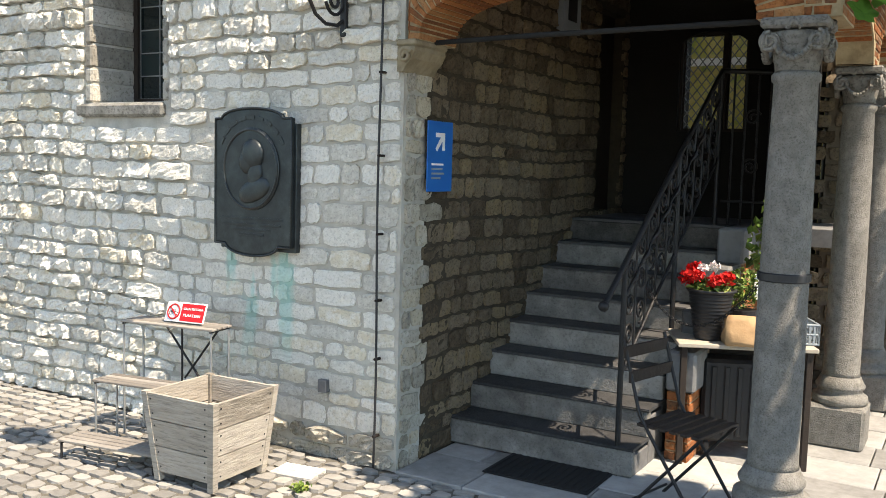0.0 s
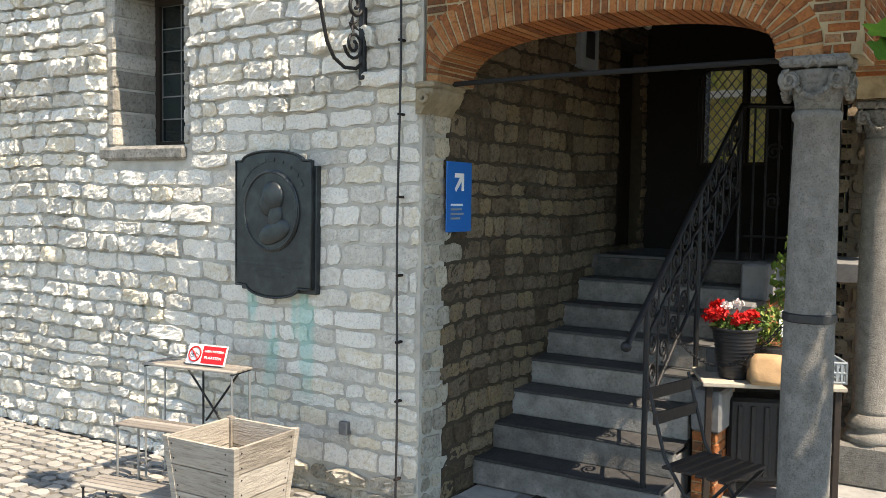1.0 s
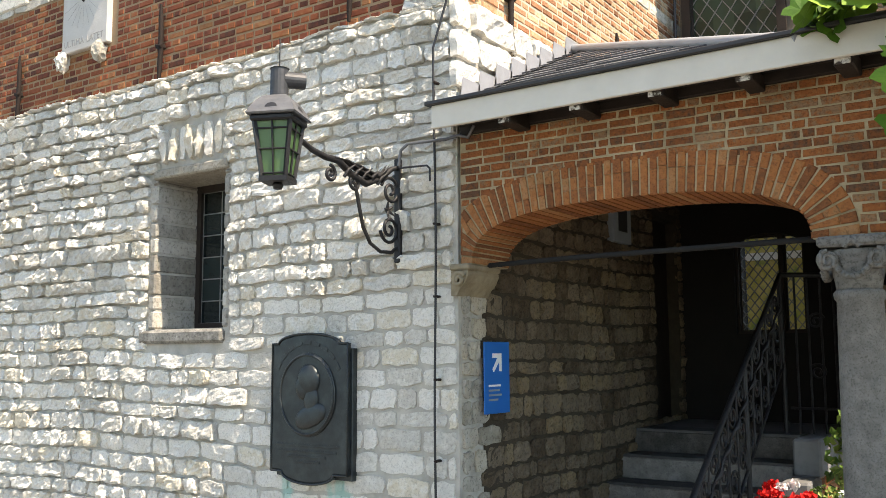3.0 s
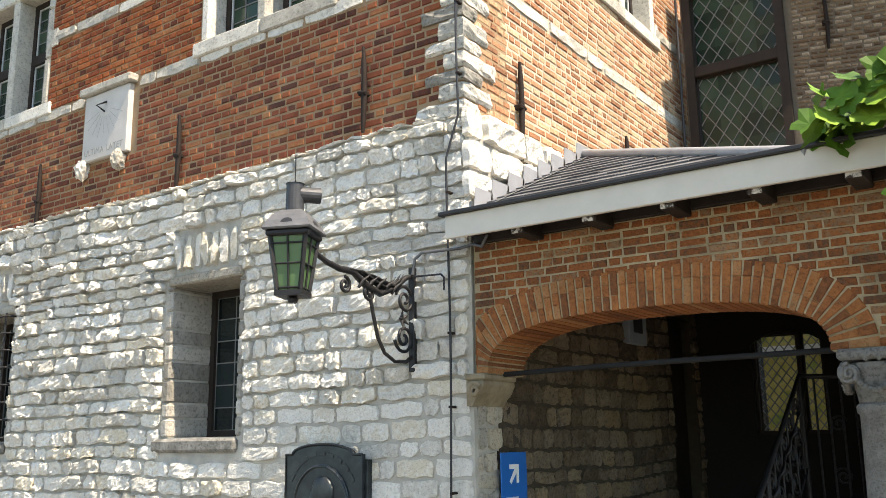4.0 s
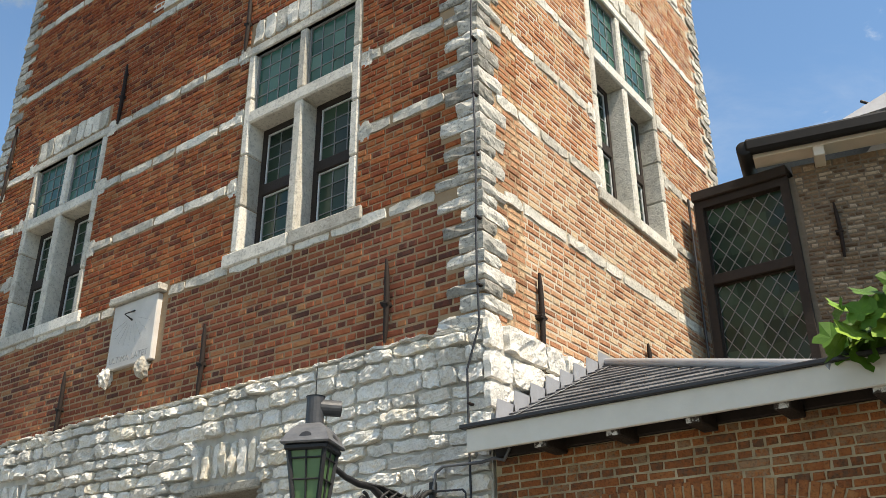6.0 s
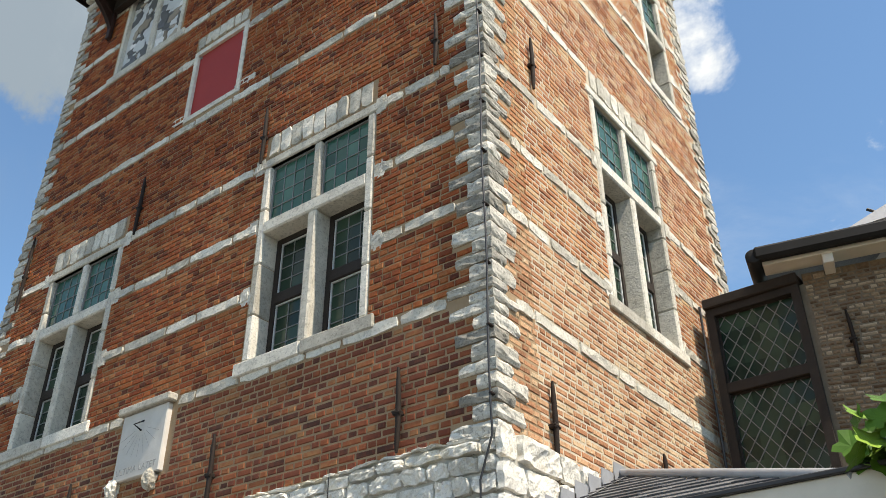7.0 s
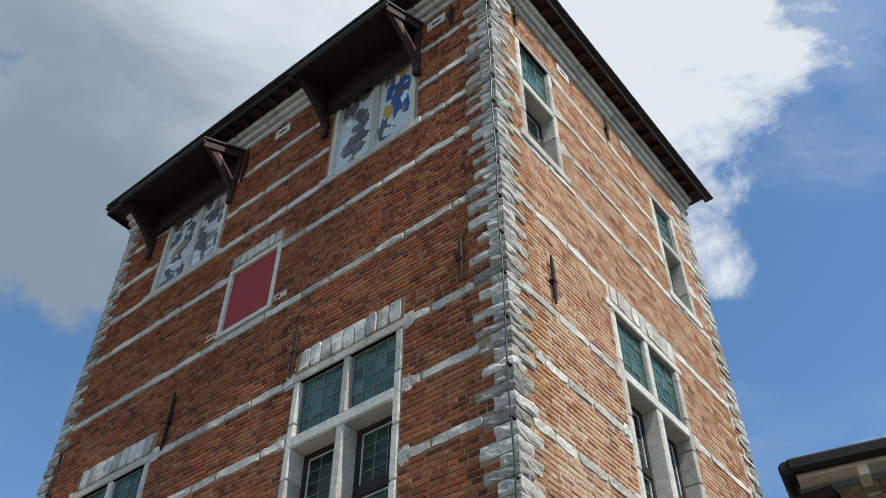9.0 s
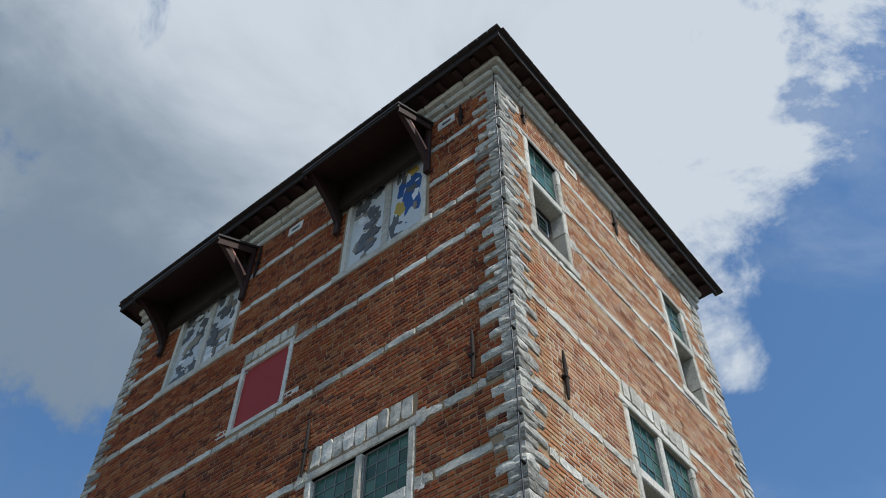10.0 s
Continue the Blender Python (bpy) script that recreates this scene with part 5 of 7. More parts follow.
def stair_cheek():
    """The stepped stone and brick cheek beside the stairs."""
    ck = empty("stair_cheek", "stepped side wall of stone blocks over brick", "wall", "", "structure", (1.28, 1.0, 0))
    for y0, y1, z in ((1.05, 1.32, 0.66), (1.32, 1.75, 0.87), (1.75, 2.1, 1.1), (2.1, 3.4, 1.33)):
        slab("stone_block", (1.225, y0, z - 0.24), (1.40, y1 - 0.006, z), m_blue, ck, bevel=0.015)
        slab("core", (1.235, y0 + 0.02, -0.02), (1.37, y1, z - 0.245), m_bmortar, ck)
        zz = 0.0
        k = 0
        while zz + 0.05 < z - 0.24:
            y = y0 + (0.0 if k % 2 else -0.05)
            while y < y1 - 0.01:
                a, b = max(y0, y) + 0.005, min(y1, y + 0.2) - 0.005
                if b - a > 0.03:
                    v, f = brick_geo((a, b, zz + 0.004, zz + 0.054), 0.378, -0.36)
                    raw("brick", [Matrix.Translation((1.0, 0, 0)) @ SIDE @ Vector(p) for p in v], f, m_abrick, ck)
                y += 0.2
            for a, b in ((1.236, 1.30), (1.306, 1.372)):
                v, f = brick_geo((a, b, zz + 0.004, zz + 0.054), 0.008, 0.015)
                raw("brick", [Matrix.Translation((0, y0 + 0.02, 0)) @ FRONT @ Vector(p) for p in v], f, m_abrick, ck)
            zz += 0.06
            k += 1


stair_cheek()

# ---- the brown brick house behind the porch ----
HY, HX1, HZ = 3.5, 5.4, 6.16
BW = (0.49, 1.05, 2.04, 2.87)
LW = (0.16, 1.0, 4.36, 6.06)
HOUSE = Matrix.Translation((1.06, HY, 0)) @ Matrix.Rotation(radians(13), 4, "Z")     # the house stands a little askew to the tower


def house():
    global house_wall
    house_wall = wall("wall_house", HOUSE @ FRONT, 0.0, HX1, -0.3, HZ, [(-0.1, 0.62, -1, 3.9)], 0.35, m_gmortar, "dull brown brick house wall beside the tower")
    wall("wall_link", Matrix.Translation((0, HY, 0)) @ FRONT, 0.11, 1.06, 3.9, LW[3] - 0.001, [LW], 0.35, m_gmortar, "narrow brick link between tower and house")
    # back wall coloured near-black for the darkness inside the porch
    wall("wall_porch_back", Matrix.Translation((0, HY, 0)) @ FRONT, 0.035, 1.6, -0.3, 3.9, [BW], 0.35, m_plaster, "near-black wall at the back of the porch, shade put into its colour")
    face = Matrix.Translation((0, HY, 0)) @ FRONT
    lw = empty("window_10", "tall dark timber window with diamond leaded glass", "window", "", "structure", on(face, 0.5, 4.36))
    a, b, c, d = LW
    ring(face, (a - 0.02, b + 0.02, c - 0.1, d), 0.075, -0.2, 0.05, m_wood_dark, "window_frame", lw, "dark weathered timber frame")
    slab("head_board", (a - 0.03, d + 0.002, -0.3), (b + 0.03, d + 0.1, 0.09), m_wood_dark, lw, m=face, bevel=0.008)
    slab("transom", (a + 0.05, 5.2, -0.1), (b - 0.05, 5.3, 0.045), m_wood_dark, lw, m=face, bevel=0.008)
    for lo, hi in ((4.36, 5.2), (5.3, d - 0.07)):
        diamond(face, (a + 0.055, b - 0.055, lo, hi), -0.02, lw, 0.135, 0.19, m_glass)
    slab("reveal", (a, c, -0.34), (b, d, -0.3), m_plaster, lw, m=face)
    bw = empty("window_11", "arched leaded window at the back of the porch", "window", "", "structure", on(face, 0.8, 2.05))
    a, b, c, d = BW
    ring(face, (a, b, c, d), 0.02, -0.2, -0.05, m_wood_dark, "window_frame", bw)
    slab("mullion", (0.84, c, -0.15), (0.88, d, -0.05), m_wood_dark, bw, m=face)
    for x0, x1 in ((a + 0.02, 0.84), (0.88, b - 0.02)):
        diamond(face, (x0, x1, c + 0.02, d - 0.02), -0.1, bw, 0.075, 0.095, None)
    for s in (-1, 1):
        xm = (a + b) / 2
        vs = []
        n = 10
        for i in range(n + 1):
            t = i / n
            x = xm + s * (b - a) / 2 * t
            vs.append((x, d - 0.10 * t ** 2.2, 0.0))
        vs += [(xm + s * (b - a) / 2 * i / n, d + 0.004, 0.0) for i in range(n + 1)]
        vs += [(v[0], v[1], -0.04) for v in vs]
        q = 2 * (n + 1)
        fs = []
        for i in range(n):
            fs += [(i, i + 1, n + 2 + i, n + 1 + i), (q + i + 1, q + i, q + n + 1 + i, q + n + 2 + i), (i + 1, i, q + i, q + i + 1)]
        raw("arch_head", [face @ Vector(v) for v in vs], fs, m_plaster, bw)
    rf = empty("house_roof", "slate roof with dark gutter and white eaves boards", "roof", "", "structure", (0.5, HY, HZ))
    z = HZ
    slab("gutter", (-0.36, -0.36, z + 0.05), (HX1, -0.25, z + 0.19), m_gutter, rf, "black gutter", m=HOUSE, bevel=0.03)
    raw("gutter_return", *spin([(0.062, 0.0), (0.07, 0.004), (0.07, 0.62), (0.06, 0.625)], 18, HOUSE @ Matrix.Translation((-0.36, -0.34, z + 0.1)) @ Matrix.Rotation(-math.pi / 2, 4, "X")), m_gutter, rf, "rounded dark gutter end", smooth=True)
    slab("eaves_board", (-0.3, -0.25, z + 0.03), (HX1, -0.225, z + 0.15), m_white, rf, m=HOUSE)
    slab("soffit", (-0.3, -0.224, z + 0.05), (HX1, -0.006, z + 0.07), m_white, rf, "white soffit boards", m=HOUSE)
    for k in range(8):
        x = 0.2 + k * 0.72
        slab("eaves_bracket", (x, -0.24, z - 0.06), (x + 0.09, -0.006, z + 0.049), m_white, rf, m=HOUSE, bevel=0.006)
    vs = [HOUSE @ Vector(v) for v in ((-0.36, -0.3, z + 0.15), (HX1, -0.3, z + 0.15), (HX1, 2.6, z + 1.6), (1.1, 2.6, z + 1.6), (-0.36, 2.6, z + 0.15))]
    raw("roof_plane", vs, [(0, 1, 2, 3), (0, 3, 4), (4, 3, 2, 1, 0)], m_slate, rf)
    tube("hip_lead", [vs[0], vs[3]], 0.035, m_lead, rf, res=2)
    far = [(1.1, 6.0, 7.9), (5.5, 6.0, 7.9), (5.5, 8.5, 7.9), (1.1, 8.5, 7.9), (3.2, 6.9, 9.15), (3.6, 6.9, 9.15)]
    raw("upper_roof", far, [(0, 1, 5, 4), (1, 2, 5), (2, 3, 4, 5), (3, 0, 4), (3, 2, 1, 0)], m_lead, rf, "pale slate upper roof")
    tube("finial", [(1.45, 6.3, 7.95), (1.45, 6.3, 8.2), (1.38, 6.3, 8.26)], 0.02, m_iron, rf)
    tube("downpipe", [(0.1, HY - 0.08, 6.1), (0.095, HY - 0.1, 3.9)], 0.012, m_black, rf)


def diamond(face, rect, o, parent, dx, dz, glass):
    """Diamond leading, cut to the opening; panes behind where there is dark glass."""
    a, b, c, d = rect
    fr = bmesh.new()

    def strip(p, q):
        v = Vector((q[0] - p[0], q[1] - p[1], 0))
        ln = v.length
        if ln < 0.01:
            return
        ang = math.atan2(v.y, v.x)
        t = face @ Matrix.Translation(((p[0] + q[0]) / 2, (p[1] + q[1]) / 2, o)) @ Matrix.Rotation(ang, 4, "Z")
        cuboid(fr, (-ln / 2, -0.004, -0.004), (ln / 2, 0.004, 0.005), t)

    s = dz / dx
    k = -60
    while k < 60:
        for sg in (1, -1):
            # line z = c + sg*s*(x-a) + k*dz, clipped to the rectangle
            z0 = c + k * dz
            pts = []
            for x in (a, b):
                z = z0 + sg * s * (x - a)
                if c <= z <= d:
                    pts.append((x, z))
            for z in (c, d):
                x = a + (z - z0) / (sg * s)
                if a < x < b:
                    pts.append((x, z))
            if len(pts) >= 2:
                strip(pts[0], pts[1])
        k += 1
    part("diamond_came", fr, m_leads, parent)
    ring(face, rect, 0.012, o - 0.01, o + 0.01, m_wood_dark, "bead", parent)
    if glass:
        n, m = 4, 4
        for i in range(n):
            for j in range(m):
                x0, x1 = a + (b - a) * i / n, a + (b - a) * (i + 1) / n
                z0, z1 = c + (d - c) * j / m, c + (d - c) * (j + 1) / m
                t = face @ Matrix.Translation(((x0 + x1) / 2, (z0 + z1) / 2, o - 0.006)) @ pose(0, 0, 0, float(rng.normal(0, 0.8)), float(rng.normal(0, 0.8)), 0)
                slab("pane", (-(x1 - x0) / 2, -(z1 - z0) / 2, -0.004), ((x1 - x0) / 2, (z1 - z0) / 2, 0), glass, parent, m=t, bevel=0)


house()
anchor(HOUSE @ FRONT, 0.28, 5.2, 5.72)


def surroundings():
    # garden wall seen through the little window, and plain walls that close the court
    tagged(slab("garden_wall", (-2.0, 7.6, -0.03), (5.5, 7.8, 3.6), m_ochre, bevel=0), "ochre garden wall with greenery beyond the window", "wall", "", "structure")
    tagged(slab("garden_rail", (-2.0, 7.45, 3.04), (2.5, 7.52, 3.13), m_plainwhite), "white rail along the garden wall", "rail", "", "structure")
    # door added: its dark wood stands for the unlit opening
    d = empty("door_1", "dark wooden door added in place of the unlit opening above the steps", "door", "", "structure", (0, 3.1, 1.34))
    slab("leaf", (-0.12, DOOR[0] + 0.01, DOOR[2]), (-0.06, DOOR[1] - 0.01, DOOR[3]), m_wood_dark, d, bevel=0.004)
    slab("frame_board", (-0.06, DOOR[0], DOOR[2]), (0.02, DOOR[0] + 0.05, DOOR[3]), m_wood_dark, d)
    lst = empty("wall_box", "small pale box with a dark face on the porch wall", "box", "", "", (0.05, 2.1, 2.72))
    slab("casing", (0.03, 1.98, 2.7), (0.085, 2.3, 3.02), m_greypl, lst)
    slab("dark_face", (0.084, 2.06, 2.78), (0.09, 2.22, 2.98), m_black, lst)


surroundings()

# ---- things on the walls ----
def rods(name, pairs, radius, material, parent, res=1):
    for p, q in pairs:
        tube(name, [p, q], radius, material, parent, res=res)


def disc(rx, rz, n=40, power=2.0):
    out = []
    for i in range(n):
        a = 2 * math.pi * i / n
        c, s = math.cos(a), math.sin(a)
        out.append((rx * math.copysign(abs(c) ** (2 / power), c), rz * math.copysign(abs(s) ** (2 / power), s)))
    return out


def plate(name, outline, o0, o1, m, material, parent, label="", inset=0.0):
    """A flat plate of an outline with thickness and a small chamfer."""
    n = len(outline)
    cx, cy = sum(p[0] for p in outline) / n, sum(p[1] for p in outline) / n
    vs = [(x, y, o0) for x, y in outline] + [(x, y, o1 - inset) for x, y in outline]
    if inset:
        vs += [(x + (cx - x) * 0.03, y + (cy - y) * 0.03, o1) for x, y in outline]
    k = 3 if inset else 2
    fs = [tuple(range((k - 1) * n, k * n)), tuple(reversed(range(n)))]
    for r in range(k - 1):
        fs += [(r * n + i, r * n + (i + 1) % n, (r + 1) * n + (i + 1) % n, (r + 1) * n + i) for i in range(n)]
    return raw(name, [m @ Vector(v) for v in vs], fs, material, parent, label)


def plaque():
    pq = empty("memorial_plaque", "dark bronze memorial plaque with an oval medallion", "plaque", "", "", (-0.99, 0, 1.2))
    x0, x1, z0, z1 = -1.285, -0.685, 1.2, 1.955
    slab("mount", (x0 + 0.02, -0.05, z0 - 0.03), (x1 + 0.015, -0.005, z1 - 0.03), m_bronze, pq)
    top = [(x0, z0), (-1.2, z0)] + [(-0.9925 + 0.2075 * math.cos(a), z0 - 0.065 * math.sin(a)) for a in np.linspace(math.pi, 0, 14)] + [(-0.78, z0), (x1, z0), (x1, z1), (-0.75, z1)]
    top += [(-0.9925 + 0.24 * math.cos(a), z1 + 0.06 * math.sin(a)) for a in np.linspace(0, math.pi, 16)] + [(-1.235, z1), (x0, z1)]
    plate("panel", top, 0.05, 0.078, FRONT, m_bronze, pq, inset=0.006)
    tube("rim", [on(FRONT, p[0], p[1], 0.078) for p in top] + [on(FRONT, *top[0], 0.078)], 0.007, m_bronze, pq, res=1)
    c = Matrix.Translation((-0.992, -0.078, 1.655)) @ FRONT
    plate("medallion", disc(0.222, 0.245), 0.0, 0.012, c, m_bronze, pq, "oval medallion with a plain raised shape", inset=0.004)
    tube("bead_ring", [c @ Vector((p[0], p[1], 0.013)) for p in disc(0.21, 0.232, 60)] + [c @ Vector((0.21, 0, 0.013))], 0.007, m_bronze, pq, res=1)
    vs, fs = [], []

    def dome(cx, cz, rx, rz, h, tilt=0.0, power=2.0, n=30):
        k, rings = len(vs), ((1.0, 0.0), (0.97, 0.4), (0.86, 0.72), (0.62, 0.93), (0.3, 1.0))
        for sc, up in rings:
            for px, pz in disc(rx, rz, n, power):
                vs.append((cx + sc * (px * math.cos(tilt) - pz * math.sin(tilt)), cz + sc * (px * math.sin(tilt) + pz * math.cos(tilt)), 0.008 + h * up))
        for r in range(4):
            fs.extend([(k + r * n + i, k + r * n + (i + 1) % n, k + (r + 1) * n + (i + 1) % n, k + (r + 1) * n + i) for i in range(n)])
        fs.append(tuple(range(k + 4 * n, k + 5 * n)))

    dome(0.022, 0.088, 0.084, 0.092, 0.03, 0.3)
    dome(-0.022, 0.04, 0.058, 0.072, 0.027, 0.15)
    dome(0.042, -0.03, 0.056, 0.085, 0.024, -0.1)
    dome(0.035, -0.125, 0.125, 0.066, 0.025, 0.38, 2.3)
    raw("raised_shape", [c @ Vector(v) for v in vs], fs, m_bronze, pq, smooth=True)
    # worn lettering, shown as plain bars
    for z, w in ((1.36, 0.5), (1.325, 0.46), (1.295, 0.3), (1.265, 0.2)):
        slab("letter_bar", (-0.992 - w / 2, z - 0.008, 0.076), (-0.992 + w / 2, z + 0.006, 0.0815), m_bronze, pq, m=FRONT, bevel=0.002)
    for k in range(9):
        a = radians(150 - 15 * k)
        t = Matrix.Translation((-0.992 + 0.27 * math.cos(a), -0.078, 1.685 + 0.275 * math.sin(a))) @ FRONT @ Matrix.Rotation(a - math.pi / 2, 4, "Z")
        slab("letter_bar", (-0.024, -0.011, -0.001), (0.024, 0.011, 0.0045), m_bronze, pq, m=t, bevel=0.001)


plaque()


def text_mesh(name, body, size, m, material, parent, depth=0.0015):
    cu = bpy.data.curves.new(name, "FONT")
    cu.body, cu.size, cu.align_x, cu.align_y, cu.extrude, cu.resolution_u = body, size, "CENTER", "CENTER", depth, 2
    tmp = bpy.data.objects.new(name, cu)
    me = bpy.data.meshes.new_from_object(tmp)
    bpy.data.objects.remove(tmp)
    me.transform(m)
    me.materials.clear()
    me.materials.append(material)
    return under(new(name, me), parent)


def blue_sign():
    sg = empty("direction_sign", "blue enamel direction sign with a white arrow", "sign", "", "", (0.07, 0.4, 1.56))
    m = Matrix.Translation((0.072, 0, 0)) @ SIDE
    slab("panel", (0.192, 1.555, -0.008), (0.468, 1.955, 0.0), m_signblue, sg, m=m, bevel=0.003)
    arrow = [(0.33, 1.80), (0.345, 1.785), (0.405, 1.845), (0.405, 1.79), (0.43, 1.79), (0.43, 1.89), (0.33, 1.89), (0.33, 1.865), (0.385, 1.865)]
    plate("arrow", [(p[0] - 0.055, p[1]) for p in arrow], 0.0005, 0.0025, m, m_plainwhite, sg, "white arrow")
    for k, w in enumerate((0.13, 0.12, 0.14, 0.1)):
        slab("letter_bar", (0.235, 1.705 - 0.026 * k, 0.0005), (0.235 + w, 1.716 - 0.026 * k, 0.002), m_plainwhite if k == 0 else m_greypl, sg, m=m, bevel=0)


blue_sign()


def sundial():
    sd = empty("sundial", "pale stone sundial slab on two carved corbels", "sundial", "", "", (-3.44, 0, 4.2))
    bm = cuboid(bmesh.new(), (-3.715, 4.27, -0.02), (-3.13, 4.835, 0.045), FRONT, 0.008)
    part("slab", bm, m_dial, sd)
    slab("cap", (-3.755, 4.838, -0.02), (-3.085, 4.905, 0.085), m_band, sd, m=FRONT, bevel=0.01)
    tube("gnomon", [on(FRONT, -3.42, 4.74, 0.045), on(FRONT, -3.44, 4.69, 0.12), on(FRONT, -3.44, 4.66, 0.045)], 0.008, m_iron, sd)
    for k in range(9):
        a = radians(200 + 17.5 * k)
        p = Vector((-3.44 + 0.08 * math.cos(a), 4.70 + 0.08 * math.sin(a)))
        q = Vector((-3.44 + 0.26 * math.cos(a), 4.70 + 0.26 * math.sin(a)))
        tube("hour_line", [on(FRONT, p.x, p.y, 0.0445), on(FRONT, q.x, q.y, 0.0445)], 0.002, m_hourline, sd, res=0)
    text_mesh("lettering", "ULTIMA", 0.075, FRONT @ Matrix.Translation((-3.55, 4.34, 0.0455)), m_hourline, sd, 0.0008)
    text_mesh("lettering", "LATET", 0.075, FRONT @ Matrix.Translation((-3.28, 4.34, 0.0455)), m_hourline, sd, 0.0008)
    for x in (-3.70, -3.22):
        bm = bmesh.new()
        bmesh.ops.create_icosphere(bm, subdivisions=3, radius=1.0)
        s = Vector((x * 9, 3, 1))
        for v in bm.verts:
            d = 1 + 0.4 * noise.noise(v.co * 2.2 + s) + 0.15 * noise.noise(v.co * 6 + s)
            v.co = on(FRONT, x + v.co.x * 0.055 * d, 4.215 + v.co.y * 0.085 * d, 0.04 + v.co.z * 0.06 * d)
        part("corbel_stone", bm, m_band, sd, "worn carved corbel")


sundial()


def lantern():
    ln = empty("wall_lantern", "black iron wall lantern with green glass on a scrolled bracket", "lantern", "", "", (-0.35, 0, 2.7))
    X, Y = -0.35, -1.03
    m = Matrix(((0, 0, 1, X), (-1, 0, 0, 0), (0, 1, 0, 0), (0, 0, 0, 1)))     # first axis out from the wall, second up
    br = slab("wall_bar", (X - 0.02, -0.055, 2.40), (X + 0.02, -0.02, 3.0), m_iron, ln, bevel=0.006)
    arm = [(0.03, 2.95), (0.1, 2.93), (0.2, 2.86), (0.33, 2.81), (0.45, 2.84), (0.56, 2.9), (0.66, 2.9), (0.76, 2.92), (0.86, 2.96), (0.93, 2.99)]
    tube("arm", [m @ Vector((a, z, 0)) for a, z in arm], 0.017, m_iron, ln, radii=[0.8, 0.9, 1, 1.1, 1.2, 1.1, 1, 0.9, 0.8, 0.8])
    low = [(0.03, 2.5), (0.1, 2.455), (0.2, 2.45), (0.29, 2.49), (0.35, 2.57), (0.385, 2.68), (0.42, 2.8)]
    tube("stay", [m @ Vector((a, z, 0)) for a, z in low], 0.0105, m_iron, ln)
    for c, r, tn, st in (((0.11, 2.80), 0.085, 1.7, 0.3), ((0.12, 2.585), 0.085, -1.7, -0.2), ((0.62, 2.82), 0.045, 1.5, 1.6), ((0.42, 2.80), 0.05, -1.4, 2.0)):
        tube("curl", scroll(c, r, tn, st, m), 0.0095, m_iron, ln)
    # acanthus leaves sweeping along the arm
    for k in range(7):
        side = (k % 3 - 1) * 0.016
        lift = 0.012 * k
        pts = [(0.66 - 0.03 * k, 2.905), (0.55 - 0.03 * k, 2.915 - 0.3 * lift), (0.44 - 0.028 * k, 2.865 + 0.2 * lift), (0.35 - 0.024 * k, 2.835 + 0.5 * lift), (0.27 - 0.02 * k, 2.85 + lift), (0.215 - 0.015 * k, 2.9 + 0.7 * lift)]
        tube("leaf", [m @ Vector((a, z, side)) for a, z in pts], 0.011, m_iron, ln, radii=[0.4, 0.6, 0.75, 0.7, 0.55, 0.1], res=2)
    for k in range(5):
        a = 0.2 + 0.07 * k
        tube("leaf", [m @ Vector((a + 0.03, 2.82, 0)), m @ Vector((a + 0.015, 2.86, 0.02)), m @ Vector((a - 0.03, 2.895, 0.03))], 0.012, m_iron, ln, radii=[0.8, 1.0, 0.15], res=1)
    for k in range(5):
        a = 2 * math.pi * k / 5
        tube("leaf", [m @ Vector((0.14, 2.69, 0)), m @ Vector((0.14 + 0.05 * math.cos(a), 2.69 + 0.05 * math.sin(a), 0.02))], 0.014, m_iron, ln, radii=[1, 0.2], res=1)
    # the lamp itself
    z0, z1, h0, h1 = 2.725, 3.02, 0.058, 0.092
    t = Matrix.Translation((X + 0.022, Y + 0.012, 0)) @ Matrix.Rotation(radians(24), 4, "Z")
    cage = bmesh.new()
    for sx in (-1, 1):
        for sy in (-1, 1):
            p, q = Vector((sx * h0, sy * h0, z0)), Vector((sx * h1, sy * h1, z1))
            for k in range(1):
                d = (q - p)
                cuboid(cage, (-0.009, -0.009, 0), (0.009, 0.009, d.length), t @ Matrix.Translation(p) @ d.to_track_quat("Z", "Y").to_matrix().to_4x4())
    cuboid(cage, (-h0 - 0.012, -h0 - 0.012, z0 - 0.02), (h0 + 0.012, h0 + 0.012, z0 + 0.005), t)
    part("cage", cage, m_iron, ln)
    for a in range(4):
        r = t @ Matrix.Rotation(a * math.pi / 2, 4, "Z")
        gl = raw("glass_pane", [r @ Vector(v) for v in ((h0 - 0.004, -h0, z0), (h0 - 0.004, h0, z0), (h1 - 0.004, h1, z1), (h1 - 0.004, -h1, z1), (h0 - 0.008, -h0, z0), (h0 - 0.008, h0, z0), (h1 - 0.008, h1, z1), (h1 - 0.008, -h1, z1))],
                 [(0, 1, 2, 3), (7, 6, 5, 4), (0, 4, 5, 1), (1, 5, 6, 2), (2, 6, 7, 3), (3, 7, 4, 0)], m_lampglass, ln, "frosted green glass pane")
        rods("glazing_bar", [(r @ Vector((h0 + (h1 - h0) * f + 0.002, -(h0 + (h1 - h0) * f), z0 + (z1 - z0) * f)), r @ Vector((h0 + (h1 - h0) * f + 0.002, h0 + (h1 - h0) * f, z0 + (z1 - z0) * f))) for f in (0.06, 0.45, 0.78)], 0.005, m_iron, gl)
        rods("glazing_bar", [(r @ Vector((h0 + 0.002, 0, z0)), r @ Vector((h1 + 0.002, 0, z1)))], 0.005, m_iron, gl)
    roof = [(0.118, z1), (0.123, z1 + 0.008), (0.116, z1 + 0.02), (0.104, z1 + 0.045), (0.085, z1 + 0.075), (0.065, z1 + 0.096), (0.045, z1 + 0.108)]
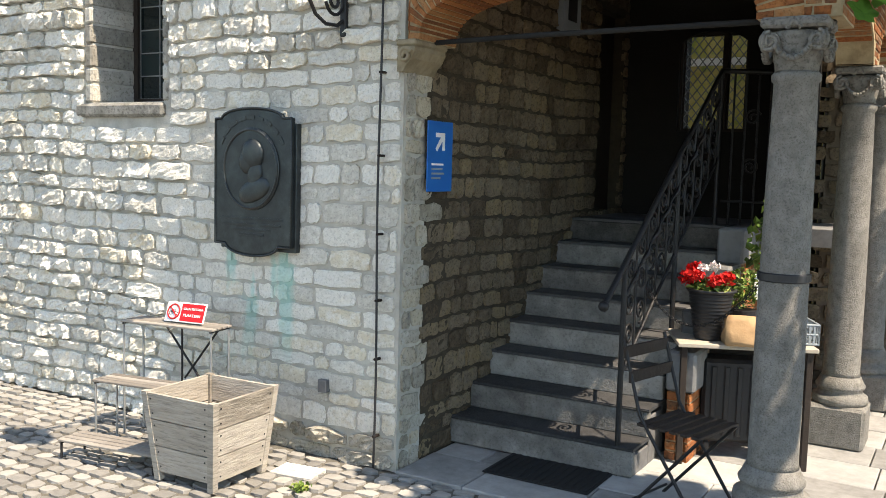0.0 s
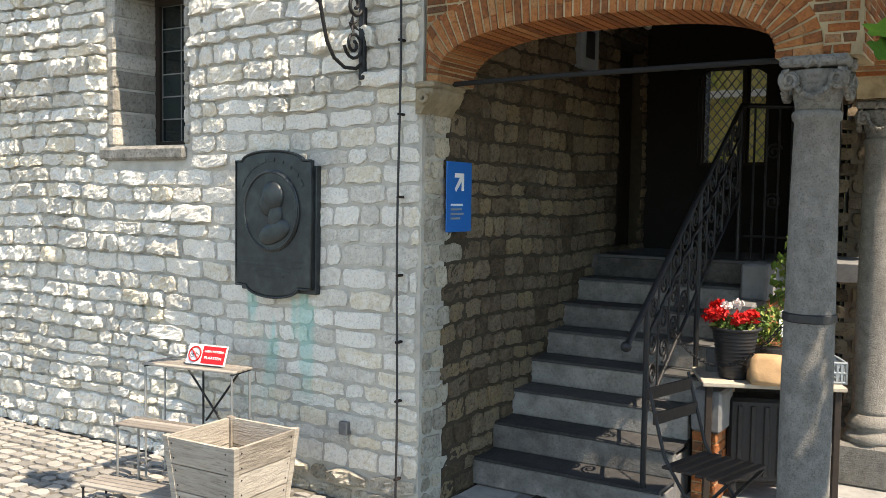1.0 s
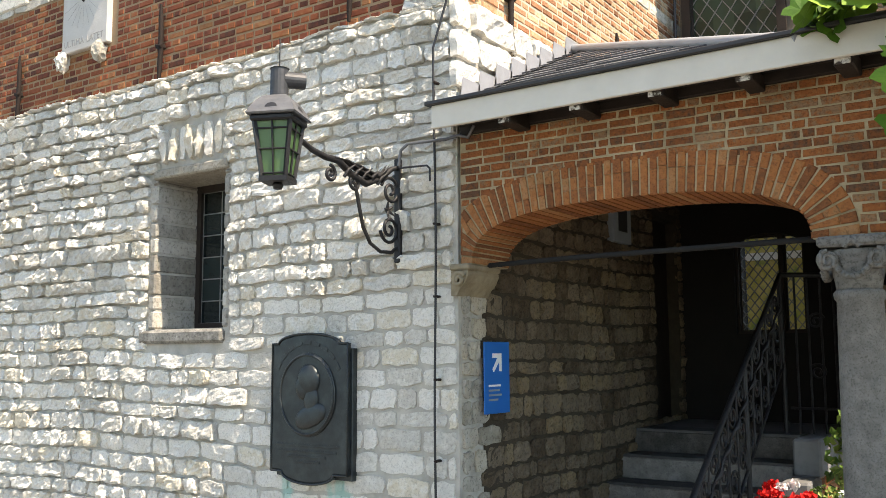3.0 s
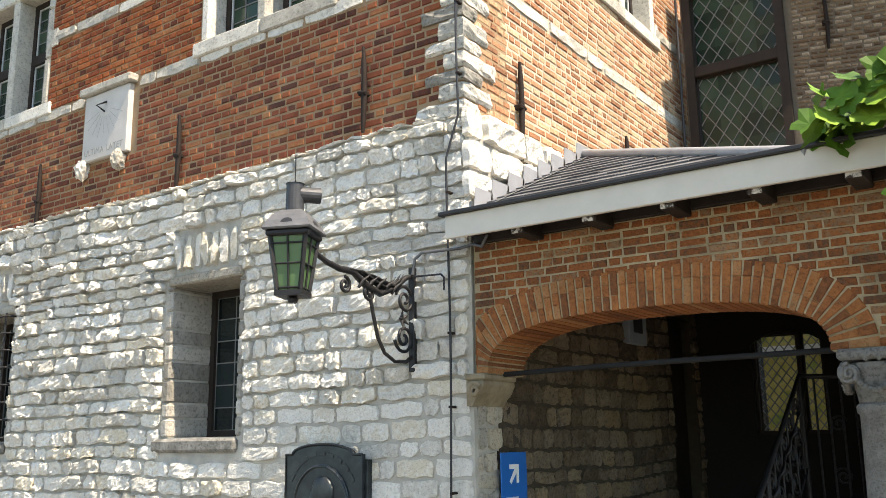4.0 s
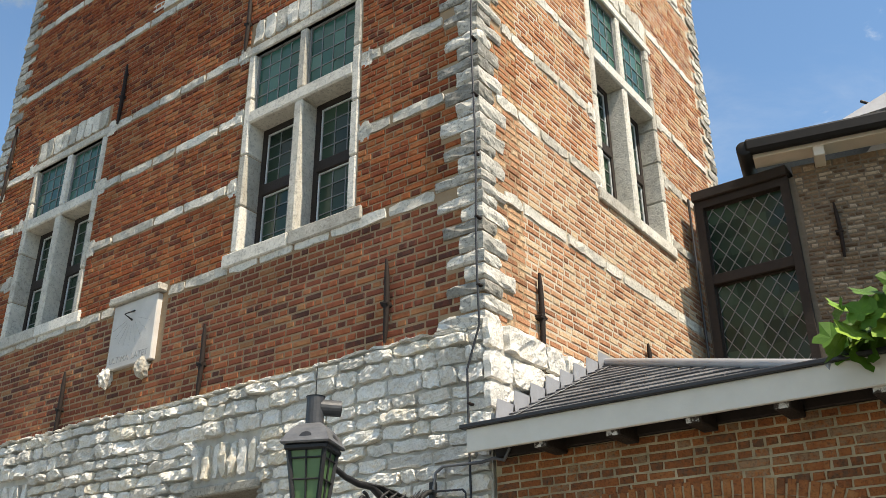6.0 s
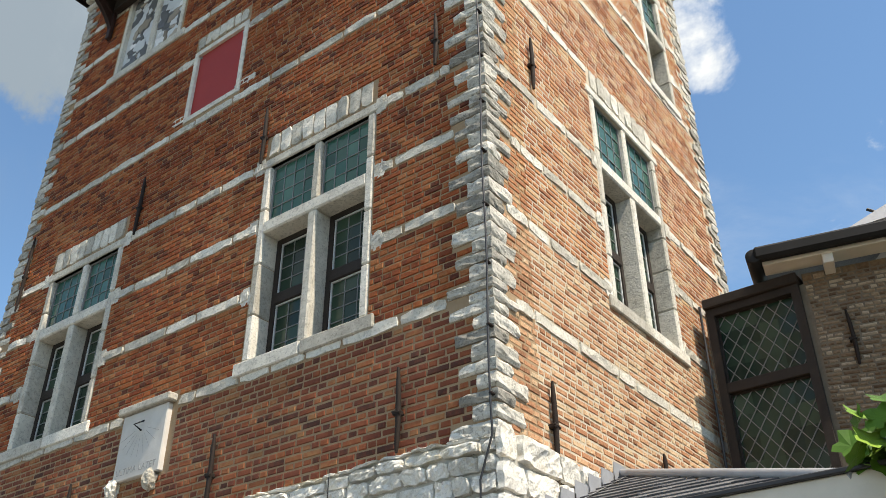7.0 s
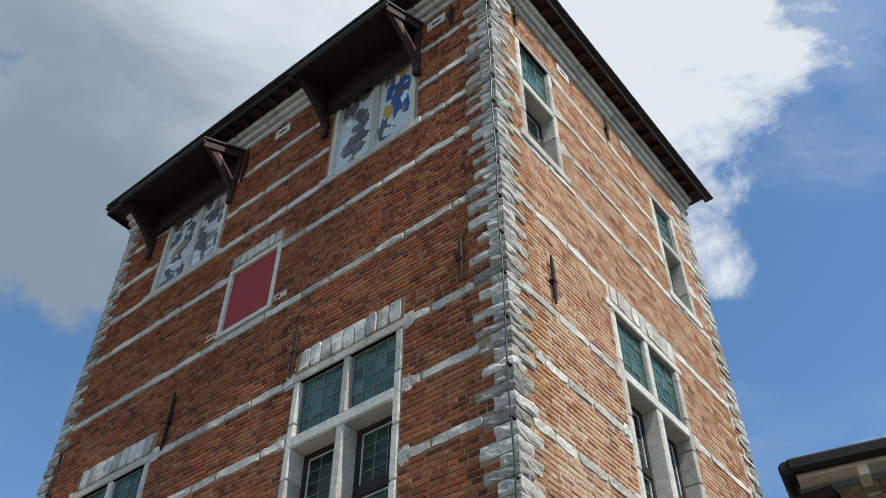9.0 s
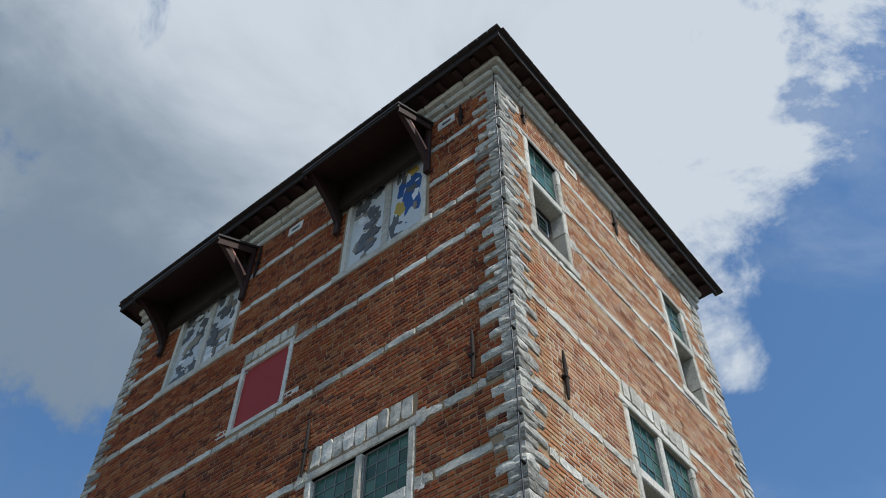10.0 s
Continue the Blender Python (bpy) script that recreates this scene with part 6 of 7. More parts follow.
    vs, fs = spin([(r * math.sqrt(2), z) for r, z in roof], 4, t @ Matrix.Rotation(math.pi / 4, 4, "Z"))
    cap = raw("cap", vs, fs, m_zinc, ln, "grey zinc cap")
    slab("brim", (-0.108, -0.108, z1 - 0.03), (0.108, 0.108, z1), m_iron, ln, m=t, bevel=0.008)
    for a in range(4):
        r = t @ Matrix.Rotation(a * math.pi / 2, 4, "Z") @ Matrix.Translation((0.1115, 0, z1 + 0.032)) @ Matrix.Rotation(radians(-22), 4, "Y")
        vs = [(0.0, 0.03 * math.cos(q), 0.024 * math.sin(q)) for q in np.linspace(0, math.pi, 10)]
        raw("vent", [r @ Vector(v) for v in vs] + [r @ Vector((-0.006, v[1], v[2])) for v in vs], [tuple(range(10)), *[(q, q + 10, (q + 1) % 10 + 10, (q + 1) % 10) for q in range(10)]], m_black, cap, "black half-moon vent")
    raw("chimney", *spin([(0.045, z1 + 0.09), (0.043, z1 + 0.245), (0.048, z1 + 0.247), (0.025, z1 + 0.25)], 18, t), m_flue, cap)
    raw("cowl", *spin([(0.04, 0.02), (0.04, 0.125), (0.033, 0.127), (0.033, 0.1), (0.0, 0.1)], 18, t @ Matrix.Translation((0, 0, z1 + 0.195)) @ Matrix.Rotation(math.pi / 2, 4, "Y") @ Matrix.Rotation(-0.5, 4, "X")), m_flue, cap)
    raw("burner", *spin([(0.02, z0 + 0.01), (0.03, z0 + 0.1), (0.02, z0 + 0.2)], 12, t), m_plainwhite, ln)
    raw("drop", *spin([(0.02, z0 - 0.05), (0.028, z0 - 0.03), (0.02, z0 - 0.019)], 12, t), m_iron, ln)
    tube("stay_wire", [t @ Vector((0, 0, z1 + 0.24)), t @ Vector((0, 0, z1 + 0.4))], 0.004, m_iron, ln, res=0)


lantern()


def conduit():
    cd = empty("lamp_cable", "thin grey cable feeding the wall lantern", "cable", "", "", (-0.2, -0.06, 2.9))
    tube("cable_run", [(-0.33, -0.06, 2.95), (-0.31, -0.065, 3.04), (-0.26, -0.065, 3.07), (0.0, -0.065, 3.06), (0.06, -0.03, 3.08), (0.12, -0.03, 3.06), (0.16, -0.03, 3.12)], 0.009, m_zinc, cd)
    tube("cable_run", [(-0.33, -0.06, 2.94), (-0.13, -0.065, 2.93), (-0.11, -0.065, 2.91), (-0.11, -0.065, 2.84)], 0.006, m_black, cd)


conduit()
vent = tagged(slab("wall_vent", (-0.5, 0.37, -0.01), (-0.44, 0.445, 0.045), m_zinc, m=FRONT), "small grey vent cover in the stone wall", "vent")


# ---- on the ground before the wall ----
def planter():
    pl = empty("wooden_planter", "empty weathered wooden planter box tapering to its feet", "planter", "", "", (-0.735, -0.655, 0))
    t = Matrix.Translation((-0.735, -0.655, 0)) @ Matrix.Rotation(radians(1.7), 4, "Z")
    hb, ht, H = 0.203, 0.25, 0.485

    def half(z):
        return hb + (ht - hb) * z / H

    for a in range(4):
        r = t @ Matrix.Rotation(a * math.pi / 2, 4, "Z")
        for k in range(3):
            z0, z1 = 0.05 + k * 0.145, 0.05 + (k + 1) * 0.145 - 0.006
            w0, w1 = half(z0), half(z1)
            vs = [(-w0 + 0.03, -w0, z0), (w0 - 0.03, -w0, z0), (w1 - 0.03, -w1, z1), (-w1 + 0.03, -w1, z1)]
            vs += [(v[0], v[1] + 0.02, v[2]) for v in vs]
            bd = raw("board", [r @ Vector(v) for v in vs], [(0, 1, 2, 3), (7, 6, 5, 4), (0, 4, 5, 1), (1, 5, 6, 2), (2, 6, 7, 3), (3, 7, 4, 0)], m_planter, pl)
            for sx in (-1, 1):
                for zz in (z0 + 0.03, z1 - 0.03):
                    w = half(zz)
                    raw("screw", *spin([(0.005, 0.0), (0.005, 0.003)], 8, r @ Matrix.Translation((sx * (w - 0.055), -w, zz)) @ FRONT), m_iron, bd)
        w0, w1 = half(0), half(H)
        vs = [(-w0 - 0.004, -w0 - 0.004, 0), (-w0 + 0.034, -w0 - 0.004, 0), (-w0 + 0.034, -w0 + 0.034, 0), (-w0 - 0.004, -w0 + 0.034, 0),
              (-w1 - 0.004, -w1 - 0.004, H), (-w1 + 0.034, -w1 - 0.004, H), (-w1 + 0.034, -w1 + 0.034, H), (-w1 - 0.004, -w1 + 0.034, H)]
        raw("corner_post", [r @ Vector(v) for v in vs], [(3, 2, 1, 0), (4, 5, 6, 7), (0, 1, 5, 4), (1, 2, 6, 5), (2, 3, 7, 6), (3, 0, 4, 7)], m_planter, pl)
    slab("floor_board", (-0.2, -0.2, 0.06), (0.2, 0.2, 0.08), m_planter, pl, m=t)


planter()


def plant_stand():
    ps = empty("plant_stand", "empty three-tier stand of wooden slats on thin metal legs", "plant stand", "", "", (-1.5, -0.4, 0))
    t = Matrix.Translation((-1.42, -0.03, 0)) @ Matrix.Rotation(radians(9), 4, "Z")
    for y0, y1, z in ((-0.36, -0.16, 0.715), (-0.60, -0.40, 0.395), (-0.87, -0.67, 0.11)):
        w0, w1 = -0.36, 0.32
        for k in range(4):
            a = y0 + k * (y1 - y0) / 4
            slab("slat", (w0, a + 0.003, z - 0.014), (w1, a + 0.043, z), m_standwood, ps, m=t, bevel=0.003)
        for x in (w0 + 0.02, w1 - 0.02):
            slab("cross_bar", (x - 0.008, y0, z - 0.025), (x + 0.008, y1, z - 0.015), m_iron, ps, m=t)
            for y in (y0 + 0.012, y1 - 0.012):
                tube("leg", [t @ Vector((x, y, z - 0.015)), t @ Vector((x, y, 0.0))], 0.007, m_galv if z > 0.3 else m_iron, ps, res=1)
    rods("brace", [(t @ Vector((-0.16, -0.2, 0.7)), t @ Vector((0.12, -0.2, 0.36))), (t @ Vector((0.26, -0.2, 0.7)), t @ Vector((0.0, -0.2, 0.36))), (t @ Vector((-0.02, -0.2, 0.7)), t @ Vector((-0.02, -0.2, 0.0)))], 0.007, m_iron, ps)
    sg = empty("no_parking_sign", "red and white no bicycles sign leaning on the stand", "sign", "", "", tuple(t @ Vector((0.02, -0.24, 0.716))))
    m = t @ Matrix.Translation((0.06, -0.27, 0.783)) @ Matrix.Rotation(radians(-22), 4, "X") @ FRONT @ Matrix.Diagonal((0.92, 0.86, 1, 1))
    slab("panel", (-0.155, -0.072, -0.006), (0.155, 0.072, 0.0), m_plainwhite, sg, m=m, bevel=0.002)
    slab("red_field", (-0.035, -0.062, 0.0005), (0.145, 0.022, 0.002), m_signred, sg, "red lettered field", m=m, bevel=0)
    slab("red_strip", (-0.035, 0.024, 0.0005), (0.145, 0.062, 0.002), m_signred, sg, m=m, bevel=0)
    text_mesh("lettering", "GEEN FIETSEN", 0.0235, m @ Matrix.Translation((0.055, 0.024, 0.003)), m_plainwhite, sg)
    text_mesh("lettering", "PLAATSEN", 0.029, m @ Matrix.Translation((0.055, -0.022, 0.003)), m_plainwhite, sg)
    c = m @ Matrix.Translation((-0.093, 0.0, 0.003))
    tube("ban_ring", [c @ Vector((p[0], p[1], 0)) for p in disc(0.046, 0.052, 28)] + [c @ Vector((0.046, 0, 0))], 0.0055, m_signred, sg, res=0)
    tube("ban_bar", [c @ Vector((-0.032, 0.036, 0.002)), c @ Vector((0.032, -0.036, 0.002))], 0.005, m_signred, sg, res=0)
    for sx in (-1, 1):
        tube("bicycle_wheel", [c @ Vector((sx * 0.019 + p[0], -0.01 + p[1], 0)) for p in disc(0.013, 0.013, 14)], 0.0018, m_black, sg, res=0)
    tube("bicycle_frame", [c @ Vector(p) for p in ((-0.019, -0.01, 0), (-0.006, 0.014, 0), (0.014, 0.014, 0), (0.0, -0.01, 0), (-0.006, 0.014, 0))], 0.0018, m_black, sg, res=0)


plant_stand()
mat_ob = empty("door_mat", "black ribbed rubber door mat on the flagstones", "door mat", "", "", (0.77, 0.42, 0))
slab("base", (0.46, 0.22, 0.006), (1.09, 0.60, 0.016), m_rubber, mat_ob, bevel=0.004)
for k in range(14):
    slab("rib", (0.47 + k * 0.0445, 0.23, 0.0155), (0.495 + k * 0.0445, 0.59, 0.022), m_rubber, mat_ob, bevel=0.003)


# ---- the stair rail ----
def railing():
    rl = empty("stair_railing", "black wrought-iron stair railing full of scrolls", "railing", "", "", (1.1, 0.6, 0))
    X, sl = 1.10, 0.655

    def top(y):
        return 1.20 + (y - 0.62) * sl

    tube("handrail", [(X, 0.33, top(0.33)), (X, 1.4, top(1.4)), (X, 2.5, top(2.5)), (X + 0.05, 2.56, top(2.5) + 0.0), (1.49, 2.56, top(2.5) - 0.02)], 0.018, m_iron, rl, res=2)
    bm = bmesh.new()
    bmesh.ops.create_icosphere(bm, subdivisions=2, radius=0.03, matrix=Matrix.Translation((X, 0.31, top(0.31))))
    part("knob", bm, m_iron, rl, smooth=True)
    tube("lower_rail", [(X, 0.62, top(0.62) - 0.62), (X, 2.5, top(2.5) - 0.62)], 0.011, m_iron, rl)
    tube("middle_rail", [(X, 0.62, top(0.62) - 0.2), (X, 2.5, top(2.5) - 0.2)], 0.008, m_iron, rl)
    for y, z in ((0.62, -0.02), (1.55, 0.66), (2.5, 1.33)):
        tube("post", [(X, y, z), (X, y, top(y))], 0.017, m_iron, rl, res=1)
    m = Matrix(((0, 0, 1, X), (1, 0, 0, 0), (0, 1, 0, 0), (0, 0, 0, 1)))
    k = 0
    y = 0.72
    while y < 2.45:
        for dz, r, tn, st in ((-0.1, 0.07, 1.6, 0.5), (-0.3, 0.075, -1.6, 2.6), (-0.48, 0.075, 1.6, 3.6)):
            tube("scroll", scroll((y, top(y) + dz), r, tn if k % 2 else -tn, st + k, m, 20), 0.008, m_iron, rl, res=1)
        tube("baluster", [(X, y + 0.09, top(y + 0.09) - 0.62), (X, y + 0.09, top(y + 0.09))], 0.007, m_iron, rl, res=1)
        tube("leaf", [(X, y, top(y) - 0.2), (X + 0.02, y + 0.04, top(y) - 0.16), (X + 0.03, y + 0.05, top(y) - 0.1)], 0.016, m_iron, rl, radii=[0.3, 1, 0.1], res=1)
        y += 0.18
        k += 1
    for j in range(4):
        x = 1.18 + j * 0.085
        tube("baluster", [(x, 2.56, 1.33), (x, 2.56, top(2.5) - 0.01)], 0.008, m_iron, rl, res=1)
        if j % 2:
            mm = Matrix(((1, 0, 0, 0), (0, 0, -1, 2.56), (0, 1, 0, 0), (0, 0, 0, 1)))
            tube("scroll", scroll((x + 0.05, 2.1), 0.06, 1.6, 0.4, mm, 20), 0.008, m_iron, rl, res=1)
            tube("scroll", scroll((x + 0.05, 1.75), 0.06, -1.6, 2.4, mm, 20), 0.008, m_iron, rl, res=1)
    tube("landing_rail", [(1.12, 2.56, 1.5), (1.49, 2.56, 1.5)], 0.01, m_iron, rl, res=1)


railing()


# ---- beside the stairs ----
def bistro_chair():
    ch = empty("folding_chair", "dark folding garden chair with wooden slats", "chair", "", "", (1.58, 0.3, 0))
    t = Matrix.Translation((1.57, 0.30, 0)) @ Matrix.Rotation(radians(-14), 4, "Z")
    for k in range(6):
        x = -0.17 + k * 0.06
        slab("seat_slat", (x, -0.2, 0.445), (x + 0.042, 0.2, 0.46), m_wood_dark, ch, m=t, bevel=0.003)
    for y in (-0.19, 0.19):
        tube("leg", [t @ Vector((0.2, y, 0.0)), t @ Vector((-0.16, y, 0.5)), t @ Vector((-0.27, y, 0.86))], 0.009, m_iron, ch, res=1)
        tube("leg", [t @ Vector((-0.22, y * 0.9, 0.0)), t @ Vector((0.17, y * 0.9, 0.445))], 0.009, m_iron, ch, res=1)
    for z, x in ((0.8, -0.255), (0.68, -0.22)):
        slab("back_slat", (x - 0.008, -0.2, z - 0.03), (x + 0.008, 0.2, z + 0.03), m_wood_dark, ch, m=t, bevel=0.003)
    tube("stretcher", [t @ Vector((0.17, -0.19, 0.06)), t @ Vector((0.17, 0.19, 0.06))], 0.007, m_iron, ch, res=1)
    tube("stretcher", [t @ Vector((-0.2, -0.17, 0.05)), t @ Vector((-0.2, 0.17, 0.05))], 0.007, m_iron, ch, res=1)


bistro_chair()
TT = Matrix.Translation((1.58, 1.36, 0)) @ Matrix.Rotation(radians(24), 4, "Z")


def table():
    tb = empty("side_table", "plain table with a pale thin top beside the stairs", "table", "", "", (1.58, 1.36, 0))
    slab("tabletop", (-0.4, -0.24, 0.70), (0.38, 0.24, 0.725), m_wood_grey, tb, "pale tabletop", m=TT, bevel=0.004)
    for x in (-0.36, 0.34):
        for y in (-0.2, 0.2):
            slab("leg", (x - 0.018, y - 0.018, 0.0), (x + 0.018, y + 0.018, 0.7), m_wood_dark, tb, m=TT, bevel=0.003)
    # tall dark board at the back, part of the darkness under the table
    slab("apron", (-0.36, 0.18, 0.1), (0.34, 0.2, 0.69), m_wood_dark, tb, m=TT)
    # ribbed iron box added to stand for the shade under the tabletop
    bx = empty("dark_filler", "dark ribbed box added to fill the shade under the table", "stove", "", "", tuple(TT @ Vector((0.0, 0.1, 0))))
    slab("body", (-0.22, -0.05, 0.1), (0.2, 0.15, 0.6), m_iron, bx, m=TT, bevel=0.02)
    for x in (-0.2, 0.17):
        slab("foot", (x, -0.04, 0.0), (x + 0.04, 0.0, 0.1), m_iron, bx, m=TT, bevel=0.01)
    for k in range(5):
        slab("rib", (-0.17 + k * 0.075, -0.062, 0.14), (-0.14 + k * 0.075, -0.049, 0.56), m_iron, bx, m=TT, bevel=0.004)


table()


def leaf_bunch(name, c, rx, rz, n, size, material, parent, seed, label=""):
    """Many small leaf or petal blades in one bunch."""
    r = random.Random(seed)
    vs, fs = [], []
    for _ in range(n):
        a, b, d = r.uniform(0, 6.28), r.uniform(-1, 1), r.random() ** 0.4
        p = Vector((c[0] + rx * d * math.cos(a) * math.sqrt(1 - b * b), c[1] + rx * d * math.sin(a) * math.sqrt(1 - b * b), c[2] + rz * d * b))
        q = Euler((r.uniform(-1.2, 1.2), r.uniform(-1.2, 1.2), r.uniform(0, 6.28))).to_matrix()
        s = size * r.uniform(0.6, 1.3)
        k = len(vs)
        vs += [p + q @ Vector(v) * s for v in ((-0.5, 0, 0), (0, -0.35, 0.12), (0.6, 0, 0), (0, 0.35, 0.12), (0, 0, -0.05))]
        fs += [(k, k + 1, k + 4), (k + 1, k + 2, k + 4), (k + 2, k + 3, k + 4), (k + 3, k, k + 4)]
    return raw(name, vs, fs, material, parent, label)


def flower_pot():
    c = TT @ Vector((-0.2, -0.06, 0.725))
    fp = empty("flower_pot", "black ribbed pot with red and white geraniums", "flower pot", "", "", tuple(c))
    m = Matrix.Translation(c)
    prof = [(0.082, 0.0)]
    for k in range(13):
        z = 0.01 + k * 0.021
        prof += [(0.083 + 0.045 * k / 13, z), (0.09 + 0.045 * k / 13, z + 0.008), (0.084 + 0.045 * k / 13, z + 0.018)]
    prof += [(0.142, 0.285), (0.145, 0.3), (0.13, 0.3), (0.127, 0.27)]
    raw("pot", *spin(prof, 28, m), m_black, fp, smooth=True)
    leaf_bunch("foliage", c + Vector((0, 0, 0.31)), 0.14, 0.05, 160, 0.05, m_green, fp, 3)
    for k, (dx, dy, dz, mt) in enumerate(((-0.13, -0.06, 0.36, m_petal), (-0.07, -0.1, 0.38, m_petal), (0.04, -0.11, 0.36, m_petal), (0.1, -0.06, 0.37, m_petal), (-0.11, 0.02, 0.41, m_petal), (-0.04, -0.06, 0.42, m_petalw), (0.02, -0.02, 0.43, m_petalw))):
        leaf_bunch("blossom", c + Vector((dx, dy, dz)), 0.05 if mt is m_petal else 0.03, 0.04 if mt is m_petal else 0.025, 70 if mt is m_petal else 30, 0.035, mt, fp, 20 + k)
    fp2 = empty("yellow_plant", "small yellow-green potted plant behind the geraniums", "plant", "", "", tuple(TT @ Vector((0.0, 0.12, 0.725))))
    q = TT @ Vector((0.02, 0.1, 0.725))
    raw("pot", *spin([(0.06, 0), (0.085, 0.16), (0.08, 0.16)], 18, Matrix.Translation(q)), m_black, fp2)
    leaf_bunch("foliage", q + Vector((0, 0, 0.29)), 0.12, 0.13, 420, 0.03, m_green, fp2, 5)


flower_pot()


def paper_bag():
    pb = empty("paper_bag", "crumpled brown paper bag lying on the table", "bag", "", "", tuple(TT @ Vector((0.02, -0.17, 0.725))))
    bm = bmesh.new()
    cuboid(bm, (-0.11, -0.07, 0.0), (0.11, 0.07, 0.16))
    bmesh.ops.subdivide_edges(bm, edges=bm.edges, cuts=5, use_grid_fill=True)
    for v in bm.verts:
        f = v.co.z / 0.16
        v.co.y *= 1 - 0.6 * f * f
        d = noise.noise(v.co * 16) * 0.022 * (0.3 + f)
        v.co += Vector((d, noise.noise(v.co * 14 + Vector((4, 0, 0))) * 0.018, d * 0.6 if f > 0.1 else 0))
        v.co.z = max(v.co.z, 0)
    bmesh.ops.transform(bm, matrix=TT @ Matrix.Translation((-0.03, -0.2, 0.726)), verts=bm.verts)
    part("bag_body", bm, m_paper, pb, smooth=True)
    cr = empty("plastic_crate", "small pale plastic basket on the table end", "basket", "", "", tuple(TT @ Vector((0.3, 0, 0.725))))
    ring_pts = ((0.2, -0.14), (0.4, -0.14), (0.4, 0.12), (0.2, 0.12))
    for i in range(4):
        p, q = ring_pts[i], ring_pts[(i + 1) % 4]
        for z in (0.735, 0.79, 0.845):
            tube("rim", [TT @ Vector((*p, z)), TT @ Vector((*q, z))], 0.008, m_greypl, cr, res=1)
        for k in range(9):
            f = k / 8
            x, y = p[0] + (q[0] - p[0]) * f, p[1] + (q[1] - p[1]) * f
            slab("slat", (x - 0.006, y - 0.006, 0.727), (x + 0.006, y + 0.006, 0.84), m_greypl, cr, m=TT, bevel=0)
    slab("bottom", (0.2, -0.14, 0.7255), (0.4, 0.12, 0.735), m_greypl, cr, m=TT)
    bn = empty("teal_bin", "teal plastic bin beside the table", "bin", "", "", (1.8, 1.72, 0))
    raw("tub", *spin([(0.06, 0.0), (0.07, 0.62), (0.075, 0.64), (0.06, 0.64)], 20, Matrix.Translation((1.8, 1.72, 0.006))), m_tealpl, bn, smooth=True)
    cd = empty("price_card", "white card with black bars on a stick", "card", "", "", tuple(TT @ Vector((0.13, 0.12, 0.725))))
    m = TT @ Matrix.Translation((0.14, 0.1, 1.03)) @ Matrix.Rotation(radians(-12), 4, "X") @ FRONT
    slab("card", (-0.06, -0.08, -0.003), (0.06, 0.08, 0.0), m_plainwhite, cd, m=m, bevel=0)
    for k in range(3):
        slab("letter_bar", (-0.04, 0.04 - k * 0.035, 0.0005), (0.035 - 0.01 * k, 0.055 - k * 0.035, 0.0015), m_black, cd, m=m, bevel=0)
    tube("stick", [TT @ Vector((0.14, 0.12, 0.725)), TT @ Vector((0.14, 0.105, 0.98))], 0.005, m_wood_grey, cd, res=1)
    fern = empty("tall_plant", "tall leafy green plant behind the table", "plant", "", "", (1.62, 1.95, 0))
    raw("pot", *spin([(0.1, 0), (0.14, 0.25), (0.13, 0.25)], 18, Matrix.Translation((1.62, 1.95, 0.0))), m_black, fern)
    tube("stem", [(1.62, 1.95, 0.2), (1.63, 1.96, 0.8), (1.6, 1.95, 1.4)], 0.012, m_green, fern, res=1)
    leaf_bunch("foliage", Vector((1.62, 1.95, 1.2)), 0.16, 0.42, 260, 0.07, m_green, fern, 9)


paper_bag()
strap = tagged(raw("column_strap", *spin([(0.108, 1.235), (0.114, 1.24), (0.114, 1.27), (0.108, 1.275)], 28, Matrix.Translation((2.02, 0.08, 0))), m_black), "black strap tied round the column", "strap")


def chain():
    ch = empty("chain", "black iron chain hung from the railing to the column", "chain", "", "", (1.6, 0.6, 1.0))
    a, b = Vector((1.12, 1.0, 1.0)), Vector((1.93, 0.15, 1.25))
    n = 46
    pts = [a.lerp(b, i / n) - Vector((0, 0, 0.22 * 4 * (i / n) * (1 - i / n))) for i in range(n + 1)]
    for i in range(n):
        d = (pts[i + 1] - pts[i])
        q = d.to_track_quat("X", "Z").to_matrix().to_4x4()
        m = Matrix.Translation((pts[i] + pts[i + 1]) / 2) @ q @ Matrix.Rotation(math.pi / 2 * (i % 2), 4, "X")
        tube("link", [m @ Vector((p[0], p[1], 0)) for p in disc(d.length * 0.68, 0.008, 8)] + [m @ Vector((d.length * 0.68, 0, 0))], 0.003, m_iron, ch, res=0)


chain()


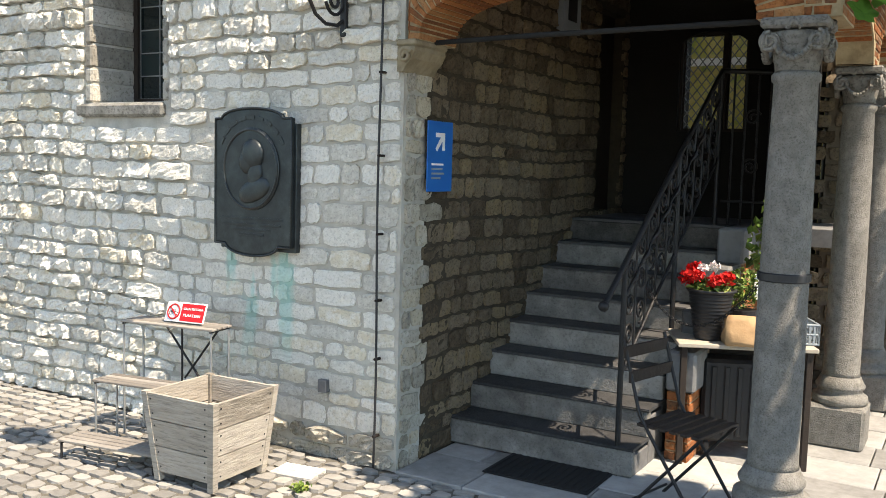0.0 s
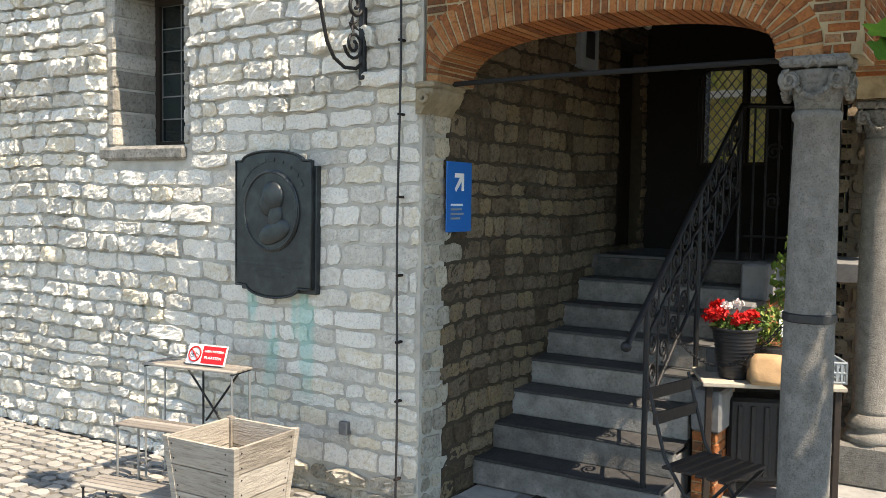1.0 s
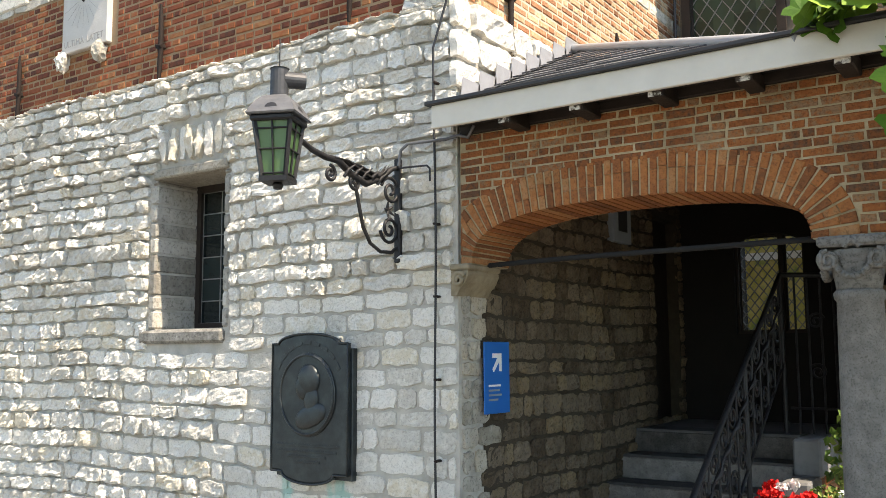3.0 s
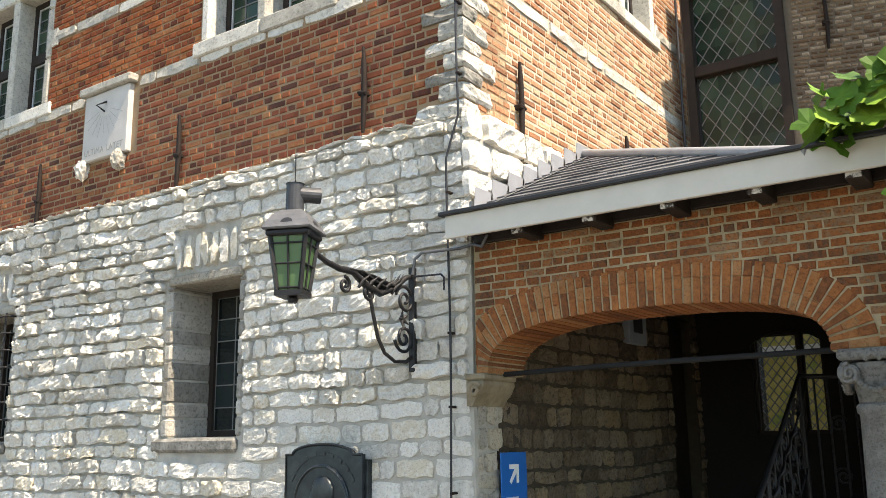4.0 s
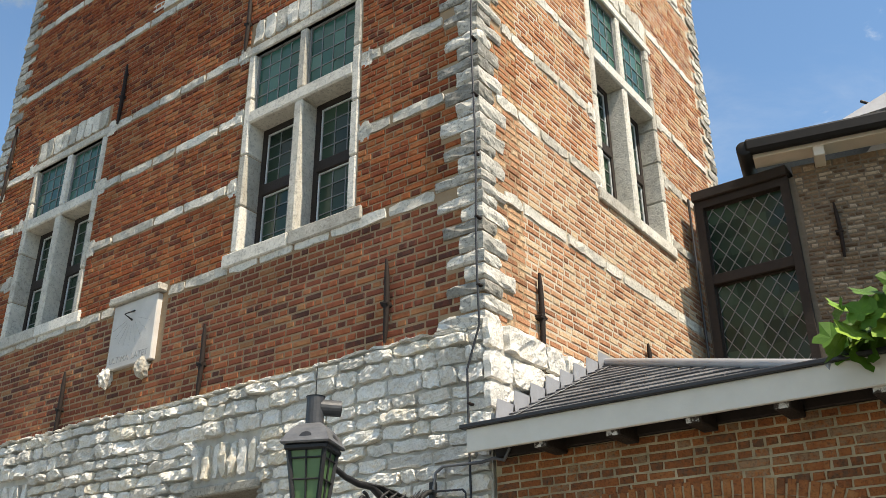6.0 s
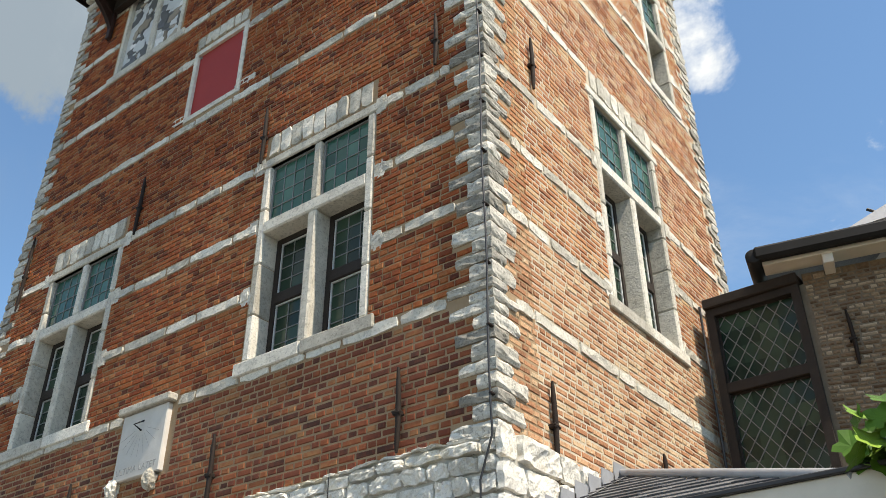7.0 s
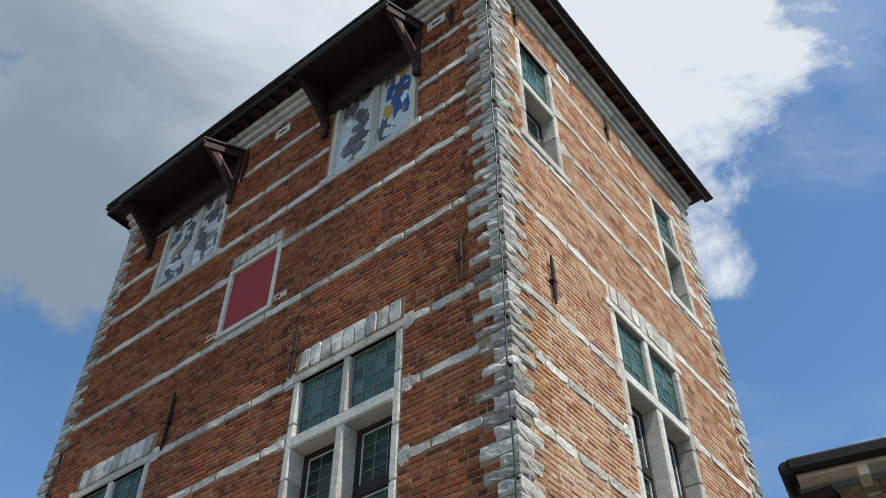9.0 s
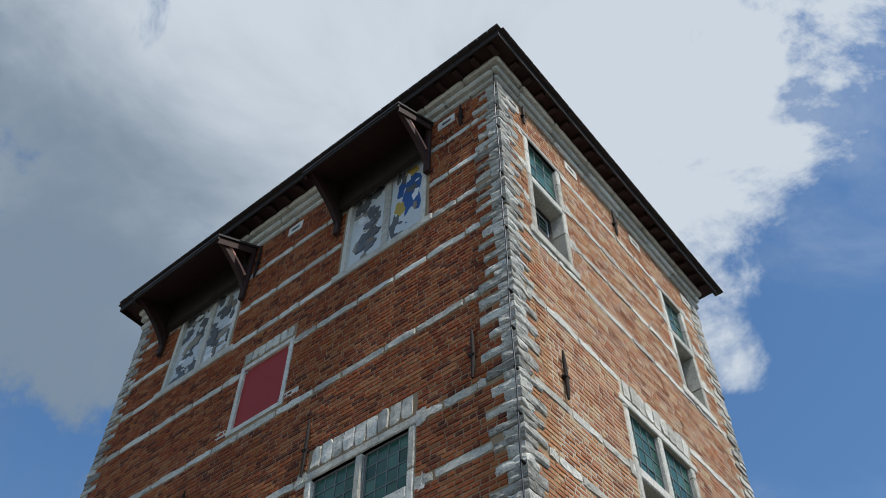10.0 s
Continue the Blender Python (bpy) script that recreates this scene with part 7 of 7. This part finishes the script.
# ---- the vine at the porch corner ----
def vine():
    vn = empty("vine", "leafy green grape vine climbing by the porch roof", "vine", "", "", (2.6, -0.4, 0))
    r = random.Random(4)
    tube("stem", [(2.62, -0.45, -0.03), (2.6, -0.44, 0.8), (2.64, -0.42, 1.7), (2.58, -0.4, 2.6), (2.5, -0.38, 3.1), (2.35, -0.36, 3.35), (2.05, -0.33, 3.36)], 0.022, m_wood_grey, vn, radii=[1.3, 1.1, 1, 0.9, 0.7, 0.5, 0.25])
    tube("stem", [(2.58, -0.4, 2.6), (2.45, -0.42, 2.62), (2.34, -0.42, 2.55)], 0.01, m_wood_grey, vn)
    n = 15
    out = []
    for i in range(n):
        a = 2 * math.pi * i / n
        rad = (1.0, 0.62, 0.85)[i % 3] * (0.62 + 0.38 * math.cos((a - math.pi / 2) / 2) ** 2)
        out.append((rad * math.cos(a) * 0.5, rad * math.sin(a) * 0.5))
    vs = [(x, y, 0.10 * (x * x + y * y) + 0.03 * math.sin(9 * x)) for x, y in out] + [(0, 0, -0.02)]
    me = bpy.data.meshes.new("leaf")
    me.from_pydata(vs, [], [(i, (i + 1) % n, n) for i in range(n)])
    me.materials.append(m_leaf)
    spots = []
    for _ in range(95):
        f = r.random()
        spots.append(Vector((1.95 + 0.66 * f + r.uniform(-0.06, 0.1), -0.33 + r.uniform(-0.12, 0.12), 3.24 + r.uniform(-0.06, 0.1) + 0.2 * f)))
    for _ in range(70):
        f = r.random()
        spots.append(Vector((2.62 - 0.3 * math.sin(f * 3) + r.uniform(-0.05, 0.2), -0.42 + r.uniform(-0.12, 0.12), 2.45 + 0.9 * f)))
    for c in (Vector((2.36, -0.38, 2.34)), Vector((2.27, -0.38, 2.74))):
        spots += [c + Vector((r.uniform(-0.05, 0.1), r.uniform(-0.05, 0.05), r.uniform(-0.06, 0.08))) for _ in range(5)]
    for p in spots:
        ob = new("leaf", me)
        s = r.uniform(0.15, 0.25)
        ob.matrix_basis = Matrix.Translation(p) @ Euler((r.uniform(0.5, 1.5), r.uniform(-0.6, 0.6), r.uniform(-0.9, 0.9))).to_matrix().to_4x4() @ Matrix.Diagonal((s, s, s, 1))
        under(ob, vn)

    # the vine continued out of view: leaves added to dapple and shade the porch
    vs, fs = [], []
    for k in range(4300):
        u, w = r.random(), r.random()
        p = Vector((2.8 + 3.2 * u, -1.6 + 2.0 * w if k < 2600 else 2.6 + 1.1 * w, 3.35 + 0.5 * math.sin(3 * u + 2 * w) + r.uniform(-0.3, 0.3)))
        if noise.noise(p * 1.3) < -0.12:
            continue
        q = Euler((r.uniform(-0.9, 0.9), r.uniform(-0.9, 0.9), r.uniform(0, 6.28))).to_matrix()
        s = r.uniform(0.10, 0.19)
        k = len(vs)
        vs += [p + q @ Vector(o) * s for o in ((-0.5, 0, 0), (-0.2, -0.5, 0.08), (0.3, -0.4, 0.05), (0.6, 0, 0), (0.3, 0.4, 0.05), (-0.2, 0.5, 0.08))]
        fs.append(tuple(range(k, k + 6)))
    tagged(raw("arbour_leaves", vs, fs, m_green), "dense green vine leaves, added out of view to shade the porch", "foliage", "", "stuff")


vine()
tagged(slab("pale_paver", (-0.13, -0.09, -0.03), (0.13, 0.09, 0.003), m_paver, m=Matrix.Translation((-0.4, -0.33, 0)) @ Matrix.Rotation(radians(8), 4, "Z")), "pale square paving stone beside the wall", "paving stone")
weed = empty("weed", "small green weed growing between setts", "weed", "", "", (-0.2, -0.55, 0))
leaf_bunch("leaves", Vector((-0.2, -0.55, 0.015)), 0.06, 0.02, 60, 0.03, m_green, weed, 31)


# ---- laid pieces of walls and floors ----
def pieces():
    keep = [grown(W_L, 0.07, 0.06, 0.1, 0.08), grown(W_G, 0.07, 0.06, 0.1, 0.08)]
    keep += [(w[0] + 0.03, w[1] - 0.02, w[3] + 0.09, w[3] + 0.37) for w in (W_L, W_G)]
    wav = lambda g: ([wavy(v) for v in g[0]], g[1])
    low = courses(TX, 0.02, -0.02, ZB, keep, lambda: float(rng.uniform(0.075, 0.135)), lambda k: float(rng.uniform(0.11, 0.36)), 0.010)
    foot = [r for r in low if r[3] < 0.27 and r[0] > -1.25]
    low = [r for r in low if not (r[3] < 0.27 and r[0] > -1.25)]
    lay(FRONT, foot, lambda r: wav(stone_geo(r, 0.034 * float(rng.uniform(0.2, 1.5)), 12, 7, 1.5, corner=0.05)), (-2, 1, -1, 1), "stone", "stonework", m_edge, m_edge, base_front)
    lay(FRONT, low, lambda r: wav(stone_geo(r, nx=12, ny=7, depth=0.02 + 0.014 * (r[2] > 2.2) + 0.018 * (r[0] < -1.9) - 0.009 * (r[2] < 2.2 and r[0] > -1.6), rough=0.55 + 0.5 * (r[2] > 2.2 or r[0] < -2.0))), (-2.2, 0.1, 0.9, 3.4), "stone", "stonework", m_stone_o, m_stone, base_front)
    lowside = courses(0.02, TY, -0.02, 3.2, [DOOR], lambda: float(rng.uniform(0.085, 0.15)), lambda k: float(rng.uniform(0.1, 0.26)), 0.011)
    # thin sheet that brings the shade-darkened mortar nearer the corner
    slab("pointing", (0.031, 0.24, -0.02), (0.036, 0.52, 3.2), m_pmortar, base_side, bevel=0)
    near_edge = [r for r in lowside if r[0] < 0.2]
    lowside = [r for r in lowside if r[0] >= 0.2]
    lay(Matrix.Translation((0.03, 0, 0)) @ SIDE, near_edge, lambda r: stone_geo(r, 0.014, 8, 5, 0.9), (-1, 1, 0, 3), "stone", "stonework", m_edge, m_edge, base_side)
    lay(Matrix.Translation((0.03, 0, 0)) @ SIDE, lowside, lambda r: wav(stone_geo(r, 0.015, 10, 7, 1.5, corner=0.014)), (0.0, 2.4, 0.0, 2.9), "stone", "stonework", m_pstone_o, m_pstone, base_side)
    upside = courses(-0.045, TY, 3.2, ZB + 0.03, [], lambda: float(rng.uniform(0.13, 0.2)), lambda k: float(rng.uniform(0.22, 0.5)), 0.01)
    lay(Matrix.Translation((0.03, 0, 0)) @ SIDE, [r for r in upside if r[2] < ZB + 0.2], lambda r: stone_geo(r, 0.036, 12, 7, 0.9), None, "stone", "stonework", m_stone_o, m_stone, base_side)
    bl = lambda k: float(rng.uniform(0.15, 0.18)) if k % 2 else float(rng.uniform(0.075, 0.09))
    bh = lambda: 0.0515
    bf = []
    for z0, z1 in zip([ZB] + [z + BH / 2 for z in BANDS], [z - BH / 2 for z in BANDS] + [TZ]):
        n = max(1, round((z1 - z0) / 0.0515))
        bf += courses(TX + 0.02, -0.02, z0, z1, clear_front + quoin_f, lambda: (z1 - z0) / n, bl, 0.0115)
    lay(FRONT, [r for r in bf if r[3] < 4.8], lambda r: brick_geo((r[0] + 0.001, r[1] - 0.001, r[2] + 0.0012, r[3] - 0.0012), 0.006), (-1.6, 0.0, 3.9, 4.8), "brick", "brickwork", m_lowbrick_o, m_lowbrick, brick_front)
    lay(FRONT, [r for r in bf if r[3] >= 4.8], lambda r: brick_geo(r, 0.008), None, "brick", "brickwork", m_brick_o, m_brick, brick_front)
    bs = []
    for z0, z1 in zip([ZB] + [z + BH / 2 for z in BANDS], [z - BH / 2 for z in BANDS] + [TZ]):
        n = max(1, round((z1 - z0) / 0.0515))
        bs += courses(0.02, TY - 0.02, z0, z1, clear_side + quoin_s, lambda: (z1 - z0) / n, lambda k: float(rng.uniform(0.14, 0.18)) if (k + int(rng.integers(0, 3) == 0)) % 2 else float(rng.uniform(0.07, 0.09)), 0.0122)
    # paler sun-lightened tone below 5.6 m, the redder one above
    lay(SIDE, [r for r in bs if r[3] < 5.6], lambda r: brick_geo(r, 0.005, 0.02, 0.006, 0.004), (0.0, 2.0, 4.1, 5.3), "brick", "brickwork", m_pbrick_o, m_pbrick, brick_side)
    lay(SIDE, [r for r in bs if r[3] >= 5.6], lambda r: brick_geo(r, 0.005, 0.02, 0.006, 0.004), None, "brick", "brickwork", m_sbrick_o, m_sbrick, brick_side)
    hb = courses(0.005, 3.6, 3.0, HZ, [], lambda: float(rng.uniform(0.036, 0.042)), lambda k: float(rng.uniform(0.11, 0.15)) if k % 2 else float(rng.uniform(0.055, 0.08)), 0.012)
    lay(HOUSE @ FRONT, hb, lambda r: wav(brick_geo(r, 0.007, 0.02, 0.007, 0.005)), (0.0, 0.9, 5.0, 6.2), "brick", "brickwork", m_gbrick_o, m_gbrick, house_wall)
    hs = courses(0.3, 3.6, 0.0, 3.0, [], lambda: float(rng.uniform(0.09, 0.15)), lambda k: float(rng.uniform(0.14, 0.3)), 0.02)
    # the house's lower stones take the shade-darkened copy too
    lay(HOUSE @ FRONT, hs, lambda r: stone_geo(r, 0.03, 6, 4), None, "stone", "stonework", m_pstone_o, m_pstone, house_wall)
    # setts, laid in rows along the wall
    st = courses(-6.5, 5.2, -6.5, -0.05, [], lambda: float(rng.uniform(0.085, 0.11)), lambda k: float(rng.uniform(0.1, 0.15)), 0.012)
    lay(Matrix.Translation((0, 0, -0.016)), st, lambda r: wav(stone_geo(r, 0.013, 4, 4, 0.35, corner=0.018)), (-2.0, 0.4, -1.3, -0.05), "sett", "setts", m_sett_o, m_sett, ground_ob)
    # slabs of the porch floor and the sunny court beyond
    for a, b, c, d in courses(0.05, 5.2, -0.045, 3.45, [], lambda: 0.42, lambda k: 0.62, 0.008):
        slab("flagstone", (a, c, -0.05), (b, d, 0.004 + float(rng.uniform(-0.003, 0.003))), m_flag, ground_ob, bevel=0.005)


pieces()
